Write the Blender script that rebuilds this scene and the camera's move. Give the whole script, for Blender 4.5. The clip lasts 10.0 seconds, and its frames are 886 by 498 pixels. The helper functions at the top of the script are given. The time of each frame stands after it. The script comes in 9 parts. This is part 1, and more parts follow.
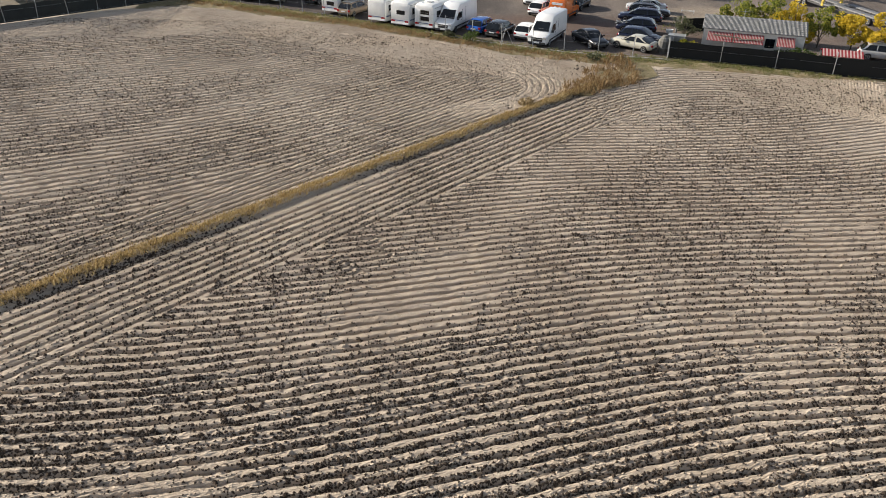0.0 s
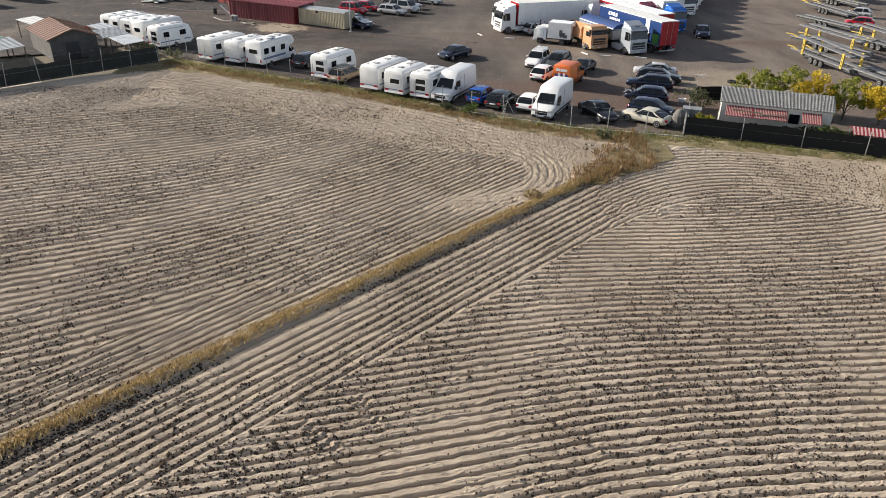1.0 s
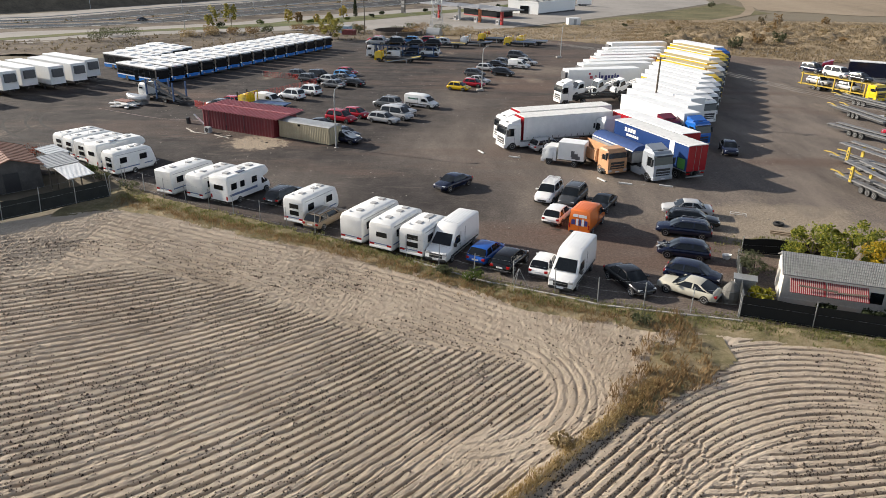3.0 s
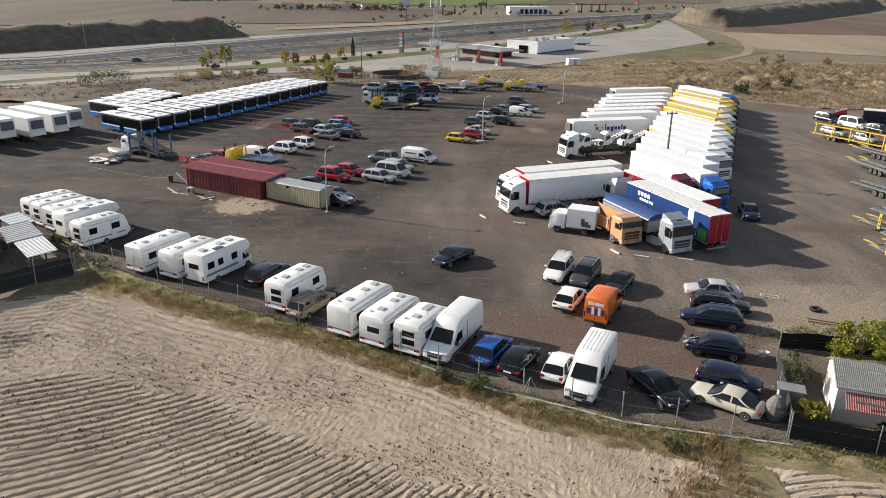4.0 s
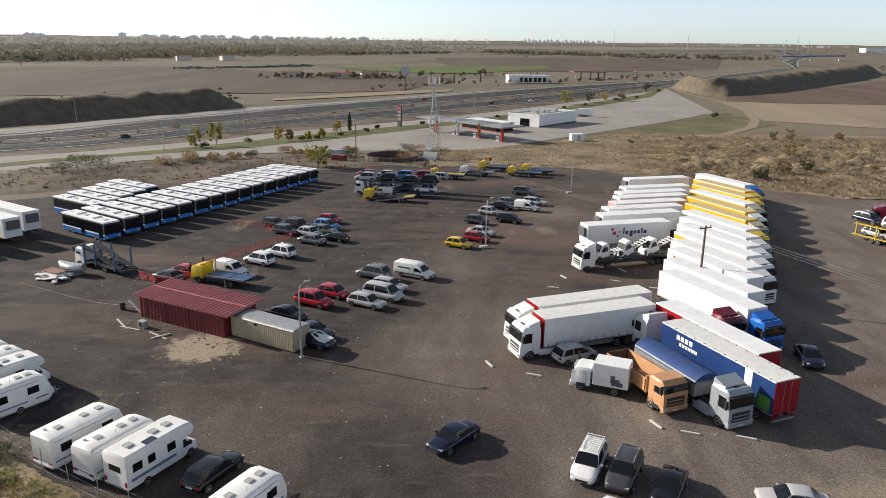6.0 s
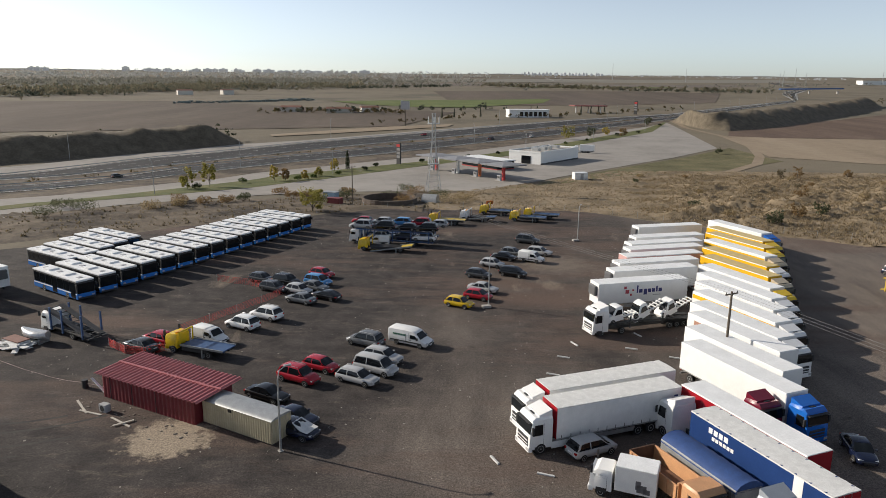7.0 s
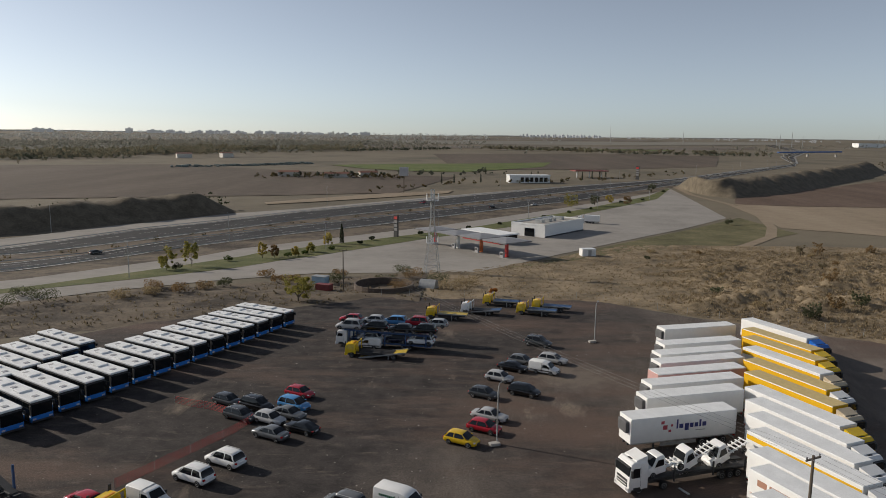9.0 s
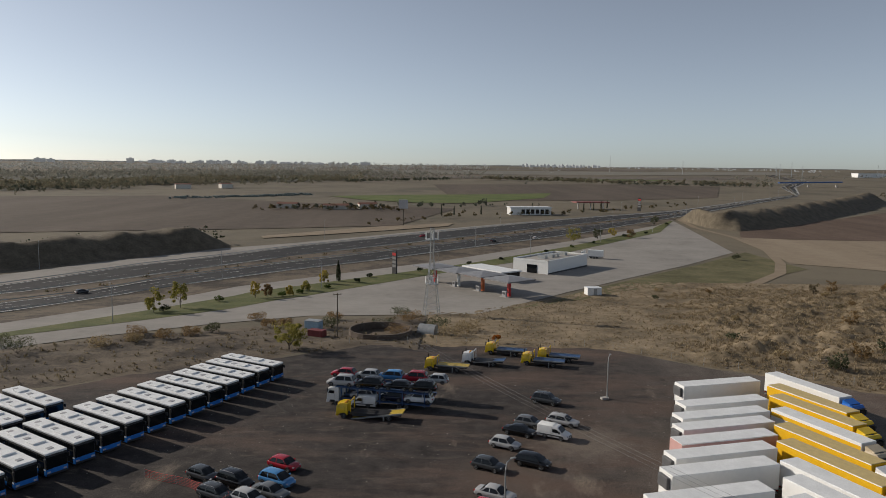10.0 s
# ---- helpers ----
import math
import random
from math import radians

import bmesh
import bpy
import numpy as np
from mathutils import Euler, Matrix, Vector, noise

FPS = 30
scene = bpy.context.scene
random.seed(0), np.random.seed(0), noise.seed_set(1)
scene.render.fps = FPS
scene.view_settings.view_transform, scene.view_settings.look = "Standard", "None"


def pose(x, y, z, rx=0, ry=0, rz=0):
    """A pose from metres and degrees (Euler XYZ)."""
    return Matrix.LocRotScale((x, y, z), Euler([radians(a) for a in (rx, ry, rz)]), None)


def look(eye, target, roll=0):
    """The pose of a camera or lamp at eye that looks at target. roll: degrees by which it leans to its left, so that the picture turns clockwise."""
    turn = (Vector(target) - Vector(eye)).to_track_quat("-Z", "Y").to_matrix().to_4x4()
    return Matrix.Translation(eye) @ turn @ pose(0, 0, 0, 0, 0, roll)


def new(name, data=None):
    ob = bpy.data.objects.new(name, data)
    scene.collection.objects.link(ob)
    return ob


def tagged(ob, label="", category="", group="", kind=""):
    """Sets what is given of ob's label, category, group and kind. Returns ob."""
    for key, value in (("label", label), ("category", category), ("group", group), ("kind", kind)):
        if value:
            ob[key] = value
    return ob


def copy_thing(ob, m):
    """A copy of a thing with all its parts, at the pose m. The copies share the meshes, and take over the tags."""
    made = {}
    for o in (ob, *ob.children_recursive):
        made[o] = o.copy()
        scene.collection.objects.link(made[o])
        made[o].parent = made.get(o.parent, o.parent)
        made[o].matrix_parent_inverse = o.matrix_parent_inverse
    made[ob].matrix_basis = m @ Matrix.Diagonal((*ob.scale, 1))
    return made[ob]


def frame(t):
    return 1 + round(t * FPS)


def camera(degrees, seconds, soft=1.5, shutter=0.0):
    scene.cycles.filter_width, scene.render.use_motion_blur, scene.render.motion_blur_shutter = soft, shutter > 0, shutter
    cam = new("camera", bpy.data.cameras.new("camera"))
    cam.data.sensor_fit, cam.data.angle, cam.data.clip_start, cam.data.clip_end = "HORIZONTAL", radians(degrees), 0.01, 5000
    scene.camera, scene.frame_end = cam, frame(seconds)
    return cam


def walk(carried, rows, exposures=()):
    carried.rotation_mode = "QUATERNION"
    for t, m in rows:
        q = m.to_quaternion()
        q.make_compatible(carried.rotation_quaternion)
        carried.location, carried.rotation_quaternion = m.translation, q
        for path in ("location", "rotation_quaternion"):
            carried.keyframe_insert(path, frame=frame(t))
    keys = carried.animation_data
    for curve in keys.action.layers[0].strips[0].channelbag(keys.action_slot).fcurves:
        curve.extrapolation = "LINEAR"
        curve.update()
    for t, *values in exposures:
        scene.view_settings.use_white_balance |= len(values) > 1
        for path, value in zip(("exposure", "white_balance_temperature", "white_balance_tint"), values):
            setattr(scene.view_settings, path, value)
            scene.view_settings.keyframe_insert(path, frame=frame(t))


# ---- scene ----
# ---- camera ----
cam = camera(63.99, 10.0, soft=0.65)
PATH = [
    (0, 0.036, -82.657, 17.320, 1.242, -30.257, 0.854),
    (0.5, -0.085, -79.053, 18.072, 1.128, -28.989, 0.819),
    (1, -0.176, -75.247, 19.037, 1.060, -27.751, 0.816),
    (1.5, -0.247, -71.594, 19.905, 1.034, -26.598, 0.789),
    (2, -0.324, -67.726, 20.989, 1.004, -25.427, 0.764),
    (2.5, -0.421, -64.005, 21.866, 0.950, -24.264, 0.752),
    (4, -0.842, -52.507, 24.491, 0.764, -20.504, 0.774),
    (4.5, -0.888, -48.758, 25.416, 0.753, -19.384, 0.801),
    (5, -0.931, -44.849, 26.488, 0.752, -18.166, 0.818),
    (5.5, -0.981, -41.102, 27.378, 0.772, -17.015, 0.782),
    (7, -0.978, -28.817, 30.063, 0.882, -13.348, 0.600),
    (7.5, -1.054, -24.778, 30.919, 0.881, -12.186, 0.609),
    (8, -1.117, -20.658, 31.879, 0.895, -10.951, 0.635),
    (8.5, -1.189, -16.544, 32.778, 0.896, -9.816, 0.656),
    (9, -1.278, -12.223, 33.797, 0.893, -8.611, 0.669),
    (9.5, -1.372, -7.898, 34.682, 0.898, -7.470, 0.673),
    (10, -1.462, -3.502, 35.699, 0.917, -6.274, 0.659),
]
EXPOSURES = [(0, 0.86), (2.5, 0.8), (4.5, 0.78), (5.5, 0.68), (7.5, 0.17), (10, -0.24)]
walk(cam, [(t, pose(x, y, z, 90 + pitch, 0, yaw) @ pose(0, 0, 0, 0, 0, roll)) for t, x, y, z, yaw, pitch, roll in PATH], EXPOSURES)

# ---- sky and sun ----
SUN_AZ, SUN_EL = 159.0, 23.0
world = bpy.data.worlds.new("world")
scene.world = world
world.use_nodes = True
wn = world.node_tree.nodes
sky = wn.new("ShaderNodeTexSky")
sky.sky_type, sky.sun_disc = "NISHITA", False
sky.sun_elevation, sky.sun_rotation = radians(SUN_EL), radians(90 - SUN_AZ)
sky.altitude, sky.air_density, sky.dust_density, sky.ozone_density = 600, 0.65, 0.9, 1.7
wn["Background"].inputs["Strength"].default_value = 0.118
soft = wn.new("ShaderNodeHueSaturation")
soft.inputs["Saturation"].default_value = 0.56
world.node_tree.links.new(sky.outputs[0], soft.inputs["Color"])
cool = wn.new("ShaderNodeMix")
cool.data_type, cool.blend_type = "RGBA", "MULTIPLY"
cool.inputs[0].default_value, cool.inputs[7].default_value = 1.0, (0.99, 1.0, 0.985, 1)
world.node_tree.links.new(soft.outputs[0], cool.inputs[6])
world.node_tree.links.new(cool.outputs[2], wn["Background"].inputs["Color"])
sun = new("sun", bpy.data.lights.new("sun", "SUN"))
sun.data.energy, sun.data.angle, sun.data.color = 5.0, radians(0.5), (1.0, 0.905, 0.78)
sun_dir = Vector((math.cos(radians(SUN_AZ)) * math.cos(radians(SUN_EL)), math.sin(radians(SUN_AZ)) * math.cos(radians(SUN_EL)), math.sin(radians(SUN_EL))))
sun.matrix_world = look(sun_dir * 100, (0, 0, 0))

# ---- materials ----
MATS = {}


def nodes_of(name):
    m = bpy.data.materials.new(name)
    m.use_nodes = True
    t = m.node_tree
    return m, t, t.nodes["Principled BSDF"]


def plain(name, col, rough=0.5, metal=0.0, grime=0.12, scale=1.5, coat=0.0):
    """Paint or plastic with faint grime at two scales."""
    if name in MATS:
        return MATS[name]
    m, t, b = nodes_of(name)
    n, l = t.nodes.new, t.links.new
    co = n("ShaderNodeTexCoord")
    a, c = n("ShaderNodeTexNoise"), n("ShaderNodeTexNoise")
    a.inputs["Scale"].default_value, a.inputs["Detail"].default_value = scale, 6
    c.inputs["Scale"].default_value, c.inputs["Detail"].default_value = scale * 9, 3
    l(co.outputs["Object"], a.inputs["Vector"]), l(co.outputs["Object"], c.inputs["Vector"])
    mul = n("ShaderNodeMath")
    mul.operation = "MULTIPLY"
    l(a.outputs[0], mul.inputs[0]), l(c.outputs[0], mul.inputs[1])
    ramp = n("ShaderNodeMapRange")
    ramp.inputs[1].default_value, ramp.inputs[2].default_value = 0.12, 0.42
    l(mul.outputs[0], ramp.inputs[0])
    mix = n("ShaderNodeMix")
    mix.data_type = "RGBA"
    mix.inputs[6].default_value = (*[x * (1 - grime) for x in col], 1)
    mix.inputs[7].default_value = (*col, 1)
    l(ramp.outputs[0], mix.inputs[0])
    l(mix.outputs[2], b.inputs["Base Color"])
    b.inputs["Roughness"].default_value, b.inputs["Metallic"].default_value = rough, metal
    b.inputs["Coat Weight"].default_value = coat
    MATS[name] = m
    return m


def earth(name, cols, scale, rough=0.95, bump=0.3, bump_scale=8.0, streak=None, spots=None):
    """Ground: a ramp over layered noise, with fine relief. streak: (x scale, y scale, turn in degrees)."""
    if name in MATS:
        return MATS[name]
    m, t, b = nodes_of(name)
    n, l = t.nodes.new, t.links.new
    co = n("ShaderNodeTexCoord")
    big, fine, mid = n("ShaderNodeTexNoise"), n("ShaderNodeTexNoise"), n("ShaderNodeTexNoise")
    for q, s, d in ((big, scale, 8), (mid, scale * 6.3, 5), (fine, bump_scale, 6)):
        q.inputs["Scale"].default_value, q.inputs["Detail"].default_value = s, d
        q.inputs["Roughness"].default_value = 0.62
    vec = co.outputs["Object"]
    if streak:
        mp = n("ShaderNodeMapping")
        mp.inputs["Scale"].default_value = (streak[0], streak[1], 1)
        mp.inputs["Rotation"].default_value = (0, 0, radians(streak[2]))
        l(vec, mp.inputs["Vector"])
        l(mp.outputs[0], big.inputs["Vector"])
    else:
        l(vec, big.inputs["Vector"])
    l(vec, mid.inputs["Vector"]), l(vec, fine.inputs["Vector"])
    s1, s2 = n("ShaderNodeMath"), n("ShaderNodeMath")
    s1.operation = s2.operation = "MULTIPLY_ADD"
    l(mid.outputs[0], s1.inputs[0])
    s1.inputs[1].default_value = 0.45
    l(big.outputs[0], s1.inputs[2])
    l(fine.outputs[0], s2.inputs[0])
    s2.inputs[1].default_value = 0.4
    l(s1.outputs[0], s2.inputs[2])
    ramp = n("ShaderNodeValToRGB")
    e = ramp.color_ramp.elements
    lo, hi = 0.62, 1.2
    rng = n("ShaderNodeMapRange")
    rng.inputs[1].default_value, rng.inputs[2].default_value = lo, hi
    l(s2.outputs[0], rng.inputs[0])
    l(rng.outputs[0], ramp.inputs[0])
    e[0].color, e[1].color = (*cols[0], 1), (*cols[-1], 1)
    for i, c in enumerate(cols[1:-1]):
        q = e.new((i + 1) / (len(cols) - 1))
        q.color = (*c, 1)
    out = ramp.outputs[0]
    if spots:
        v = n("ShaderNodeTexVoronoi")
        v.inputs["Scale"].default_value = spots[0]
        l(vec, v.inputs["Vector"])
        r2 = n("ShaderNodeMapRange")
        r2.inputs[1].default_value, r2.inputs[2].default_value = spots[1], spots[1] * 0.6
        l(v.outputs["Distance"], r2.inputs[0])
        mx = n("ShaderNodeMix")
        mx.data_type = "RGBA"
        l(r2.outputs[0], mx.inputs[0])
        l(out, mx.inputs[6])
        mx.inputs[7].default_value = (*spots[2], 1)
        out = mx.outputs[2]
    l(out, b.inputs["Base Color"])
    b.inputs["Roughness"].default_value = rough
    b.inputs["Specular IOR Level"].default_value = 0.2
    bp = n("ShaderNodeBump")
    bp.inputs["Strength"].default_value, bp.inputs["Distance"].default_value = bump, 0.08
    grit = n("ShaderNodeTexVoronoi")
    grit.inputs["Scale"].default_value = bump_scale * 2.1
    l(vec, grit.inputs["Vector"])
    sm = n("ShaderNodeMath")
    sm.operation = "MULTIPLY_ADD"
    l(grit.outputs["Distance"], sm.inputs[0])
    sm.inputs[1].default_value = -0.5
    l(fine.outputs[0], sm.inputs[2])
    l(sm.outputs[0], bp.inputs["Height"])
    l(bp.outputs[0], b.inputs["Normal"])
    MATS[name] = m
    return m


def foliage(name, cols):
    if name in MATS:
        return MATS[name]
    m, t, b = nodes_of(name)
    n, l = t.nodes.new, t.links.new
    g = n("ShaderNodeNewGeometry")
    ramp = n("ShaderNodeValToRGB")
    e = ramp.color_ramp.elements
    e[0].color, e[1].color = (*cols[0], 1), (*cols[-1], 1)
    for i, c in enumerate(cols[1:-1]):
        e.new((i + 1) / (len(cols) - 1)).color = (*c, 1)
    l(g.outputs["Random Per Island"], ramp.inputs[0])
    l(ramp.outputs[0], b.inputs["Base Color"])
    b.inputs["Roughness"].default_value = 0.7
    b.inputs["Specular IOR Level"].default_value = 0.25
    tr = n("ShaderNodeBsdfTranslucent")
    l(ramp.outputs[0], tr.inputs[0])
    mx = n("ShaderNodeMixShader")
    mx.inputs[0].default_value = 0.35
    l(b.outputs[0], mx.inputs[1]), l(tr.outputs[0], mx.inputs[2])
    l(mx.outputs[0], t.nodes["Material Output"].inputs[0])
    MATS[name] = m
    return m


def lot_material():
    """Old tarmac that turns to brown dirt towards the truck lanes, with gravel and stains."""
    m, t, b = nodes_of("lot_tarmac")
    n, l = t.nodes.new, t.links.new
    co = n("ShaderNodeTexCoord")

    def noise_at(scale, detail, sx=1.0, sy=1.0, turn=0.0, bend=0.0):
        mp, q = n("ShaderNodeMapping"), n("ShaderNodeTexNoise")
        mp.inputs["Scale"].default_value, mp.inputs["Rotation"].default_value = (sx, sy, 1), (0, 0, radians(turn))
        q.inputs["Scale"].default_value, q.inputs["Detail"].default_value, q.inputs["Roughness"].default_value = scale, detail, 0.65
        q.inputs["Distortion"].default_value = bend
        l(co.outputs["Object"], mp.inputs["Vector"]), l(mp.outputs[0], q.inputs["Vector"])
        return q.outputs[0]

    def ramp(v, lo, hi):
        r = n("ShaderNodeMapRange")
        r.inputs[1].default_value, r.inputs[2].default_value = lo, hi
        l(v, r.inputs[0])
        return r.outputs[0]

    def blend(f, a, c):
        x = n("ShaderNodeMix")
        x.data_type = "RGBA"
        l(f, x.inputs[0])
        for k, v in ((6, a), (7, c)):
            if isinstance(v, tuple):
                x.inputs[k].default_value = (*v, 1)
            else:
                l(v, x.inputs[k])
        return x.outputs[2]

    sep = n("ShaderNodeSeparateXYZ")
    l(co.outputs["Object"], sep.inputs[0])
    side = n("ShaderNodeMath")
    side.operation = "MULTIPLY_ADD"
    side.inputs[1].default_value = 0.011
    l(sep.outputs[0], side.inputs[0])
    back = n("ShaderNodeMath")
    back.operation = "MULTIPLY_ADD"
    back.inputs[1].default_value = -0.0025
    l(sep.outputs[1], back.inputs[0]), l(noise_at(0.03, 5, 1, 0.45, -25), back.inputs[2])
    # ground worn pale where vehicles drive
    worn = back.outputs[0]
    for cx, cy, reach in ((14, 14, 20), (34, 6, 24), (3, 33, 18), (-3, 56, 17), (6, 76, 12), (-5, 22, 17), (-20, 10, 14)):
        gap, near, total = n("ShaderNodeVectorMath"), n("ShaderNodeMapRange"), n("ShaderNodeMath")
        gap.operation, total.operation = "DISTANCE", "ADD"
        gap.inputs[1].default_value = (cx, cy, 0)
        near.interpolation_type = "SMOOTHSTEP"
        near.inputs[1].default_value, near.inputs[2].default_value, near.inputs[3].default_value, near.inputs[4].default_value = 0, reach, 0.34, 0
        l(co.outputs["Object"], gap.inputs[0]), l(gap.outputs["Value"], near.inputs[0])
        l(worn, total.inputs[0]), l(near.outputs[0], total.inputs[1])
        worn = total.outputs[0]
    l(worn, side.inputs[2])
    dark = blend(ramp(noise_at(0.35, 8), 0.35, 0.7), (0.023, 0.02, 0.019), (0.062, 0.053, 0.049))
    dirt = blend(ramp(noise_at(0.22, 8, 1, 0.3, -25), 0.3, 0.7), (0.078, 0.066, 0.058), (0.18, 0.15, 0.126))
    col = blend(ramp(side.outputs[0], 0.4, 0.86), dark, dirt)
    col = blend(ramp(noise_at(0.05, 9, 0.3, 1, -20), 0.5, 0.62), col, (0.1, 0.07, 0.056))
    col = blend(ramp(noise_at(0.6, 9, 0.35, 1, -20), 0.56, 0.8), col, (0.13, 0.106, 0.088))
    pale = blend(ramp(noise_at(0.09, 9, 1, 0.35, -30), 0.6, 0.72), col, (0.21, 0.17, 0.132))
    oil = blend(ramp(noise_at(0.16, 4), 0.66, 0.74), pale, (0.036, 0.03, 0.026))
    for place, fall, rough, lo, hi, tint in (((30.0, -1.5, 0.0), -0.06, 0.35, -0.1, 0.25, (0.22, 0.182, 0.138)), ((-25.2, 26.2, 0.0), -0.14, 0.9, -0.05, 0.12, (0.27, 0.22, 0.165)), ((16.0, 88.0, 0.0), -0.07, 0.5, -0.05, 0.3, (0.14, 0.115, 0.095))):
        spill, far = n("ShaderNodeVectorMath"), n("ShaderNodeMath")
        spill.operation, far.operation = "DISTANCE", "MULTIPLY_ADD"
        spill.inputs[1].default_value = place
        l(co.outputs["Object"], spill.inputs[0]), l(spill.outputs["Value"], far.inputs[0])
        far.inputs[1].default_value = fall
        l(noise_at(rough, 8), far.inputs[2])
        oil = blend(ramp(far.outputs[0], lo, hi), oil, tint)
    stone = n("ShaderNodeTexVoronoi")
    stone.inputs["Scale"].default_value = 2.2
    l(co.outputs["Object"], stone.inputs["Vector"])
    col = blend(ramp(stone.outputs["Distance"], 0.075, 0.05), oil, (0.21, 0.19, 0.165))
    fine = noise_at(7, 9)
    col2 = n("ShaderNodeMix")
    col2.data_type, col2.blend_type = "RGBA", "MULTIPLY"
    col2.inputs[0].default_value = 1.0
    l(col, col2.inputs[6])
    g = n("ShaderNodeMapRange")
    g.inputs[1].default_value, g.inputs[2].default_value, g.inputs[3].default_value, g.inputs[4].default_value = 0.3, 0.7, 0.4, 1.7
    l(fine, g.inputs[0]), l(g.outputs[0], col2.inputs[7])
    col3, coarse = n("ShaderNodeMix"), n("ShaderNodeMapRange")
    col3.data_type, col3.blend_type = "RGBA", "MULTIPLY"
    col3.inputs[0].default_value = 1.0
    coarse.inputs[1].default_value, coarse.inputs[2].default_value, coarse.inputs[3].default_value, coarse.inputs[4].default_value = 0.34, 0.66, 0.8, 1.22
    l(noise_at(3.2, 7), coarse.inputs[0]), l(col2.outputs[2], col3.inputs[6]), l(coarse.outputs[0], col3.inputs[7])
    l(col3.outputs[2], b.inputs["Base Color"])
    b.inputs["Roughness"].default_value, b.inputs["Specular IOR Level"].default_value = 0.92, 0.2
    bp = n("ShaderNodeBump")
    bp.inputs["Strength"].default_value, bp.inputs["Distance"].default_value = 0.7, 0.06
    l(fine, bp.inputs["Height"]), l(bp.outputs[0], b.inputs["Normal"])
    return m


GLASS = plain("tinted_glass", (0.008, 0.01, 0.012), 0.05, grime=0.1)
GLASS.node_tree.nodes["Principled BSDF"].inputs["Specular IOR Level"].default_value = 0.35
RUBBER = plain("rubber", (0.018, 0.018, 0.018), 0.85, grime=0.3)
ALLOY = plain("alloy", (0.55, 0.55, 0.55), 0.35, 0.8)
STEEL = plain("galvanised_steel", (0.42, 0.43, 0.43), 0.5, 0.6, 0.3)
DARK = plain("dark_plastic", (0.025, 0.025, 0.027), 0.6, grime=0.3)
CHASSIS = plain("chassis_grey", (0.05, 0.05, 0.052), 0.7, grime=0.4)
LAMP_R = plain("red_lens", (0.35, 0.01, 0.01), 0.2)
LAMP_W = plain("clear_lens", (0.6, 0.6, 0.6), 0.12, 0.3)
PLATE = plain("plate_white", (0.7, 0.7, 0.7), 0.5)
WHITE = plain("white_paint", (0.76, 0.76, 0.745), 0.35, grime=0.1, coat=0.3)
OFFWHITE = plain("off_white_panel", (0.77, 0.77, 0.75), 0.4, grime=0.16)
CANVAS = plain("pale_tarpaulin", (0.7, 0.7, 0.68), 0.7, grime=0.25)
BARK = plain("bark", (0.09, 0.07, 0.05), 0.9, grime=0.5, scale=4)
CONCRETE_POST = plain("concrete_post", (0.42, 0.4, 0.37), 0.9, grime=0.3)
TIMBER = plain("weathered_timber", (0.12, 0.095, 0.07), 0.85, grime=0.4, scale=3)


def paint(name, col, rough=0.22):
    return plain("paint_" + name, col, rough, 0.0, 0.12, 1.2, 0.15)


# ---- mesh helpers ----
def finish(bm, smooth=None):
    bmesh.ops.recalc_face_normals(bm, faces=bm.faces)
    me = bpy.data.meshes.new("mesh")
    bm.to_mesh(me)
    bm.free()
    if smooth:
        me.polygons.foreach_set("use_smooth", [True] * len(me.polygons))
        me.set_sharp_from_angle(angle=radians(smooth))
    return me


def part(name, bm, material, parent, label="", smooth=None):
    me = finish(bm, smooth)
    me.name = name
    me.materials.append(material)
    ob = new(name, me)
    ob.parent = parent
    return tagged(ob, label) if label else ob


def shared(name, me, parent, m, label=""):
    """One more part on a mesh that is already made."""
    ob = new(name, me)
    ob.parent, ob.matrix_basis = parent, m
    return tagged(ob, label) if label else ob


def box(bm, x0, x1, y0, y1, z0, z1, r=0.0, m=None):
    vs = [bm.verts.new((x, y, z)) for x in (x0, x1) for y in (y0, y1) for z in (z0, z1)]
    fs = [bm.faces.new([vs[i] for i in q]) for q in ((0, 1, 3, 2), (4, 6, 7, 5), (0, 4, 5, 1), (2, 3, 7, 6), (0, 2, 6, 4), (1, 5, 7, 3))]
    if r:
        es = list({e for f in fs for e in f.edges})
        out = bmesh.ops.bevel(bm, geom=es, offset=r, segments=2, affect="EDGES", profile=0.6)
        vs = list({v for f in out["faces"] for v in f.verts} | {v for v in vs if v.is_valid})
    if m is not None:
        bmesh.ops.transform(bm, matrix=m, verts=[v for v in vs if v.is_valid])
    return bm


def boxed(*a, r=0.0, m=None):
    return box(bmesh.new(), *a, r=r, m=m)


def loft(bm, rings, cap=True, closed=True):
    rows = [[bm.verts.new(p) for p in r] for r in rings]
    k = len(rows[0])
    for a, b in zip(rows, rows[1:]):
        for i in range(k if closed else k - 1):
            j = (i + 1) % k
            bm.faces.new((a[i], a[j], b[j], b[i]))
    if cap:
        bm.faces.new(rows[0][::-1]), bm.faces.new(rows[-1])
    return bm


def tube(bm, pts, rad, sides=6):
    """A round bar along points; rad is one radius or one for each point."""
    pts = [Vector(p) for p in pts]
    rads = rad if isinstance(rad, (list, tuple)) else [rad] * len(pts)
    rings = []
    for i, p in enumerate(pts):
        d = (pts[min(i + 1, len(pts) - 1)] - pts[max(i - 1, 0)]).normalized()
        a = d.orthogonal().normalized()
        b = d.cross(a)
        rings.append([p + rads[i] * (math.cos(q) * a + math.sin(q) * b) for q in [2 * math.pi * k / sides for k in range(sides)]])
    return loft(bm, rings)


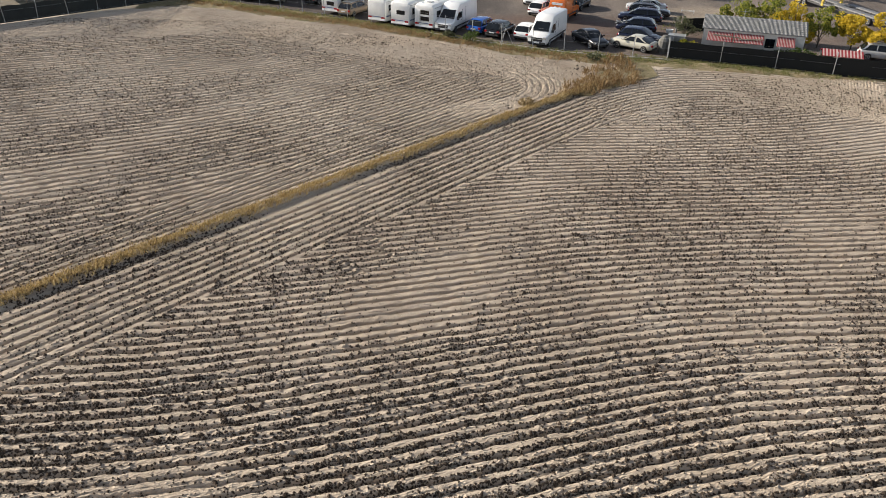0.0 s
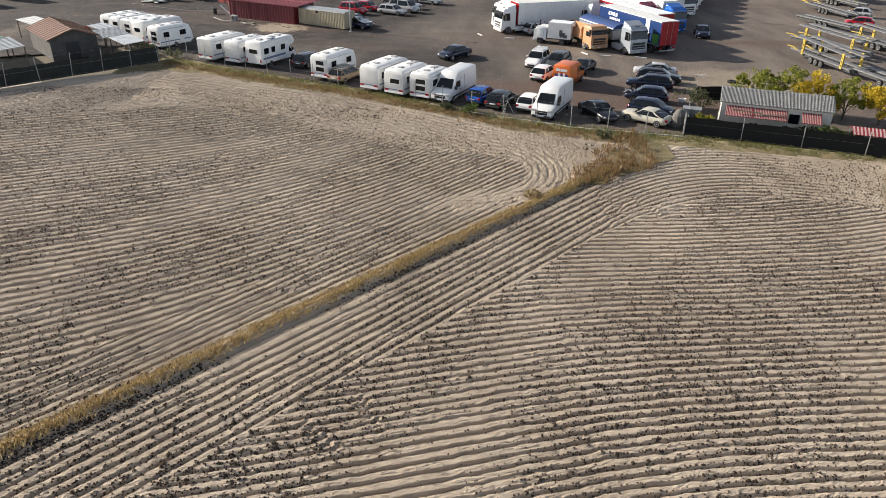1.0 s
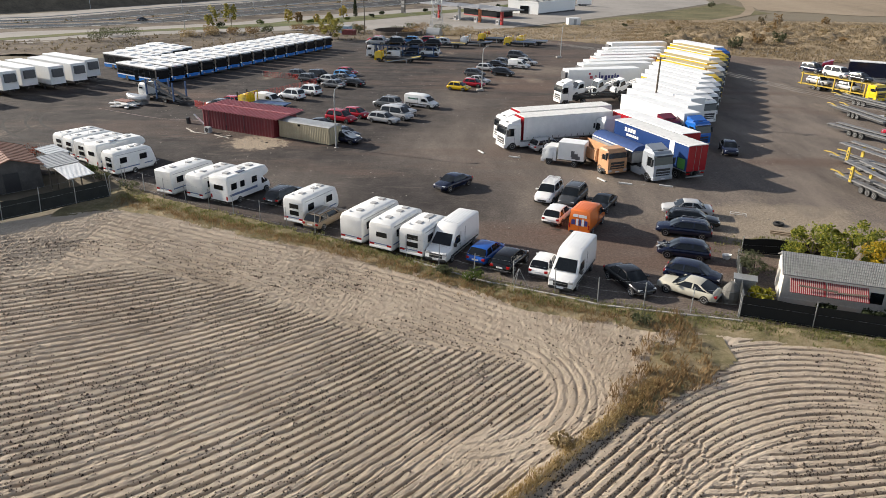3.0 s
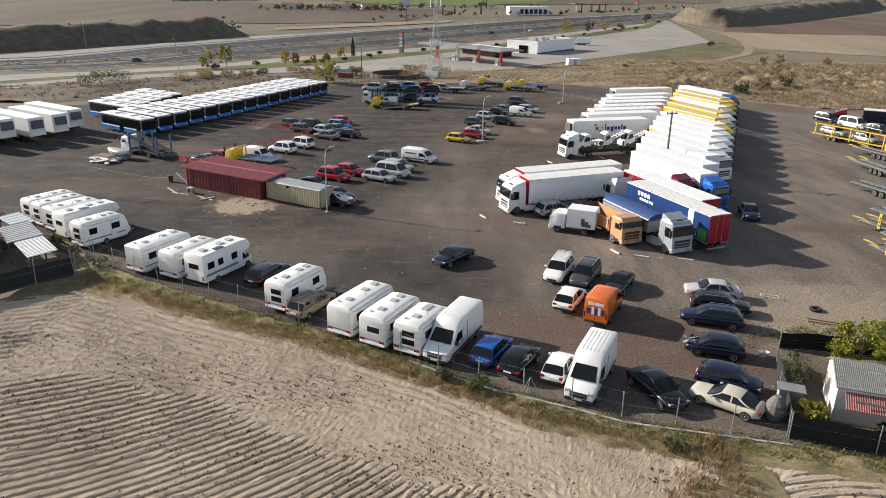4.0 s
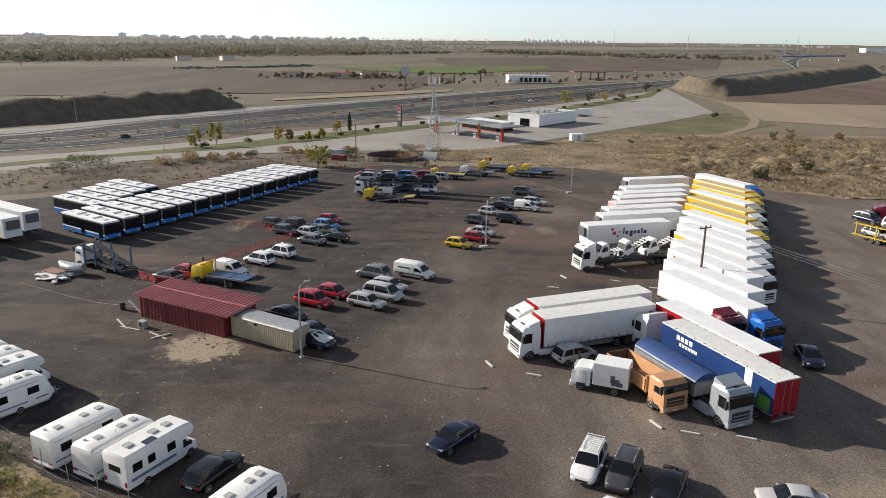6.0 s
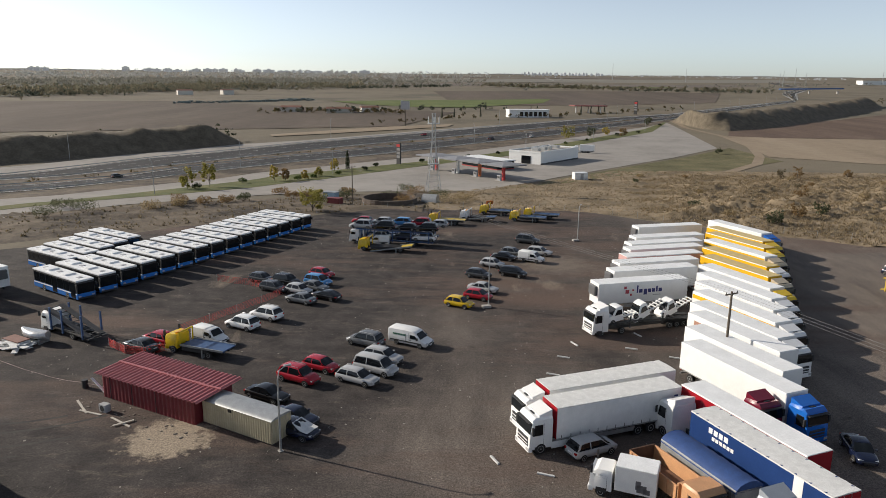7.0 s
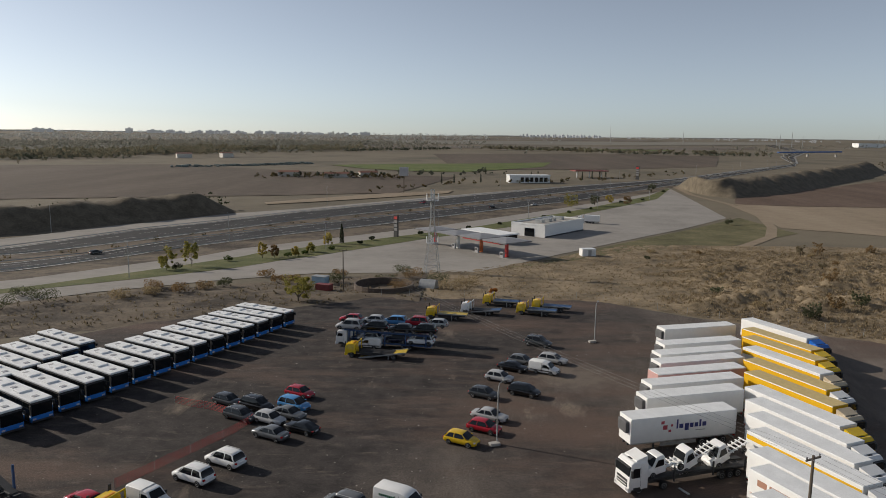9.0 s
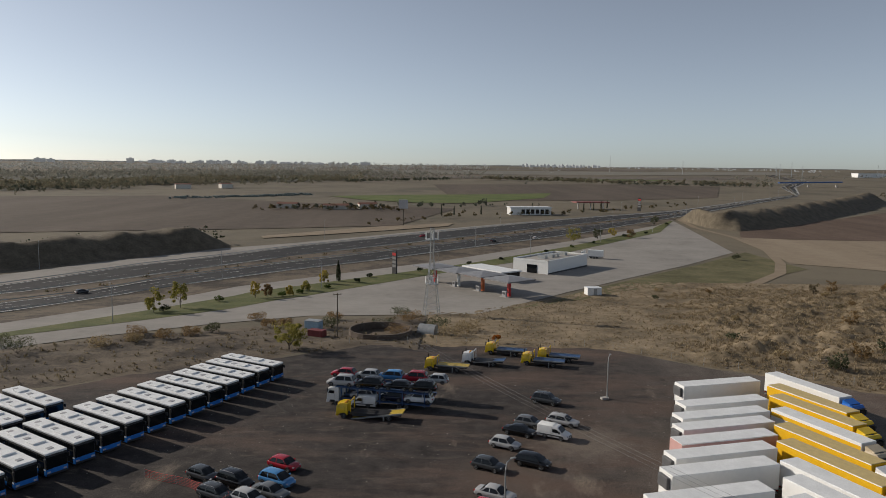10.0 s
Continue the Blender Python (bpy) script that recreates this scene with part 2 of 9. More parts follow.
def quad(bm, a, b, c, d, push=0.012, inset=0.0):
    """A pane on four corners, pushed out along its normal, with a little thickness."""
    p = [Vector(q) for q in (a, b, c, d)]
    mid = sum(p, Vector()) / 4
    nrm = (p[1] - p[0]).cross(p[3] - p[0]).normalized()
    p = [q + (mid - q) * inset for q in p]
    top = [bm.verts.new(q + nrm * push) for q in p]
    low = [bm.verts.new(q - nrm * 0.01) for q in p]
    bm.faces.new(top)
    for i in range(4):
        j = (i + 1) % 4
        bm.faces.new((low[i], low[j], top[j], top[i]))
    return bm


def pane(*a, push=0.012, inset=0.0):
    return quad(bmesh.new(), *a, push=push, inset=inset)


def disc_mesh(name, r, w, mat, hub=0.0):
    """A wheel-shaped solid about the y axis."""
    bm = bmesh.new()
    prof = [(r * 0.55, -w / 2), (r * 0.93, -w / 2), (r, -w * 0.36), (r, w * 0.36), (r * 0.93, w / 2), (r * 0.55, w / 2)]
    k = 18
    rows = [[(rr * math.cos(2 * math.pi * i / k), yy, rr * math.sin(2 * math.pi * i / k)) for i in range(k)] for rr, yy in prof]
    loft(bm, rows)
    me = finish(bm, 40)
    me.name = name
    me.materials.append(mat)
    return me


def rim_mesh(name, r, w, mat):
    bm = bmesh.new()
    k = 15
    rows = []
    for rr, yy in ((r, -w / 2), (r, w / 2), (r * 0.86, w / 2), (r * 0.78, w * 0.32), (r * 0.3, w * 0.4), (r * 0.22, w * 0.52)):
        rows.append([(rr * math.cos(2 * math.pi * i / k), yy, rr * math.sin(2 * math.pi * i / k)) for i in range(k)])
    loft(bm, rows)
    me = finish(bm, 30)
    me.name = name
    me.materials.append(mat)
    return me


WHEELS = {}


def wheel(parent, x, y, r, w=0.2, mat=None, name="wheel"):
    """A tyre with its rim as a sub-part; y is the outer face."""
    mat = mat or ALLOY
    key = (r, w, mat.name)
    if key not in WHEELS:
        WHEELS[key] = (disc_mesh("tyre", r, w, RUBBER), rim_mesh("rim", r * 0.62, w, mat))
    s = 1 if y > 0 else -1
    ob = shared(name, WHEELS[key][0], parent, pose(x, y - s * w / 2, r, 0, 0, 0 if s > 0 else 180))
    shared("rim", WHEELS[key][1], ob, pose(0, 0.012, 0))
    return ob


def thing(name, label, category, m, group="", kind=""):
    ob = new(name)
    ob.empty_display_size = 0.3
    ob.matrix_basis = m
    return tagged(ob, label, category, group, kind)


# ---- lie of the land ----
LAND_Y = (-6000, 140, 215, 310, 480, 850, 2100, 3700, 4950)
LAND_Z = (0, 0, -4, -4.5, -1, 5, 26, 64, 70)


def land(x, y):
    return np.interp(y, LAND_Y, LAND_Z)


def at(x, y, heading=0.0, lift=0.0):
    return pose(x, y, float(land(x, y)) + lift, 0, 0, heading)


def sheet(name, xs, ys, zf, mat, label, category="ground", kind="structure", keep=None, smooth=True):
    """A grid of ground over xs and ys at the heights zf(x, y)."""
    X, Y = np.meshgrid(np.asarray(xs, float), np.asarray(ys, float))
    Z = zf(X, Y)
    h, w = X.shape
    idx = np.arange(h * w).reshape(h, w)
    F = np.stack([idx[:-1, :-1], idx[:-1, 1:], idx[1:, 1:], idx[1:, :-1]], -1).reshape(-1, 4)
    if keep is not None:
        K = keep(X, Y)
        kk = K[:-1, :-1] & K[:-1, 1:] & K[1:, 1:] & K[1:, :-1]
        F = F[kk.reshape(-1)]
        used = np.unique(F)
        remap = np.zeros(h * w, int)
        remap[used] = np.arange(len(used))
        V = np.stack([X.ravel(), Y.ravel(), Z.ravel()], 1)[used]
        F = remap[F]
    else:
        V = np.stack([X.ravel(), Y.ravel(), Z.ravel()], 1)
    me = bpy.data.meshes.new(name)
    me.vertices.add(len(V))
    me.vertices.foreach_set("co", V.ravel())
    me.loops.add(F.size)
    me.loops.foreach_set("vertex_index", F.ravel().astype(np.int32))
    me.polygons.add(len(F))
    me.polygons.foreach_set("loop_start", np.arange(0, F.size, 4, dtype=np.int32))
    me.update(calc_edges=True)
    me.polygons.foreach_set("use_smooth", np.full(len(F), smooth))
    me.materials.append(mat)
    return tagged(new(name, me), label, category, kind=kind)


def resample(line, k):
    p = np.array(line, float)
    d = np.concatenate([[0], np.cumsum(np.hypot(*np.diff(p[:, :2], axis=0).T))])
    q = np.linspace(0, d[-1], k)
    return np.stack([np.interp(q, d, p[:, i]) for i in range(2)], 1)


def band(name, low, high, mat, label, category="road", lift=0.05, k=60, rows=2, kind="structure"):
    """A draped strip between two lines of the plan."""
    a, b = resample(low, k), resample(high, k)
    bm = bmesh.new()
    grid = []
    for j in range(rows):
        f = j / (rows - 1)
        p = a * (1 - f) + b * f
        grid.append([bm.verts.new((x, y, float(land(x, y)) + lift)) for x, y in p])
    for r0, r1 in zip(grid, grid[1:]):
        for i in range(k - 1):
            bm.faces.new((r0[i], r0[i + 1], r1[i + 1], r1[i]))
    me = finish(bm)
    me.materials.append(mat)
    ob = new(name, me)
    if ob.data.polygons[0].normal.z < 0:
        me.flip_normals()
    return tagged(ob, label, category, kind=kind)


def wave(X, Y, s, seed=0.0):
    """Cheap smooth variation from a few turned sines, about -1 to 1."""
    r = np.random.RandomState(int(seed * 10) + 5)
    out = np.zeros_like(X)
    for i in range(7):
        a, p = r.uniform(0, math.pi * 2, 2)
        f = s * r.uniform(0.5, 1.9)
        out += np.sin((X * math.cos(a) + Y * math.sin(a)) * f + p)
    return out / 3.2

# ---- ground ----
SOIL = earth("tilled_soil", [(0.22, 0.172, 0.128), (0.38, 0.308, 0.232), (0.46, 0.38, 0.292), (0.52, 0.44, 0.348)], 0.12, bump=0.8, bump_scale=9.0, streak=(1.0, 0.35, 30))
STEPPE = earth("dry_plain", [(0.075, 0.07, 0.05), (0.115, 0.1, 0.074), (0.165, 0.14, 0.1), (0.125, 0.1, 0.076)], 0.008, bump=0.6, bump_scale=1.2)
VERGE = earth("verge_turf", [(0.075, 0.075, 0.032), (0.15, 0.13, 0.065), (0.25, 0.2, 0.12), (0.33, 0.27, 0.175)], 0.35, bump=0.9, bump_scale=7)
TARMAC = lot_material()
SCRUB = earth("dry_scrub", [(0.06, 0.047, 0.03), (0.14, 0.109, 0.07), (0.24, 0.187, 0.122), (0.34, 0.268, 0.18)], 0.09, bump=1.0, bump_scale=2.2)
CONCRETE = earth("pale_concrete", [(0.19, 0.177, 0.162), (0.26, 0.243, 0.222), (0.31, 0.288, 0.262)], 0.05, bump=0.1, bump_scale=3)
ASPHALT = earth("motorway_asphalt", [(0.022, 0.022, 0.024), (0.032, 0.032, 0.034), (0.046, 0.046, 0.046)], 0.08, bump=0.1, streak=(1, 0.1, 50))
LAWN = earth("watered_grass", [(0.05, 0.06, 0.022), (0.095, 0.105, 0.038), (0.17, 0.15, 0.072)], 0.12, bump=0.6, bump_scale=4)
BARE = earth("bare_dark_earth", [(0.032, 0.027, 0.022), (0.065, 0.053, 0.042), (0.15, 0.12, 0.088), (0.1, 0.08, 0.058)], 0.07, bump=0.7, bump_scale=2.5)

gx = np.array([-4900, -3000, -1800, -1000, -600, -350, -200, -120, -60, -30, 0, 30, 60, 120, 200, 350, 600, 1000, 1800, 3000, 4900])
gy = np.array(sorted(set([-1500, -700, -300, -150, -80, -20, 40, 100, 120, 140, 160, 180, 200, 215, 240, 270, 310, 350, 400, 440, 480, 560, 640, 740, 850, 1000, 1300, 1700, 2100, 2600, 3100, 3700, 4300, 4950])))
sheet("ground", gx, gy, lambda X, Y: land(X, Y) - 0.3 * (Y < 30) - 0.04 * ((Y >= 30) & (Y < 139)), STEPPE, "wide brown plain of dry fields out to the horizon")

# ditch between the two fields, and the edge of the fields along the fence
D0, DU = np.array((-19.0, -58.8)), np.array((0.681, 0.733))
DN = np.array((0.733, -0.681))
EDGE = np.array([(-75, -38), (-50, -13), (-40.6, -3.4), (-37, -1.0), (-31.3, 1.0), (-10.2, -8.4), (-2.4, -12.4), (6.0, -18.2), (16.6, -20.6), (28.1, -22.6), (60, -27)])


def edge_y(X):
    return np.interp(X, EDGE[:, 0], EDGE[:, 1])


LEAN = np.array([(-60, 20), (-40, 22), (-24, 25), (-17, 33), (-10, 40), (-4, 47), (2, 50), (12, 50)], float)
LEAN_X = np.linspace(-60, 12, 400)
LEAN_G = np.concatenate([[0], np.cumsum(np.tan(np.radians(np.interp(LEAN_X[1:], LEAN[:, 0], LEAN[:, 1]))) * np.diff(LEAN_X))])


def field_z(X, Y, trough=False):
    """Height of the tilled soil: rows of several passes of the plough, each with its own run."""
    s = (X - D0[0]) * DN[0] + (Y - D0[1]) * DN[1]
    u = (X - D0[0]) * DU[0] + (Y - D0[1]) * DU[1]
    e = edge_y(X) - Y
    wob = 0.1 * wave(X, Y, 0.25, 1) + 0.03 * wave(X, Y, 1.1, 2) + 0.03 * wave(X, Y, 3.5, 17) + 0.02 * wave(X, Y, 8.0, 37)

    def saw(q, k):
        m = np.mod(q, 1.0)
        return np.where(m < k, m / k, np.where(m < 0.68, 1.0, (1 - m) / 0.32)) - 1.0

    def rows(ph, sp, even=0.0):
        q = ph / sp
        k = np.floor(q)
        h = np.mod(np.sin(k * 12.9898 + 4.1) * 437.58, 1.0)
        deep = np.clip(0.62 + 0.62 * h + 0.2 * wave(X, Y, 1.3, 23) + 0.22 * wave(X, Y, 2.6, 33) + 0.2 * wave(X, Y, 6.0, 38) + even, 0.12, 1.35)
        return deep * saw(q, 0.14) + 0.3 * np.clip(1.3 - deep, 0, 1) * saw(2 * q + 0.4, 0.2)

    def soft(v, w):
        return 1 / (1 + np.exp(np.clip(-v / w, -30, 30)))

    # beyond the ditch
    curve = Y - np.interp(X, LEAN_X, LEAN_G)
    z_l = np.where(s > -4.4, rows(-s + 0.6 * wob, 0.5), rows(curve + 1.3 * wob, 0.76))
    turn_r = np.hypot(X - 0.0, Y + 26.0)
    ring = soft(turn_r - 4.9, 0.25) * soft(8.0 - turn_r, 0.5) * soft(X - 0.5 - 0.25 * (Y + 22), 0.7) * soft(s + 9.0, 0.8)
    head = soft(Y - np.interp(X, (-60, -23.6, -15.1, -8.4, -2.7, 0.6, 4, 8), (-20, -12.1, -15.2, -19.4, -22.3, -22.8, -24.5, -30)) + 0.5 * wave(X, Y, 0.8, 31), 0.3)
    z_l = z_l * (1 - head) + 0.55 * (0.5 * np.sin((e + 0.6 * wob) * 7.4) - 0.5) * np.clip(0.7 + 0.5 * wave(X, Y, 0.5, 39), 0, 1.3) * head
    z_l = z_l * (1 - ring) + 0.28 * rows(turn_r + 0.4 * wob, 0.55) * ring
    # this side of the ditch
    bow = np.clip(X - 20.5, -14, 14)
    arc = Y + np.where(bow < 0, 0.047, 0.032) * bow * bow
    right = rows(Y - 0.2 * X + 0.7 * np.sin(X * 0.16 + Y * 0.05) + wob, 0.52)
    z_r = np.where(s < 5.3 + 0.25 * wave(X, Y, 0.5, 34), rows(-s + 0.6 * wob, 0.54), right)
    z_r = np.where((arc > -30.4) & (s > 1.0) & (X > 9.5), 0.75 * rows(arc + 0.5 * wob, 0.6), z_r)
    furrow = np.where(s > 0, z_r, z_l * 1.2)
    if trough:
        return furrow
    lump = 0.4 * wave(X, Y, 5.0, 3) + 0.45 * wave(X, Y, 12.0, 4) + np.random.RandomState(8).uniform(-0.75, 0.75, X.shape)
    calm = np.clip((np.abs(s) - 0.5) / 0.5, 0.25, 1)
    z = (0.17 * furrow + (0.019 + 0.008 * head * (s < 0)) * lump) * calm + 0.015 * wave(X, Y, 0.2, 5)
    # tyre marks across the rows
    for ax, ay, bx, by in ((-6.1, -53.8, -4.3, -55.5), (-4.3, -51.9, -3.1, -54.1), (10.0, -30.8, 11.0, -33.9), (11.7, -30.7, 13.3, -34.8)):
        ln = math.hypot(bx - ax, by - ay)
        cx, cy = (bx - ax) / ln, (by - ay) / ln
        px, py = (X - ax) * cx + (Y - ay) * cy, -(X - ax) * cy + (Y - ay) * cx
        inside = (px > 0) & (px < ln) & (np.abs(py) < 0.3)
        z = np.where(inside, -0.04 + 0.04 * np.sign(np.sin(px * 16 + np.abs(py) * 9)), z)
    # ditch: a grown bank with a cut on its near side
    rag = 1 + 0.25 * wave(X, Y, 0.9, 35)
    fade = soft(41 - u, 0.6)
    return z + fade * rag * (0.17 * np.exp(-((s + 0.25) / 0.28) ** 2) - 0.15 * np.exp(-((s - 0.25) / 0.13) ** 2))


def in_field(X, Y):
    return (Y < edge_y(X) + 0.6) & (np.abs(X) < 17 + (Y + 71) * 0.82)


def turned_sheet(name, deg, du, dv, x_span, y_span, keep, label):
    """A fine grid of soil laid along the run of the rows."""
    c, n = math.cos(radians(deg)), math.sin(radians(deg))
    corners = [(x * c + y * n, -x * n + y * c) for x in x_span for y in y_span]
    us = np.arange(min(q[0] for q in corners), max(q[0] for q in corners), du)
    vs = np.arange(min(q[1] for q in corners), max(q[1] for q in corners), dv)
    ob = sheet(name, us, vs, lambda U, V: field_z(U * c - V * n, U * n + V * c), SOIL, label, "field", keep=lambda U, V: keep(U * c - V * n, U * n + V * c), smooth=False)
    ob.matrix_basis = pose(0, 0, 0, 0, 0, deg)
    return ob


def ditch_side(X, Y):
    return (X - D0[0]) * DN[0] + (Y - D0[1]) * DN[1]


turned_sheet("tilled_field_beyond_ditch", 40, 0.15, 0.046, (-49, 12), (-70, 2), lambda X, Y: in_field(X, Y) & (ditch_side(X, Y) < 0.1), "pale dry tilled field with fanning furrows and clods")
turned_sheet("tilled_field_before_ditch", 14, 0.15, 0.046, (-20, 39), (-70, -15), lambda X, Y: in_field(X, Y) & (ditch_side(X, Y) > 0.0), "pale dry tilled field with wavy furrows and clods")
PLAIN_SOIL = earth("tilled_soil_margin", [(0.2, 0.156, 0.116), (0.33, 0.27, 0.206), (0.4, 0.333, 0.26), (0.46, 0.392, 0.315)], 0.12, bump=0.9, bump_scale=4.0, streak=(1.0, 0.35, 30))
nt = PLAIN_SOIL.node_tree
rib, turn, bumpy = nt.nodes.new("ShaderNodeTexWave"), nt.nodes.new("ShaderNodeMapping"), [q for q in nt.nodes if q.type == "BUMP"][0]
turn.inputs["Rotation"].default_value = (0, 0, radians(62))
rib.wave_profile = "SAW"
rib.inputs["Scale"].default_value, rib.inputs["Distortion"].default_value, rib.inputs["Detail"].default_value, rib.inputs["Detail Scale"].default_value = 0.5, 3.0, 3.0, 0.5
nt.links.new([q for q in nt.nodes if q.type == "TEX_COORD"][0].outputs["Object"], turn.inputs["Vector"])
nt.links.new(turn.outputs[0], rib.inputs["Vector"])
ribbed_bump = nt.nodes.new("ShaderNodeBump")
ribbed_bump.inputs["Strength"].default_value, ribbed_bump.inputs["Distance"].default_value = 0.9, 0.14
nt.links.new(rib.outputs["Fac"], ribbed_bump.inputs["Height"])
nt.links.new(bumpy.outputs[0], ribbed_bump.inputs["Normal"])
nt.links.new(ribbed_bump.outputs[0], nt.nodes["Principled BSDF"].inputs["Normal"])
sheet("field_margin", np.arange(-160, 161, 4), np.arange(-160, 0, 4), lambda X, Y: -0.16 + 0 * X, PLAIN_SOIL, "tilled soil running on beyond the furrows", "field")

# parking ground
FENCE = [(-34.1, 8.4), (-29.5, 5.4), (-21.7, 0.9), (-16.7, -1.6), (-11.3, -4.6), (-6.2, -7.2), (-3.7, -9.0), (1.4, -12.2), (7.0, -14.4), (9.7, -15.7), (18.8, -17.6)]


def flat_poly(name, pts, z, mat, label, category):
    bm = bmesh.new()
    bm.faces.new([bm.verts.new((x, y, z)) for x, y in pts])
    bmesh.ops.triangulate(bm, faces=bm.faces)
    me = finish(bm)
    me.materials.append(mat)
    if me.polygons[0].normal.z < 0:
        me.flip_normals()
    return tagged(new(name, me), label, category, kind="structure")


flat_poly("parking_ground", [(-34.1, 8.0), (-29.5, 5.0), (-21.7, 0.5), (-11.3, -5.0), (-3.7, -9.5), (1.4, -12.6), (7.0, -14.9), (9.7, -16.1), (19, -18), (48, -24), (150, -28), (150, 60), (81, 106), (46, 125), (29.6, 139), (-20, 139.5), (-34, 128), (-52, 121), (-76, 96), (-120, 70), (-150, 20), (-75, -4), (-48, 8), (-40, 14.5)], 0.0, TARMAC, "worn dark gravel and tarmac parking ground", "parking lot")


def verge_z(X, Y):
    low = np.clip(1 - (Y - edge_y(X) + 0.3) / 1.0, 0, 1) * 0.26 + np.clip(1 - (fence_y(X) + 0.2 - Y) / 0.6, 0, 1) * 0.14
    return 0.02 + 0.07 * np.abs(wave(X, Y, 1.1, 7)) + 0.04 * wave(X, Y, 4, 8) - low


def fence_y(X):
    F = np.array([(-75, -30), (-45, -4), (-34.1, 8.4)] + FENCE[1:] + [(32, -22.0), (60, -26)])
    return np.interp(X, F[:, 0], F[:, 1])


sheet("grass_verge", np.arange(-37, 45, 0.35), np.arange(-30, 9, 0.35), verge_z, VERGE, "rough strip of grass and weeds below the fence", "verge", keep=lambda X, Y: (Y > edge_y(X) - 0.3 - 0.5 * wave(X, Y, 0.8, 9)) & (Y < fence_y(X) + 0.2))
sheet("weedy_corner", np.arange(2, 17, 0.35), np.arange(-32, -15, 0.35), lambda X, Y: 0.02 + 0.1 * np.abs(wave(X, Y, 1.0, 11)), VERGE, "patch of dry weeds where the ditch meets the verge", "verge",
      keep=lambda X, Y: (np.abs((X - D0[0]) * DN[0] + (Y - D0[1]) * DN[1] - 0.1) < 0.4 + np.clip((Y + 30) * 0.26, 0, 2.6) + 0.5 * wave(X, Y, 1.6, 24)) & (Y > -31) & (Y < edge_y(X) + 0.5))


def waste_edge(X):
    return 138.4 - np.clip(X - 29, 0, 999) * 0.69 + np.clip(X - 81, 0, 999) * 0.1 + 0.8 * wave(X, X, 0.5, 19)


def scrub_z(X, Y):
    k = np.clip((X - 44 - 0.3 * (Y - 140)) / 12, 0, 1) * np.clip((Y - 112) / 25, 0, 1) * np.clip((262 - Y) / 60, 0, 1)
    d = Y - waste_edge(X)
    low = 0.12 * np.abs(wave(X, Y, 0.9, 26))
    heap = 0.5 * np.abs(wave(X, Y, 0.16, 12)) + 1.2 * np.clip(wave(X, Y * 1.5, 0.55, 13), 0, 2) + 0.8 * np.abs(wave(X, Y, 1.3, 14))
    return land(X, Y) - 0.05 + np.clip(d / 2.0, 0, 1) * (0.11 + low) + np.clip(d / 9.0, 0, 1) * k * heap * 0.85


sheet("waste_ground", np.arange(-8, 250, 0.9), np.arange(100, 262, 0.9), scrub_z, SCRUB, "tussocky waste ground with heaps of dry grass", "scrub", keep=lambda X, Y: (Y > waste_edge(X) - 2) & (Y < 186 + np.clip(X, 0, 64) * 1.1) & (Y > 104))
def bare_edge(X):
    return 137 - np.clip(-20 - X, 0, 999) * 0.62 + 1.6 * wave(X, X, 0.3, 18)


def bare_z(X, Y):
    k = np.clip((Y - bare_edge(X)) / 4, 0, 1)
    return land(X, Y) - 0.06 + k * (0.11 + 0.35 * np.clip(wave(X, Y, 0.5, 15), 0, 2) + 0.2 * np.abs(wave(X, Y, 1.2, 25)))


sheet("bare_ground", np.arange(-190, -7, 1.5), np.arange(96, 178, 1.5), bare_z, BARE, "bare trodden earth behind the parked buses", "ground", keep=lambda X, Y: (Y > bare_edge(X) - 3) & (Y < 182 + np.clip(X + 10, -200, 0) * 0.62))

# roads, by lines of the plan
L_ACC0 = [(-180, 30), (-120, 100), (-86, 134), (-76.7, 143), (-60, 160), (-38.5, 176), (-10, 180.5), (5.5, 184), (24, 214), (36, 230), (77, 280), (139, 354)]
L_ACC1 = [(-200, 20), (-125, 108), (-96, 140), (-77, 164.6), (-63, 185), (-53, 209), (-12.8, 264), (60, 353), (130, 450), (164, 536)]
band("forecourt_and_access_road", L_ACC0, L_ACC1, CONCRETE, "pale concrete access road and wide truck forecourt", lift=0.12, k=280, rows=40)
L_GR1 = [(-210, 25), (-99, 145), (-83.7, 179), (-67, 222), (-20, 275), (60, 371), (130, 470), (162, 538)]
band("grass_strip", L_ACC1, L_GR1, LAWN, "mown grass strip planted with small trees", "lawn", 0.18, 280, 12)
L_SV1 = [(-220, 20), (-107, 157), (-91.5, 197), (-75, 232), (-24, 292), (60, 390), (140, 495), (168, 545)]
band("service_road", L_GR1, L_SV1, CONCRETE, "narrow pale service road along the motorway", lift=0.16, k=280, rows=8)
L_M0 = [(-240, 0), (-117, 172), (-102, 221), (-67, 273), (-16, 333), (72.7, 430), (180, 575), (302, 745), (460, 960), (590, 1300), (830, 1750), (1000, 2300), (1090, 2560)]
L_M1 = [(-260, 0), (-128.7, 190), (-111, 240), (-72, 304), (-20, 360), (75, 465), (184, 600), (306, 770), (468, 985), (600, 1302), (842, 1752), (1014, 2300), (1104, 2560)]
L_M2 = [(-280, 0), (-141, 210), (-116, 251), (-77, 320), (-22, 378), (80, 492), (190, 617), (312, 785), (476, 1000), (606, 1304), (850, 1753), (1022, 2300), (1112, 2560)]
L_M3 = [(-300, 0), (-153, 228), (-132, 285), (-86, 352), (-20, 425), (85, 540), (200, 645), (324, 810), (490, 1020), (618, 1306), (862, 1754), (1036, 2300), (1126, 2560)]
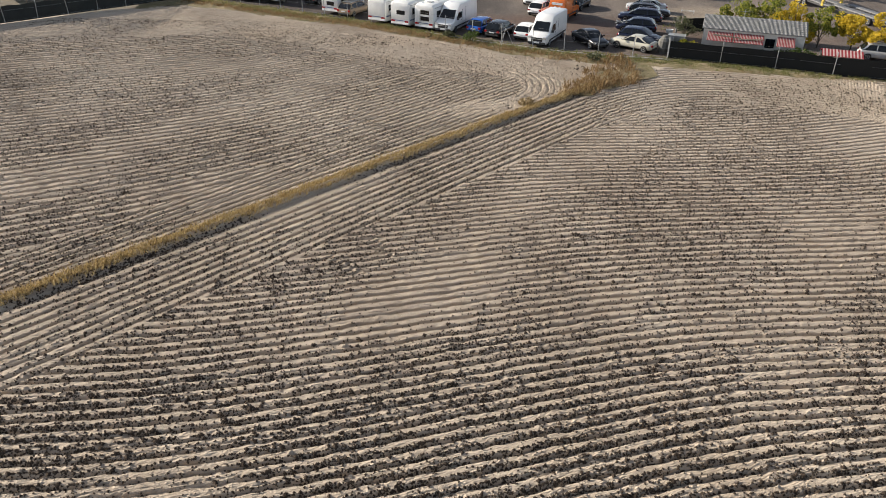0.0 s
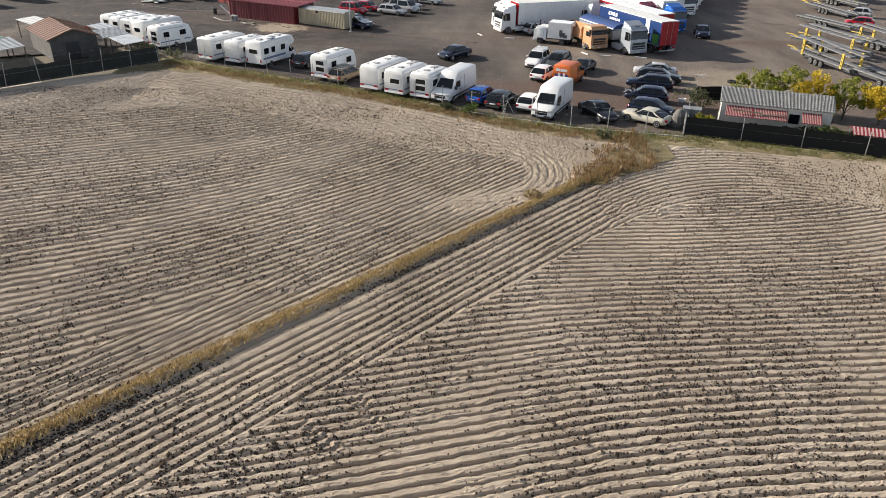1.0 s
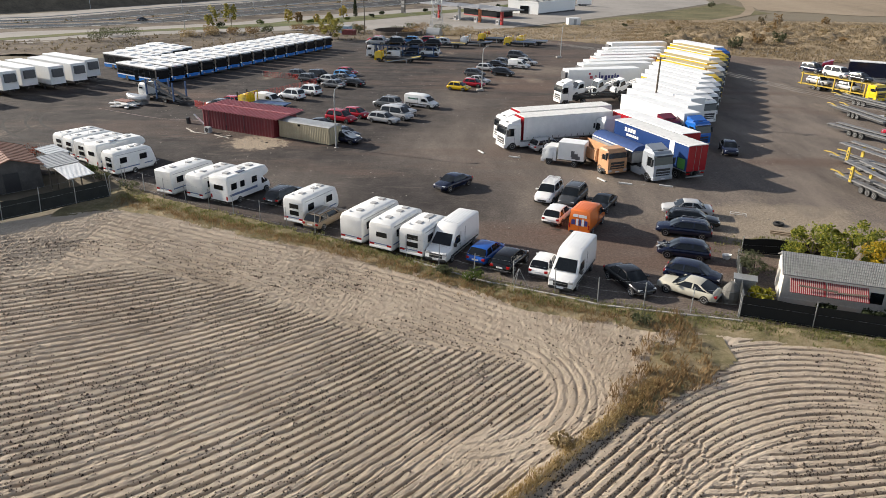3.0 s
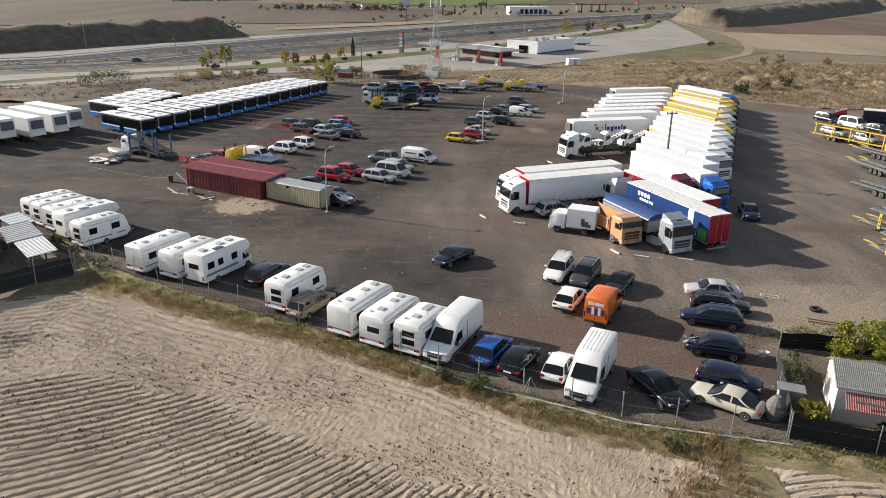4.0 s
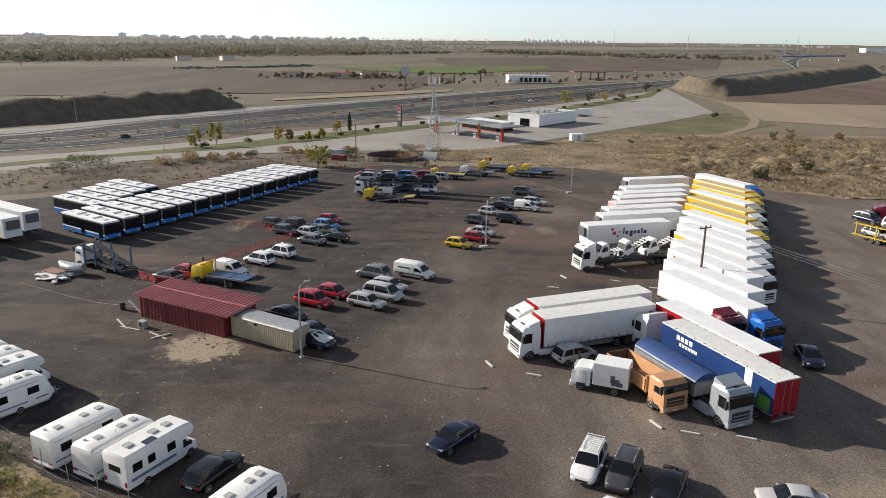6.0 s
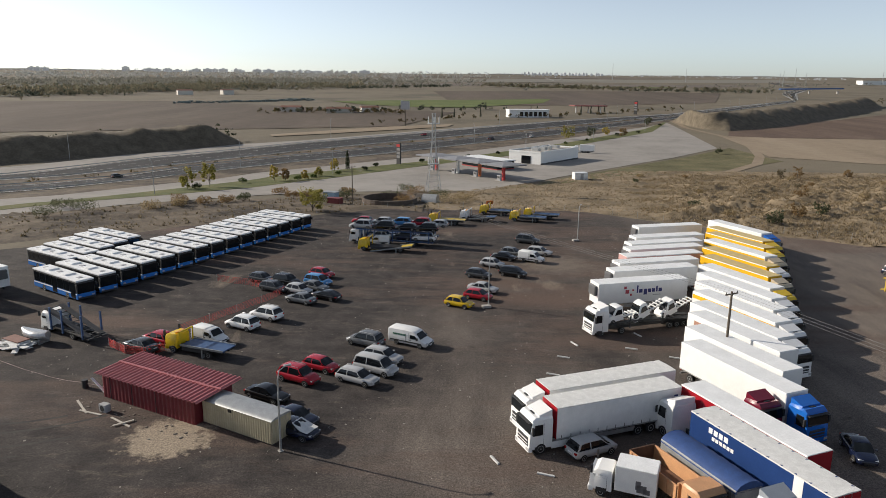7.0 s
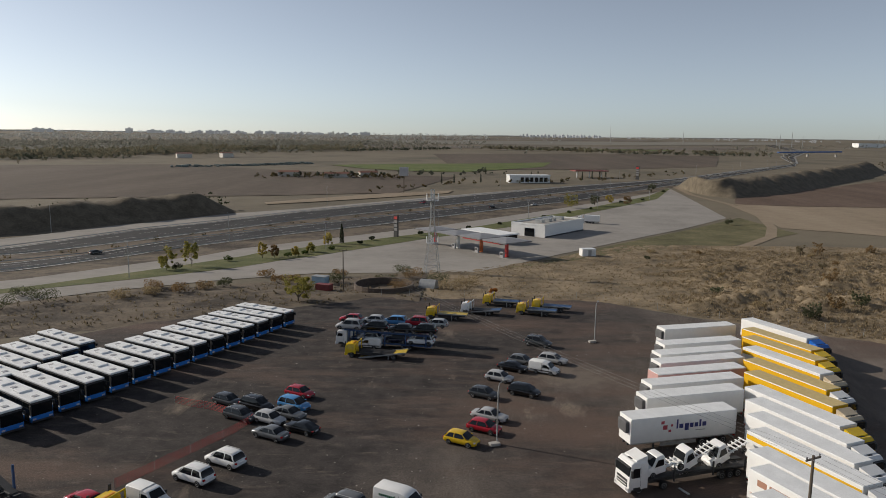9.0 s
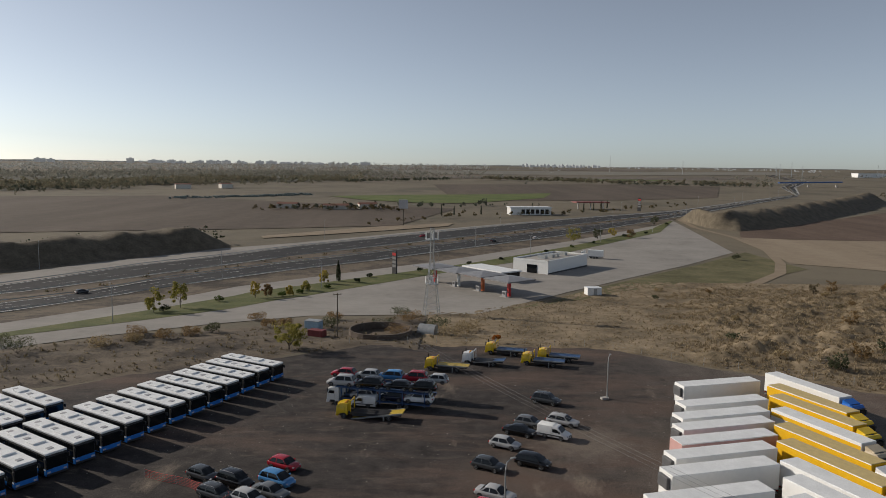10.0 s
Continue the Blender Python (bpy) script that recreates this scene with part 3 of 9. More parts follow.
L_M4 = [(-320, 10), (-168, 250), (-149, 296), (-115, 345), (-87, 368), (-20, 440), (88, 550), (203, 655), (327, 818), (494, 1026), (622, 1307), (866, 1755), (1041, 2300), (1131, 2560)]
band("road_shoulder", L_SV1[:8] + [], L_M0[:7], BARE, "stony verge beside the motorway", "verge", 0.14, 240, 12)
band("motorway_near_carriageway", L_M0, L_M1, ASPHALT, "grey asphalt motorway carriageway with lane lines", lift=0.2, k=320, rows=12)
band("motorway_median", L_M1, L_M2, BARE, "dry grass median between the carriageways", "verge", 0.2, 320, 8)
band("motorway_far_carriageway", L_M2, L_M3, ASPHALT, "grey asphalt motorway carriageway with lane lines", lift=0.2, k=320, rows=12)
band("slip_road", L_M3, L_M4, CONCRETE, "pale hard shoulder and slip road", lift=0.2, k=320, rows=8)

# worn tracks on the tarmac
TRACK = earth("tyre_blackened_tarmac", [(0.028, 0.026, 0.025), (0.045, 0.042, 0.04), (0.07, 0.063, 0.057)], 0.5, bump=0.3)


def track(cx, cy, r, a0, a1, w=0.35):
    pts = [(cx + r * math.cos(radians(a0 + (a1 - a0) * i / 30)), cy + r * math.sin(radians(a0 + (a1 - a0) * i / 30))) for i in range(31)]
    out = [(cx + (r + w) * math.cos(radians(a0 + (a1 - a0) * i / 30)), cy + (r + w) * math.sin(radians(a0 + (a1 - a0) * i / 30))) for i in range(31)]
    band("tyre_track", pts, out, TRACK, "dark curved tyre track on the tarmac", "tyre mark", 0.008, 40, 2)


for cx, cy, r, a0, a1 in ((-14, 108, 14, 130, 215), (-14, 108, 15.6, 135, 222), (-14, 108, 17.4, 140, 210), (-14, 108, 19.2, 150, 205), (-44, 44, 16, 190, 300), (-44, 44, 17.8, 185, 310), (-44, 44, 20.5, 200, 300), (-44, 44, 22.4, 195, 290)):
    track(cx, cy, r, a0, a1)

# ---- vehicles ----
CAR = {  # length, width, height, belt, windscreen foot, windscreen top, rear top, rear foot, tail height
    "hatch": (4.1, 1.76, 1.48, 0.92, 0.98, 0.28, -1.42, -1.92, 0.94),
    "sedan": (4.6, 1.8, 1.44, 0.92, 1.02, 0.3, -0.95, -1.6, 0.98),
    "estate": (4.65, 1.8, 1.48, 0.92, 1.02, 0.3, -1.75, -2.2, 0.96),
    "suv": (4.6, 1.88, 1.74, 1.05, 1.08, 0.45, -1.75, -2.15, 1.06),
    "coupe": (4.4, 1.78, 1.34, 0.88, 0.9, 0.1, -0.9, -1.9, 0.92),
    "mpv": (4.4, 1.82, 1.62, 0.98, 1.25, 0.4, -1.7, -2.1, 1.0),
    "minibus": (4.95, 1.92, 1.9, 1.08, 1.55, 0.85, -2.1, -2.4, 1.1),
}
CARS = {}


def car(kind, colour, label, x, y, heading, group="parked cars"):
    mat = colour if not isinstance(colour, str) else MATS["paint_" + colour]
    key = (kind, mat.name, label)
    if key in CARS:
        return copy_thing(CARS[key], at(x, y, heading))
    L, W, H, belt, wf, wt, rt, rf, tail = CAR[kind]
    belt, wf, wt = belt + 0.04, wf + 0.16, wt + 0.06
    h, w = L / 2, W / 2
    root = thing("car", label, "car", at(x, y, heading), group)
    key_x = [-h, -h + 0.06, -h + 0.2, rf - 0.05, rf + 0.3, 0.0, wf, wf + 0.35, h - 0.35, h - 0.12, h - 0.03, h]
    key_z = [tail - 0.32, tail - 0.14, tail - 0.03, tail, belt + 0.02, belt, belt - 0.03, belt - 0.06, 0.83, 0.76, 0.67, 0.55]
    key_w = [0.78, 0.88, 0.94, 0.98, 1.0, 1.0, 1.0, 0.985, 0.92, 0.83, 0.75, 0.62]
    rings = []
    for sx in sorted(set(key_x) | {q * h / 9 for q in range(-8, 9)}):
        zt, k = float(np.interp(sx, key_x, key_z)), float(np.interp(sx, key_x, key_w))
        zb = 0.2 + 0.14 * max(0.0, abs(sx) / h - 0.85) / 0.15
        zc, hz, q = (zt + zb) / 2, (zt - zb) / 2, w * k
        ring = []
        for j in range(16):
            t = 2 * math.pi * (j + 0.5) / 16
            c, n = math.cos(t), math.sin(t)
            ring.append((sx, q * math.copysign(abs(c) ** 0.42, c), zc + hz * math.copysign(abs(n) ** 0.55, n)))
        rings.append(ring)
    part("body", loft(bmesh.new(), rings), mat, root, smooth=50)
    a, b = w * 0.91, w * 0.7
    zb, zt = belt - 0.04, H

    def top(q):
        """Height of the roof line over the belt, 0 to 1."""
        mid = (wt + rt) / 2
        if q > wt:
            f = (wf - q) / (wf - wt)
            return 0.93 * (1.22 * f - 0.22 * f * f)
        if q < rt:
            f = (q - rf) / (rt - rf)
            return 0.87 * (1.25 * f - 0.25 * f * f)
        f = (q - mid) / ((wt - rt) / 2)
        return 1.0 - 0.07 * f * f - (0.06 * f * f if f < 0 else 0.0)

    def girth(q, k, grow=0.0):
        """Half section of the glasshouse at q: k runs from the belt to the roof's middle."""
        hgt = (zt - zb) * top(q)
        tuck = 1 - 0.1 * max(0.0, (q - wt) / (wf - wt)) ** 2 - 0.1 * max(0.0, (rt - q) / (rt - rf)) ** 2
        yy = (a + (b - a) * min(1, k / 0.8) ** 1.25 * min(1, top(q))) * tuck if k <= 0.8 else b * tuck * (1 - ((k - 0.8) / 0.2) ** 1.2 * 0.98) if k < 1 else 0.0
        zz = zb + hgt * (min(1, k / 0.8) * 0.93 if k <= 0.8 else 0.93 + 0.07 * math.sin((k - 0.8) / 0.2 * math.pi / 2))
        return yy + grow * (1 if k <= 0.8 else 0.3), zz + grow * (0.2 if k <= 0.8 else 1)

    def section(q, ks, grow=0.0):
        pts = [girth(q, k, grow) for k in ks]
        return [(q, y1, z1) for y1, z1 in pts] + [(q, -y1, z1) for y1, z1 in reversed(pts)]

    span = [rf + (rt - rf) * f for f in (0.02, 0.3, 0.65, 1.0)] + [rt + (wt - rt) * f for f in (0.2, 0.4, 0.6, 0.8, 1.0)] + [wt + (wf - wt) * f for f in (0.35, 0.7, 0.98)]
    part("glasshouse", loft(bmesh.new(), [section(q, (0, 0.4, 0.8, 0.9, 1)) for q in span]), GLASS, root, "dark tinted windows", smooth=50)
    part("roof", loft(bmesh.new(), [section(q, (0.72, 0.8, 0.87, 0.94, 1), 0.014) for q in [rt - 0.05 * (rt - rf)] + span[3:9] + [wt + 0.06 * (wf - wt)]]), mat, root, smooth=50)
    mx = (wt + rt) / 2 - 0.08
    for s in (1, -1):
        def pillar(q0, q1, wide, lean=0.0):
            rows = []
            for k in (0.0, 0.2, 0.4, 0.6, 0.78):
                f = k / 0.78
                q = q0 + (q1 - q0) * f
                y0, z0 = girth(q, k, 0.016)
                rows.append([(q - wide, s * (y0 - 0.03), z0), (q - wide, s * y0, z0), (q + wide, s * y0, z0), (q + wide, s * (y0 - 0.03), z0)])
            return loft(bmesh.new(), rows)

        part("pillar", pillar(wf - 0.06, wt + 0.02, 0.05), mat, root)
        part("pillar", pillar(mx, mx, 0.045), mat, root)
        part("pillar", pillar(rf + 0.1, rt + 0.08, 0.1 if kind != "estate" else 0.07), mat, root)
        part("arch", tube(bmesh.new(), [(h - 0.85 + 0.37 * math.cos(t), s * (w - 0.012), 0.32 + 0.37 * math.sin(t)) for t in [math.pi * q / 8 for q in range(9)]], 0.035, 4), DARK, root)
        part("wing_mirror", boxed(wf - 0.45, wf - 0.28, s * w - 0.02 * s, s * (w + 0.17), belt - 0.02, belt + 0.11, r=0.03), mat, root)
        part("headlight", boxed(h - 0.3, h - 0.09, s * w * 0.46, s * w * 0.82, 0.6, 0.74, r=0.03), LAMP_W, root)
        part("tail_light", boxed(-h + 0.005, -h + 0.2, s * w * 0.6, s * w * 0.9, tail - 0.32, tail - 0.14, r=0.03), LAMP_R, root)
        for q in (h - 0.85, -h + 0.8):
            wheel(root, q, s * (w + 0.012), 0.36 if kind in ("suv", "minibus") else 0.33)
    part("grille", boxed(h - 0.06, h + 0.012, -w * 0.45, w * 0.45, 0.36, 0.56, r=0.03), DARK, root)
    part("number_plate", boxed(-h - 0.02, -h + 0.1, -0.26, 0.26, tail - 0.36, tail - 0.25), PLATE, root)
    part("rear_bumper", boxed(-h - 0.03, -h + 0.2, -w * 0.8, w * 0.8, 0.3, 0.48, r=0.04), DARK, root)
    if kind in ("suv", "estate"):
        for s in (1, -1):
            part("roof_rail", tube(bmesh.new(), [(wt - 0.1, s * b * 0.95, zt), (wt - 0.2, s * b * 0.95, zt + 0.05), (rt + 0.2, s * b * 0.95, zt + 0.05), (rt + 0.1, s * b * 0.95, zt)], 0.02, 5), ALLOY, root)
    CARS[key] = root
    return root


def panel_van(label, x, y, heading, L=5.9, W=2.0, H=2.6, mat=None, ribs=True, glazed=False, lower=None, art=None):
    mat = mat or WHITE
    root = thing("van", label, "van", at(x, y, heading), "parked vans")
    h, w = L / 2, W / 2
    small = H < 2.1
    bz = 0.95 if small else 1.2
    f0, f1, zw = h - 0.92, h - (1.5 if small else 1.62), min(H - 0.1, 1.7 if small else 2.1)
    st = [(h, 0.62, 0.84, .84), (h - 0.06, bz - 0.3, 0.91, .88), (h - 0.3, bz - 0.1, 0.96, .9), (f0 + 0.08, bz + 0.06, 1.0, .9), (f0, bz + 0.12, 1.0, .9), (f1, zw, 1.0, .84), (f1 - 0.14, zw + (H - zw) * 0.35, 1.0, .84), (f1 - 0.5, H - 0.07, 1.0, .84), (f1 - 0.9, H - 0.02, 1.0, .85), (0, H, 1.0, .86), (-h + 0.2, H - 0.01, 1.0, .86), (-h + 0.05, H - 0.05, .99, .86), (-h, H - 0.14, .98, .85)]
    rings = []
    for sx, zt, k, kt in st:
        q = w * k
        zm = min(zt - 0.08, bz + 0.15)
        t = q * (kt if zt > bz + 0.3 else 0.88)
        rings.append([(sx, -q * 0.9, 0.3), (sx, -q, 0.5), (sx, -q, zm), (sx, -(q * 0.4 + t * 0.6) if zt > bz + 0.3 else -q * 0.98, zt - 0.07), (sx, -t * 0.92, zt), (sx, t * 0.92, zt), (sx, (q * 0.4 + t * 0.6) if zt > bz + 0.3 else q * 0.98, zt - 0.07), (sx, q, zm), (sx, q, 0.5), (sx, q * 0.9, 0.3)])
    part("body", loft(bmesh.new(), rings), mat, root, smooth=32)
    a, b, za, zb = w * 0.84, w * 0.72, bz + 0.14, zw - 0.02
    part("windscreen", pane((f0, a, za), (f1, b, zb), (f1, -b, zb), (f0, -a, za), push=0.03, inset=0.03), GLASS, root)
    for s in (1, -1):
        f = [(f0 - 0.25, s * w, bz + 0.1), (f1 - 0.1, s * w * 0.95, zw - 0.22), (f1 - 0.72, s * w * 0.95, zw - 0.22), (f1 - 0.72, s * w, bz + 0.1)]
        part("side_window", pane(*(f[::-1] if s > 0 else f), push=0.03), GLASS, root)
        if glazed:
            for q in (h - 2.45, h - 3.55):
                f = [(q, s * w, bz + 0.08), (q, s * w * 0.95, bz + 0.58), (q - 1.0, s * w * 0.95, bz + 0.58), (q - 1.0, s * w, bz + 0.08)]
                part("side_window", pane(*(f[::-1] if s > 0 else f), push=0.03), GLASS, root)
        part("wing_mirror", boxed(h - 1.3, h - 1.12, s * (w + 0.02), s * (w + 0.24), bz + 0.05, bz + 0.35, r=0.04), DARK, root)
        part("headlight", boxed(h - 0.3, h - 0.04, s * w * 0.55, s * w * 0.9, bz - 0.42, bz - 0.2, r=0.04), LAMP_W, root)
        part("tail_light", boxed(-h - 0.015, -h + 0.08, s * w * 0.82, s * w * 0.95, 0.75, 1.15, r=0.02), LAMP_R, root)
        part("door_seam", boxed(f1 - 0.86, f1 - 0.84, s * (w - 0.01), s * (w + 0.006), 0.5, zw), DARK, root)
        part("door_handle", boxed(f1 - 0.78, f1 - 0.6, s * (w - 0.01), s * (w + 0.03), bz - 0.12, bz - 0.07, r=0.008), DARK, root)
        part("door_seam", boxed(-0.2, -0.17, s * (w - 0.01), s * (w + 0.006), 0.5, H - 0.4), DARK, root)
        part("rub_strip", boxed(-h + 0.3, h - 0.7, s * (w - 0.01), s * (w + 0.02), 0.55, 0.68, r=0.008), DARK if not lower else lower, root)
        for q in (h - 0.95, -h + 1.15):
            wheel(root, q, s * (w + 0.012), 0.34, 0.22, STEEL)
    part("grille", boxed(h - 0.1, h + 0.015, -w * 0.55, w * 0.55, 0.55, bz - 0.3, r=0.04), DARK, root)
    part("front_bumper", boxed(h - 0.25, h + 0.05, -w * 0.86, w * 0.86, 0.28, 0.52, r=0.06), DARK, root)
    part("grille_bar", boxed(h + 0.005, h + 0.03, -w * 0.5, w * 0.5, bz - 0.44, bz - 0.4), ALLOY, root)
    for q in (-.42, .42):
        part("wiper", boxed(f0 + 0.01, f0 + 0.05, q - .35, q + .35, za + 0.02, za + 0.05), DARK, root)
    part("rear_bumper", boxed(-h - 0.08, -h + 0.1, -w * 0.85, w * 0.85, 0.32, 0.5, r=0.04), DARK, root)
    part("number_plate", boxed(h + 0.03, h + 0.06, -0.26, 0.26, 0.4, 0.52), PLATE, root)
    part("rear_door_gap", boxed(-h - 0.012, -h + 0.02, -0.012, 0.012, 0.55, H - 0.35), DARK, root)
    if ribs:
        for k in range(6):
            yy = -w * 0.62 + k * w * 0.248
            part("roof_rib", boxed(-h + 0.4, f1 - 0.95, yy - 0.03, yy + 0.03, H - 0.02, H + 0.012, r=0.006), mat, root)
    if art:
        for q in art:
            part("painted_mark", boxed(-h - 0.022, -h + 0.02, *q[:2], *q[2:4]), q[4], root, "printed marking")
    return root


VAN_STRIPE = plain("stripe_blue_grey", (0.12, 0.16, 0.28), 0.4)


def caravan(label, x, y, heading, L=5.2, W=2.2, H=2.6, boxy=False, rear_panes=2, mat=None):
    """A touring caravan; its drawbar points ahead."""
    mat = mat or OFFWHITE
    root = thing("caravan", label, "caravan", at(x, y, heading), "stored caravans")
    h, w = L / 2, W / 2
    r = 0.06 if boxy else 0.22
    st = [(-h, 0.55, H - r * 1.6, 0.97), (-h + 0.06, 0.45, H - r * 0.6, 0.99), (-h + 0.3, 0.4, H, 1), (0, 0.4, H + 0.02, 1), (h - 0.9, 0.4, H, 1), (h - 0.35, 0.45, H - 0.2, 0.99), (h - 0.08, 0.6, H - 0.9, 0.98), (h, 0.8, 1.2, 0.95)]
    rings = []
    for sx, z0, z1, k in st:
        q = w * k
        rings.append([(sx, -q, z0), (sx, -q, z1 - r), (sx, -q + r * 0.35, z1 - r * 0.3), (sx, -q + r, z1), (sx, q - r, z1), (sx, q - r * 0.35, z1 - r * 0.3), (sx, q, z1 - r), (sx, q, z0)])
    part("shell", loft(bmesh.new(), rings), mat, root, smooth=40)
    for s in (1, -1):
        for q0, q1 in ((-h + 0.7, -h + 1.5), (h - 1.9, h - 1.0)):
            part("side_window", boxed(q0, q1, s * (w - 0.02), s * (w + 0.025), 1.35, 1.95, r=0.012), GLASS, root)
        part("awning_rail", boxed(-h + 0.3, h - 0.9, s * (w - 0.01), s * (w + 0.03), H - 0.34, H - 0.29), STEEL, root)
        part("side_stripe", boxed(-h + 0.2, h - 0.4, s * (w - 0.01), s * (w + 0.006), 0.78, 0.9), VAN_STRIPE, root, "thin blue-grey trim stripe")
        part("skirt", boxed(-h + 0.1, h - 0.3, s * (w - 0.05), s * (w - 0.01), 0.3, 0.46), STEEL, root)
        wheel(root, -0.15, s * (w + 0.01), 0.32, 0.19, STEEL)
        part("tail_light", boxed(-h - 0.035, -h + 0.05, s * w * 0.55, s * w * 0.93, 0.62, 0.78, r=0.02), LAMP_R, root)
    part("door", boxed(0.45, 1.05, -w - 0.022, -w + 0.02, 0.5, 2.2, r=0.01), mat, root)
    if rear_panes:
        for i in range(rear_panes):
            z = 1.0 + i * 0.62 if rear_panes > 1 else 1.35
            part("rear_window", boxed(-h - 0.02, -h + 0.05, -w * 0.55, w * 0.35, z, z + 0.42, r=0.012), GLASS, root)
    part("bumper", boxed(-h - 0.06, -h + 0.1, -w * 0.95, w * 0.95, 0.38, 0.56, r=0.04), mat, root)
    part("rear_band", boxed(-h - 0.012, -h + 0.05, -w * 0.9, w * 0.9, 0.72, 0.8), VAN_STRIPE, root)
    part("gas_locker", boxed(h - 0.1, h + 0.35, -w * 0.6, w * 0.6, 0.5, 1.05, r=0.08), mat, root)
    part("aerial", tube(bmesh.new(), [(-0.4, -0.6, H), (-0.4, -0.6, H + 0.35)], 0.012, 4), DARK, root)
    for q in (-h + 1.1, 0.2, h - 1.5):
        part("roof_hatch", boxed(q, q + 0.5, -0.26, 0.26, H - 0.01, H + 0.1, r=0.04), plain("smoked_hatch", (0.4, 0.39, 0.37), 0.3), root)
    part("roof_vent", boxed(-h + 0.6, -h + 0.8, 0.45, 0.62, H - 0.02, H + 0.12, r=0.03), mat, root)
    part("drawbar", tube(tube(bmesh.new(), [(h - 0.3, 0.5, 0.42), (h + 1.1, 0, 0.42)], 0.04), [(h - 0.3, -0.5, 0.42), (h + 1.1, 0, 0.42)], 0.04), STEEL, root)
    part("jockey_wheel", tube(bmesh.new(), [(h + 0.8, 0.08, 0.0), (h + 0.8, 0.08, 0.7)], 0.035), STEEL, root)
    return root


def motorhome(label, x, y, heading, L=6.2, W=2.25, H=2.85):
    root = thing("motorhome", label, "motorhome", at(x, y, heading), "stored caravans")
    h, w = L / 2, W / 2
    r = 0.14
    st = [(-h, 0.5, H - 0.2, .98), (-h + 0.1, 0.45, H - 0.02, 1), (0.4, 0.45, H, 1), (h - 1.6, 0.45, H, 1), (h - 1.55, 1.75, H, 1), (h - 0.75, 1.9, H - 0.1, .99), (h - 0.45, 2.05, H - 0.45, .93)]
    rings = [[(sx, -w * k, z0), (sx, -w * k, z1 - r), (sx, -w * k + r, z1), (sx, w * k - r, z1), (sx, w * k, z1 - r), (sx, w * k, z0)] for sx, z0, z1, k in st]
    part("shell", loft(bmesh.new(), rings), OFFWHITE, root, smooth=35)
    c = 0.98
    st = [(h - 1.75, 1.85, .97), (h - 1.2, 1.8, .95), (h - 0.62, 1.15, .93), (h - 0.15, 0.98, .86), (h, 0.7, .8)]
    rings = [[(sx, -c * k, 0.35), (sx, -c * k, z1 - 0.2), (sx, -c * k * 0.9, z1), (sx, c * k * 0.9, z1), (sx, c * k, z1 - 0.2), (sx, c * k, 0.35)] for sx, z1, k in st]
    part("cab", loft(bmesh.new(), rings), WHITE, root, smooth=35)
    part("windscreen", pane((h - 0.64, .84, 1.15), (h - 1.18, .8, 1.76), (h - 1.18, -.8, 1.76), (h - 0.64, -.84, 1.15), push=0.03), GLASS, root)
    for s in (1, -1):
        f = [(h - 0.8, s * .9, 1.0), (h - 1.2, s * .88, 1.6), (h - 1.7, s * .93, 1.65), (h - 1.7, s * .95, 1.0)]
        part("cab_window", pane(*(f[::-1] if s > 0 else f), push=0.05), GLASS, root)
        for q0, q1 in ((-h + 0.5, -h + 1.25), (-h + 1.7, -h + 2.3), (h - 2.9, h - 2.2)):
            part("side_window", boxed(q0, q1, s * (w - 0.02), s * (w + 0.02), 1.5, 2.1, r=0.012), GLASS, root)
        part("side_stripe", boxed(-h + 0.3, h - 2.2, s * (w - 0.01), s * (w + 0.006), 0.9, 1.12), VAN_STRIPE, root, "blue-grey swoosh stripe")
        for q in (h - 0.8, -h + 1.5):
            wheel(root, q, s * (c + 0.02 if q > 0 else w + 0.01), 0.34, 0.22, STEEL)
        part("tail_light", boxed(-h - 0.03, -h + 0.05, s * w * 0.78, s * w * 0.93, 0.62, 1.0, r=0.02), LAMP_R, root)
        part("wing_mirror", boxed(h - 1.0, h - 0.85, s * 1.0, s * 1.22, 1.15, 1.45, r=0.03), DARK, root)
    part("rear_window", boxed(-h - 0.02, -h + 0.05, -0.55, 0.55, 1.55, 2.0, r=0.012), GLASS, root)
    part("front_bumper", boxed(h - 0.2, h + 0.06, -0.8, 0.8, 0.3, 0.55, r=0.05), DARK, root)
    for q in (-h + 0.9, -0.2, h - 2.2):
        part("roof_hatch", boxed(q, q + 0.55, -0.3, 0.3, H - 0.03, H + 0.1, r=0.04), plain("smoked_hatch", (0.4, 0.39, 0.37), 0.3), root)
    part("solar_panel", boxed(-1.3, -0.4, -0.95, -0.45, H + 0.02, H + 0.06), plain("solar_cells", (0.03, 0.035, 0.06), 0.15), root)
    return root


BUS_BLUE = paint("bus_blue", (0.03, 0.18, 0.56))
ROOFW = plain("roof_white", (0.79, 0.8, 0.8), 0.55, grime=0.2, scale=0.8)
BUSES = []


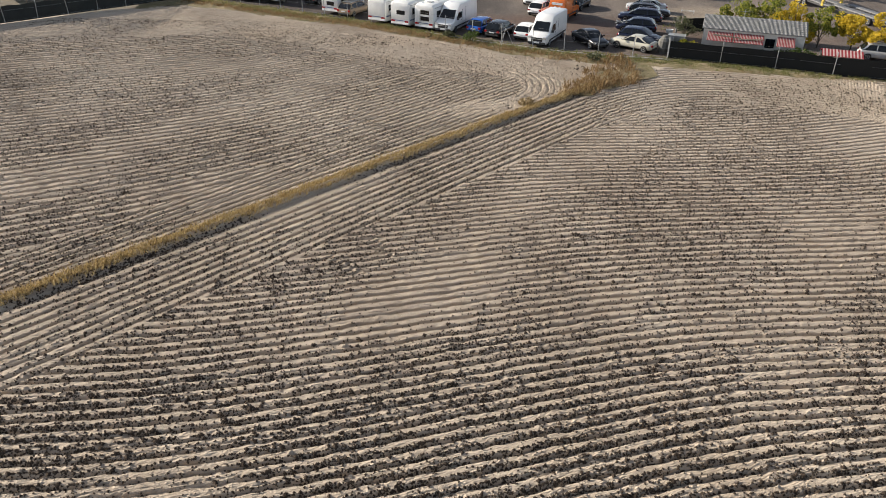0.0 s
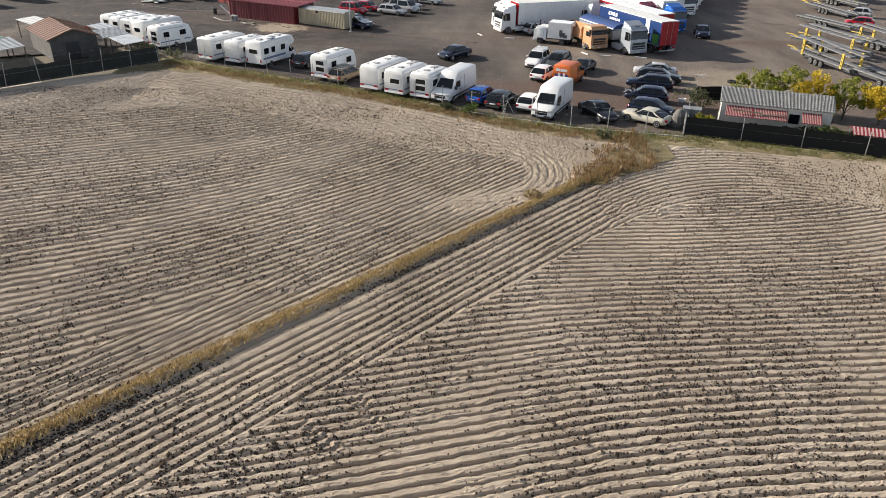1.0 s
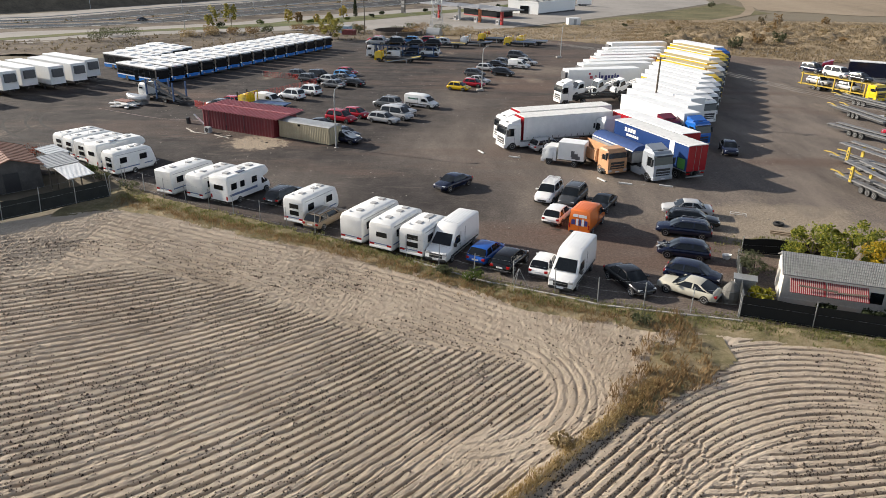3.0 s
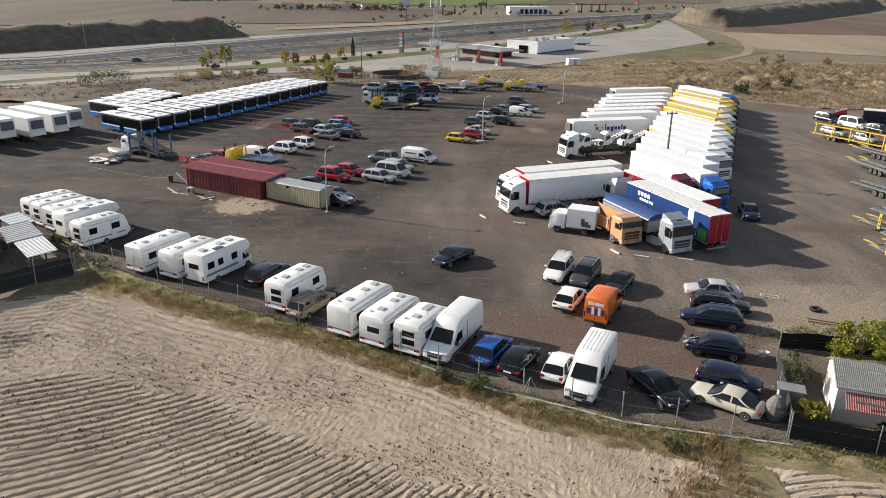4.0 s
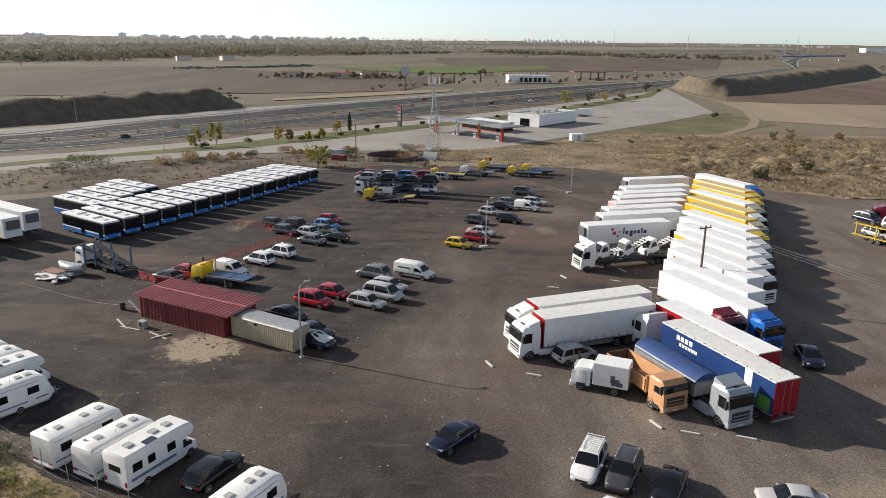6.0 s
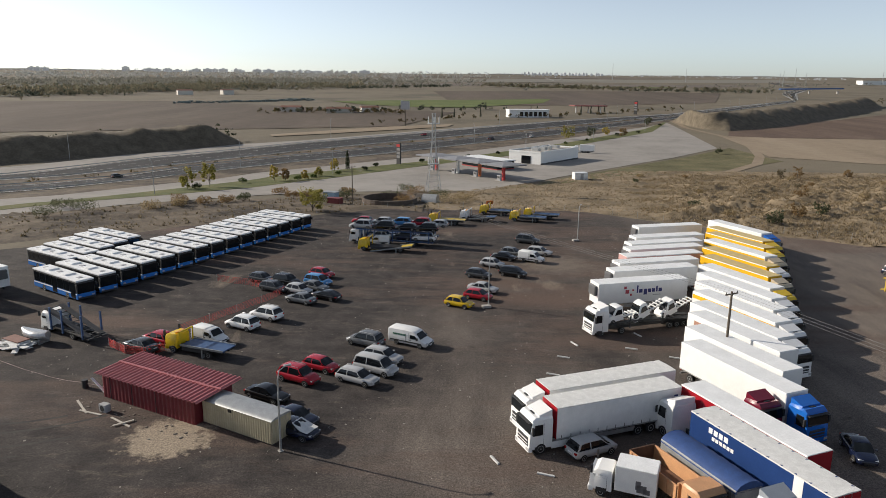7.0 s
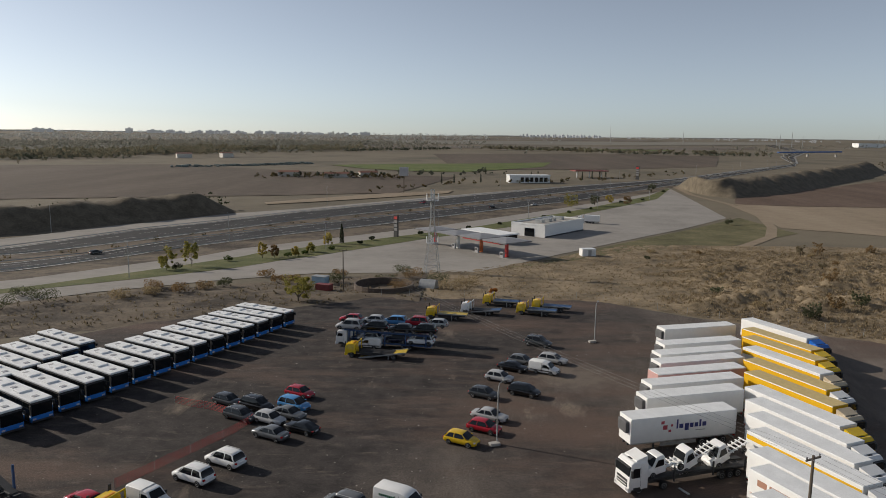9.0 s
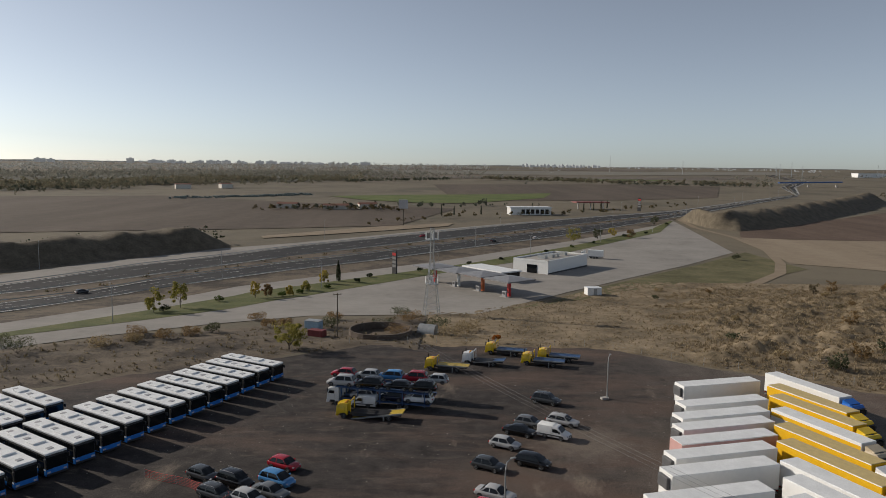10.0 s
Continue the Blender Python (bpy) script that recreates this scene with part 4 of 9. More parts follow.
def bus(x, y, heading):
    if BUSES:
        return copy_thing(BUSES[0], at(x, y, heading))
    root = thing("bus", "blue city bus with white roof and dark windows", "bus", at(x, y, heading), "row of parked buses")
    h, w = 6.0, 1.27
    part("lower_body", boxed(-h, h, -w, w, 0.3, 1.15, r=0.06), BUS_BLUE, root)
    part("upper_body", boxed(-h + 0.02, h - 0.04, -w + 0.015, w - 0.015, 1.15, 2.85, r=0.05), DARK, root)
    part("roof", boxed(-h, h, -w, w, 2.72, 3.0, r=0.1), ROOFW, root, "white roof with air units")
    for q0, q1 in ((-3.9, -2.2), (0.6, 2.3)):
        part("roof_unit", boxed(q0, q1, -0.75, 0.75, 2.98, 3.2, r=0.07), ROOFW, root)
    for q in (-4.9, -1.0, 4.2):
        part("roof_hatch", boxed(q, q + 0.7, -0.35, 0.35, 2.98, 3.06, r=0.03), plain("hatch_grey", (0.35, 0.35, 0.36), 0.5), root)
    part("windscreen", boxed(h - 0.06, h + 0.02, -w + 0.1, w - 0.1, 1.1, 2.5, r=0.02), GLASS, root)
    part("destination_sign", boxed(h - 0.05, h + 0.015, -w + 0.25, w - 0.25, 2.5, 2.75, r=0.01), DARK, root)
    for s in (1, -1):
        for k in range(7):
            q = -h + 0.35 + k * 1.62
            part("side_window", boxed(q, q + 1.5, s * (w - 0.03), s * (w + 0.006), 1.22, 2.6, r=0.01), GLASS, root)
        part("headlight", boxed(h - 0.05, h + 0.02, s * 0.75, s * 1.15, 0.6, 0.8, r=0.02), LAMP_W, root)
        part("white_band", boxed(-h + 0.1, h - 0.1, s * (w - 0.02), s * (w + 0.008), 0.95, 1.12), ROOFW, root)
        for q in (3.3, -3.1):
            wheel(root, q, s * (w + 0.01), 0.48, 0.28, STEEL)
        part("wing_mirror", boxed(h - 0.1, h + 0.25, s * (w + 0.02), s * (w + 0.18), 2.0, 2.45, r=0.03), DARK, root)
    for q in (4.3, -0.6):
        part("door", boxed(q, q + 1.2, -w - 0.012, -w + 0.02, 0.4, 2.6, r=0.01), GLASS, root)
    part("rear_panel", boxed(-h - 0.02, -h + 0.03, -w + 0.15, w - 0.15, 0.5, 1.6, r=0.02), BUS_BLUE, root)
    part("bumper", boxed(h - 0.1, h + 0.04, -w + 0.05, w - 0.05, 0.3, 0.55, r=0.03), DARK, root)
    BUSES.append(root)
    return root


def axle_set(root, xs, w, r=0.5):
    for q in xs:
        for s in (1, -1):
            wheel(root, q, s * w, r, 0.34, STEEL)


def semi_trailer(label, x, y, heading, side=None, roof=None, front=None, rear=None, curtain=False, reefer=False, stripe=None, L=13.4, marks=(), H=4.0):
    """A box or curtain-sided semi-trailer; its headboard points ahead."""
    side, roof = side or WHITE, roof or ROOFW
    root = thing("semi_trailer", label, "truck trailer", at(x, y, heading), "parked trailers")
    h, w, z0 = L / 2, 1.27, 1.12
    part("box_body", boxed(-h, h, -w, w, z0, H - 0.06, r=0.03), side, root)
    if curtain:
        bm = bmesh.new()
        k = 22
        rings = []
        for i in range(k + 1):
            q = -h + L * i / k
            sag = -0.05 if i % 2 else 0.0
            rings.append([(q, -w - 0.02, H - 0.16), (q, -w - 0.02, H - 0.05 + sag * 0.3), (q, 0, H + sag * 0.8), (q, w + 0.02, H - 0.05 + sag * 0.3), (q, w + 0.02, H - 0.16)])
        loft(bm, rings)
        part("roof_canvas", bm, roof, root, smooth=50)
        for s in (1, -1):
            for i in range(14):
                q = -h + 0.5 + i * (L - 1) / 13
                part("curtain_strap", boxed(q - 0.03, q + 0.03, s * (w - 0.01), s * (w + 0.014), z0 - 0.12, z0 + 0.35), DARK, root)
    else:
        part("roof", boxed(-h + 0.01, h - 0.01, -w - 0.012, w + 0.012, H - 0.1, H, r=0.02), roof, root)
        for s in (1, -1):
            part("roof_rail", boxed(-h, h, s * (w - 0.02), s * (w + 0.022), H - 0.14, H - 0.03), ROOFW, root)
    for s in (1, -1):
        part("side_rail", boxed(-h, h, s * (w - 0.03), s * (w + 0.018), z0 - 0.06, z0 + 0.06), STEEL, root)
        part("side_guard", boxed(-1.6, 3.0, s * (w - 0.1), s * (w - 0.06), 0.55, 0.95), STEEL, root)
        part("landing_leg", boxed(h - 3.2, h - 3.0, s * 0.75, s * 0.9, 0.0, 1.05), CHASSIS, root)
        part("tail_light", boxed(-h - 0.04, -h + 0.05, s * 0.75, s * 1.15, 0.8, 0.95), LAMP_R, root)
        if stripe:
            part("side_stripe", boxed(-h + 0.05, h - 0.05, s * (w - 0.01), s * (w + 0.008), *stripe[1]), stripe[0], root, "broad coloured band along the side")
    part("headboard", boxed(h - 0.02, h + 0.03, -w + 0.02, w - 0.02, z0, H - 0.08, r=0.015), front or side, root)
    for s in (1, -1):
        part("rear_door", boxed(-h - 0.04, -h + 0.01, 0.012 if s > 0 else -w + 0.03, w - 0.03 if s > 0 else -0.012, z0 + 0.02, H - 0.12, r=0.012), rear or side, root)
        part("lock_rod", tube(bmesh.new(), [(-h - 0.06, s * 0.35, z0), (-h - 0.06, s * 0.35, H - 0.15)], 0.02, 5), STEEL, root)
    part("chassis", box(boxed(-h, h, 0.35, 0.5, 0.75, z0), -h, h, -0.5, -0.35, 0.75, z0), CHASSIS, root)
    part("underrun_bar", boxed(-h - 0.02, -h + 0.1, -1.15, 1.15, 0.45, 0.6, r=0.02), STEEL, root)
    axle_set(root, (-h + 1.6, -h + 2.95, -h + 4.3), w - 0.03)
    if reefer:
        part("cooling_unit", boxed(h, h + 0.45, -0.9, 0.9, 2.3, 3.6, r=0.08), plain("unit_grey", (0.1, 0.1, 0.105), 0.5, grime=.3), root, "dark refrigeration unit on the headboard")
    for s, q0, q1, za, zb, mm in marks:
        part("painted_mark", boxed(q0, q1, s * (w - 0.01), s * (w + 0.012), za, zb), mm, root, "printed marking on the side")
    return root


def cab_shell(root, mat, x0, x1, w=1.24, z0=0.55, H=3.3, high=True):
    """A forward-control lorry cab between x0 (back) and x1 (front)."""
    st = [(x0, H - 0.1, 1.0), (x0 + 0.1, H, 1.0), (x1 - 0.55, H, 1.0), (x1 - 0.26, H - 0.22, .99), (x1 - 0.05, 2.0, .98), (x1, 1.3, .97), (x1 - 0.02, z0, .95)]
    rings = [[(sx, -w * k, z0), (sx, -w * k, max(z0 + 0.02, z1 - 0.18)), (sx, -w * k * 0.9, max(z0 + 0.04, z1)), (sx, w * k * 0.9, max(z0 + 0.04, z1)), (sx, w * k, max(z0 + 0.02, z1 - 0.18)), (sx, w * k, z0)] for sx, z1, k in st]
    part("cab", loft(bmesh.new(), rings), mat, root, smooth=30)
    part("windscreen", pane((x1 - 0.04, w * .93, 1.95), (x1 - 0.22, w * .9, H - 0.42), (x1 - 0.22, -w * .9, H - 0.42), (x1 - 0.04, -w * .93, 1.95), push=0.05), GLASS, root)
    part("sun_visor", boxed(x1 - 0.3, x1 + 0.05, -w * .92, w * .92, H - 0.48, H - 0.4, r=0.02), DARK, root)
    part("grille", boxed(x1 - 0.06, x1 + 0.03, -w * .72, w * .72, 0.75, 1.55, r=0.05), DARK, root)
    part("bumper", boxed(x1 - 0.3, x1 + 0.1, -w, w, 0.32, 0.78, r=0.08), mat, root)
    for k in range(2):
        part("grille_slat", boxed(x1 + 0.02, x1 + 0.05, -w * .68, w * .68, 0.93 + k * 0.3, 1.01 + k * 0.3, r=0.01), mat, root)
    part("number_plate", boxed(x1 + 0.09, x1 + 0.115, -0.26, 0.26, 0.42, 0.54), PLATE, root)
    for s in (1, -1):
        part("door_seam", boxed(x1 - 1.3, x1 - 1.28, s * (w - 0.01), s * (w + 0.006), 0.75, H - 0.5), DARK, root)
        f = [(x1 - 0.25, s * w, 1.75), (x1 - 0.45, s * w, H - 0.6), (x1 - 1.2, s * w, H - 0.6), (x1 - 1.2, s * w, 1.75)]
        part("side_window", pane(*(f[::-1] if s > 0 else f), push=0.02), GLASS, root)
        part("headlight", boxed(x1 - 0.05, x1 + 0.12, s * w * .62, s * w * .95, 0.5, 0.74, r=0.03), LAMP_W, root)
        part("wing_mirror", boxed(x1 - 0.25, x1 - 0.1, s * (w + 0.05), s * (w + 0.3), 1.95, 2.6, r=0.03), DARK, root)
        part("door_step", boxed(x1 - 1.3, x1 - 0.5, s * (w - 0.1), s * (w + 0.02), 0.4, 0.75, r=0.02), DARK, root)
    if high:
        part("roof_fairing", loft(bmesh.new(), [[(x0 + 0.02, -1.1, H - 0.02), (x0 + 0.02, -1.05, H + 0.5), (x0 + 0.02, 1.05, H + 0.5), (x0 + 0.02, 1.1, H - 0.02)], [(x1 - 0.9, -1.1, H - 0.02), (x1 - 0.9, -1.0, H + 0.12), (x1 - 0.9, 1.0, H + 0.12), (x1 - 0.9, 1.1, H - 0.02)]]), mat, root)
        part("roof_hatch", boxed(x1 - 1.1, x1 - 0.7, -0.3, 0.3, H - 0.02, H + 0.05, r=0.02), DARK, root)


TRACTORS = {}


def tractor(mat, label, x, y, heading, high=True):
    key = (mat.name, high)
    if key in TRACTORS:
        return copy_thing(TRACTORS[key], at(x, y, heading))
    root = thing("truck_tractor", label, "truck", at(x, y, heading), "parked trucks")
    cab_shell(root, mat, 0.9, 3.0, high=high)
    part("chassis", box(boxed(-3.0, 2.6, 0.35, 0.5, 0.6, 0.95), -3.0, 2.6, -0.5, -0.35, 0.6, 0.95), CHASSIS, root)
    part("fifth_wheel", boxed(-2.4, -1.4, -0.5, 0.5, 0.95, 1.1, r=0.04), CHASSIS, root)
    for s in (1, -1):
        part("fuel_tank", boxed(-0.7, 0.7, s * 0.7, s * 1.2, 0.45, 1.0, r=0.1), STEEL, root)
        part("mudguard", boxed(-2.5, -1.3, s * 0.75, s * 1.24, 1.02, 1.1, r=0.03), DARK, root)
        part("side_skirt", boxed(-0.9, 0.95, s * 1.18, s * 1.23, 0.35, 0.95, r=0.02), mat, root)
    axle_set(root, (1.95, -1.9), 1.25)
    TRACTORS[key] = root
    return root

# ---- parked along the fence ----
for n, c in (("navy", (0.006, 0.01, 0.03)), ("black", (0.006, 0.006, 0.007)), ("blue", (0.015, 0.09, 0.38)), ("silver", (0.42, 0.42, 0.42)), ("grey", (0.13, 0.135, 0.14)), ("dark_grey", (0.05, 0.053, 0.056)), ("red", (0.36, 0.012, 0.025)), ("yellow", (0.62, 0.4, 0.01)), ("cream", (0.5, 0.47, 0.38)), ("orange", (0.72, 0.16, 0.02)), ("pure_white", (0.78, 0.78, 0.77)), ("light_blue", (0.07, 0.24, 0.5)), ("tow_yellow", (0.75, 0.5, 0.02)), ("truck_blue", (0.015, 0.13, 0.5)), ("bordeaux", (0.16, 0.012, 0.03)), ("truck_orange", (0.6, 0.26, 0.05)), ("trailer_blue", (0.018, 0.045, 0.15)), ("trailer_red", (0.32, 0.012, 0.02)), ("trailer_yellow", (0.72, 0.42, 0.02)), ("green", (0.1, 0.3, 0.06)), ("beige", (0.5, 0.42, 0.3))):
    paint(n, c)
INK = plain("ink_blue", (0.03, 0.035, 0.16), 0.5)
P = lambda n: MATS["paint_" + n]

dir63, lat = Vector((math.cos(radians(63)), math.sin(radians(63)))), Vector((math.cos(radians(-27)), math.sin(radians(-27))))


def from_rear_left(x, y, L, W, deg=63):
    """The middle of a thing from its rear left corner."""
    a = radians(deg)
    return x + math.cos(a) * L / 2 + math.sin(a) * W / 2, y + math.sin(a) * L / 2 - math.cos(a) * W / 2


def rack_on(root, z, ln, mat=None):
    """A ladder-like luggage rack over a roof."""
    for s in (1, -1):
        part("rack_rail", boxed(-ln + .1, ln - 1.5, s * .56, s * .6, z, z + .05), mat or WHITE, root)
    for i in range(8):
        q = -ln + .15 + (2 * ln - 1.7) * i / 7
        part("rack_bar", boxed(q, q + .05, -.6, .6, z + .02, z + .06), mat or WHITE, root)


for (x, y), boxy, L in (((-47.0, 19.2), False, 5.4), ((-45.2, 17.9), False, 5.4), ((-43.0, 16.3), True, 5.6), ((-38.0, 12.0), False, 4.9)):
    caravan("white touring caravan with small dark windows", *from_rear_left(x, y, L, 2.2, 57), 57, L, boxy=boxy)
motorhome("white motorhome with overcab bed and grey stripe", *from_rear_left(-40.8, 14.2, 6.4, 2.25, 57), 57, 6.4)
caravan("boxy white caravan with vents on its roof", *from_rear_left(-29.8, 5.7, 5.8, 2.2), 63, 5.8, boxy=True, rear_panes=0)
caravan("white touring caravan with rounded corners", *from_rear_left(-26.4, 4.5, 5.4, 2.2), 63, 5.4, rear_panes=0)
motorhome("white motorhome with overcab bed and blue stripe", *from_rear_left(-23.7, 3.4, 6.2, 2.25), 63, 6.2)
caravan("white touring caravan with twin rear windows", *from_rear_left(-15.6, -1.6, 5.2, 2.25), 63, 5.2)
caravan("long white caravan with three roof hatches", *from_rear_left(-10.0, -5.6, 5.9, 2.4), 62, 5.9, rear_panes=0)
caravan("white caravan with a large roof hatch and stripes", *from_rear_left(-7.4, -7.2, 5.2, 2.25), 63, 5.2, rear_panes=1)
caravan("short white caravan with two rear windows", *from_rear_left(-4.8, -8.3, 4.5, 2.1), 63, 4.5)
car("estate", "black", "black estate car parked between caravans", -16.9, 4.7, 66)
oldie = car("estate", plain("wood_panel", (0.3, 0.22, 0.14), 0.5, grime=.3), "old brown wood-panelled estate car with roof rack", -11.9, -1.4, 64)
rack_on(oldie, 1.5, 1.75, ALLOY)
panel_van("tall white panel van with ribbed roof", -0.6, -7.0, -115, 6.2, 2.0, 2.65)
car("hatch", "blue", "bright blue hatchback by the fence", 2.1, -8.4, 62)
car("hatch", "black", "black hatchback by the fence", 3.9, -9.8, 62)
car("hatch", "pure_white", "small rounded white hatchback by the fence", 6.5, -10.6, 66).scale = (0.9, 0.93, 0.98)
panel_van("tall white panel van with black mirrors", 8.4, -11.7, -115, 6.0, 2.0, 2.65)
car("sedan", "black", "black executive saloon car", 12.4, -13.0, -68)
car("sedan", "silver", "silver saloon car parked nose-in", 21.2, 2.7, 170)
car("estate", "black", "black estate car parked tightly", 20.9, -0.1, -14)
car("estate", "navy", "dark blue estate car with roof bars", 19.4, -2.5, 163)
crash = car("hatch", "navy", "crashed dark blue hatchback with crumpled bonnet", 18.0, -7.3, 163)
part("engine_bay", boxed(1.0, 1.95, -.62, .62, .7, .9, r=.05), CHASSIS, crash)
rc = random.Random(4)
for i in range(9):
    q = Matrix.Translation((1.15 + .1 * i, rc.uniform(-.5, .5), .9)) @ Matrix.Rotation(rc.uniform(-.6, .6), 4, "Y") @ Matrix.Rotation(rc.uniform(-.5, .5), 4, "X") @ Matrix.Rotation(rc.uniform(0, 3), 4, "Z")
    part("crumpled_panel", boxed(-.25, .25, -.18, .18, -.01, .012, m=q), STEEL if i % 3 else P("navy"), crash, "torn and bent body panel")
car("hatch", "navy", "dark blue hatchback by the garden", 17.4, -11.8, -28)
car("coupe", "cream", "cream coupe by the garden fence", 16.4, -14.2, 142)
rack_on(car("suv", "pure_white", "white pickup with roof rack", 8.8, 6.6, -114), 1.78, 1.9)
car("suv", "dark_grey", "tall dark grey off-road car", 11.0, 5.6, -116)
car("coupe", "black", "low black coupe, parked", 13.6, 4.0, -118)
car("hatch", "pure_white", "white hatchback beside orange van", 8.9, 0.6, 63)
panel_van("orange delivery van with printed rear doors", 11.3, -1.2, 63, 5.0, 1.9, 2.35, mat=P("orange"), art=[(-0.6, 0.1, 1.75, 2.0, WHITE), (0.15, 0.6, 1.75, 2.0, WHITE), (-0.7, -0.45, 1.05, 1.5, INK), (-0.4, -0.2, 1.0, 1.6, WHITE), (-0.15, 0.05, 1.0, 1.55, INK), (0.1, 0.3, 1.0, 1.6, WHITE), (0.35, 0.7, 1.05, 1.5, INK)])
car("sedan", "navy", "dark blue saloon car standing alone", -0.7, 9.6, -130)
car("sedan", "navy", "dark blue saloon by trucks", 33.0, 25.4, -100)

# ---- trucks ----
def row_place(p, a, along=6.7, across=1.27):
    return (0.92 * (p + across) + 0.39 * (a + along), 0.39 * (p + across) - 0.92 * (a + along))


ROW = [(37.0, "w", "truck_blue"), (40.6, "w", None), (44.3, "text", None), (47.3, "w", "pure_white"), (51.0, "stripe", "pure_white"), (54.4, "w", "pure_white"), (57.8, "w", "pure_white"), (61.2, "w", "tow_yellow"), (65.6, "y", "beige"), (69.8, "y", "pure_white"), (74.4, "stripe", "beige"), (78.8, "y", "tow_yellow"), (82.6, "y", "tow_yellow"), (87.5, "w", "truck_blue")]
YROOF = plain("dusty_yellow_roof", (0.6, 0.46, 0.2), 0.55, grime=0.25)
TEXT = plain("faded_lettering", (0.35, 0.18, 0.12), 0.6)
for p, kind, cab in ROW:
    a = -28.8 - 1.035 * (p - 37.0)
    x, y = row_place(p, a)
    yel = kind == "y"
    marks = []
    if kind == "text":
        for i, (q0, q1) in enumerate(((4.9, 6.0), (2.4, 4.6), (-0.9, 2.1), (-2.2, -1.4))):
            marks += [(-1, -q1 + 0.4, -q0 + 0.4, 2.75, 3.35, TEXT)]
        marks += [(-1, -5.0, 1.0, 2.2, 2.35, TEXT), (-1, -6.4, 3.5, 1.75, 1.79, TEXT), (-1, -6.4, 3.5, 1.65, 1.69, TEXT)]
    semi_trailer("yellow-sided box semi-trailer, pale roof" if yel else "white box semi-trailer with a yellow band" if kind == "stripe" else "plain white box semi-trailer", x, y, -67, side=P("trailer_yellow") if yel else WHITE, roof=YROOF if yel else None, stripe=(P("trailer_yellow"), (3.1, 3.6)) if kind == "stripe" else None, marks=marks)
    if cab:
        tractor(P(cab), "lorry tractor unit coupled to its trailer", x + 0.39 * 6.15, y - 0.92 * 6.15, -67)
paint("pink_panel", (0.5, 0.3, 0.28), 0.4)
DOT = plain("dot_red", (0.4, 0.05, 0.07), 0.5)
LOGO = [(1, 2.6, 3.0, 3.1, 3.45, DOT), (1, 2.2, 2.75, 2.45, 2.95, DOT), (1, 1.5, 1.75, 2.75, 3.0, DOT), (1, 1.75, 2.05, 2.1, 2.4, DOT), (1, 0.85, 1.05, 2.45, 3.5, INK), (1, 0.2, 0.7, 2.45, 2.95, INK), (1, -0.5, 0.0, 2.15, 2.95, INK), (1, -1.1, -0.65, 2.45, 2.95, INK), (1, -1.7, -1.25, 2.45, 2.95, INK), (1, -2.1, -1.85, 2.45, 3.25, INK), (1, -2.75, -2.25, 2.45, 2.95, INK), (1, -2.6, -1.4, 2.0, 2.1, STEEL)]
for i, (x, y) in enumerate(((18.4, 61.9), (21.9, 68.6), (23.7, 73.2), (25.7, 77.5), (27.4, 82.2), (28.6, 86.3), (30.6, 91.4), (33.3, 100.5))):
    d, n = Vector((-0.961, -0.276)), Vector((-0.276, 0.961))
    c = Vector((x, y)) - d * 6.7 + n * 1.27
    semi_trailer("white refrigerated semi-trailer standing uncoupled", c.x, c.y, -164, reefer=i != 3, side=P("pink_panel") if i == 3 else None, marks=LOGO if i == 0 else ())
semi_trailer("red and white box semi-trailer", 23.3, 24.6, -67, side=P("trailer_red"), roof=ROOFW)
semi_trailer("blue curtain-sided semi-trailer with red doors", 22.5, 19.4, 113, side=P("trailer_blue"), roof=CANVAS, rear=P("trailer_red"), curtain=True, marks=[(1, 4.2 - 0.55 * k, 4.6 - 0.55 * k, 3.05, 3.5, WHITE) for k in range(4)] + [(1, 3.9 - 0.4 * k, 4.2 - 0.4 * k, 2.55, 2.85, WHITE) for k in range(6)] + [(1, -4.4, -3.6, 1.25, 3.85, WHITE), (1, -6.4, -5.2, 1.25, 2.4, P("green"))])
tractor(P("pure_white"), "white lorry tractor unit, high cab", 19.4, 26.8, 113)
tractor(P("bordeaux"), "dark red lorry tractor unit", 25.5, 30.5, -67)
semi_trailer("white curtain-sided semi-trailer with pale canvas roof", 13.1, 28.6, -158, L=12.5, side=OFFWHITE, roof=CANVAS, front=P("trailer_red"), curtain=True, marks=[(1, -5.4, -4.1, 2.75, 3.0, INK), (1, -5.9, -5.5, 2.7, 3.3, INK), (1, -5.2, -4.3, 2.5, 2.58, INK)])
tractor(P("pure_white"), "white lorry tractor unit, high cab", 7.8, 26.45, -158)
semi_trailer("white curtain-sided semi-trailer with pale canvas roof", 13.3, 32.2, -158, side=OFFWHITE, roof=CANVAS, front=P("trailer_red"), curtain=True)
tractor(P("pure_white"), "white lorry tractor unit, high cab", 7.6, 29.9, -158)

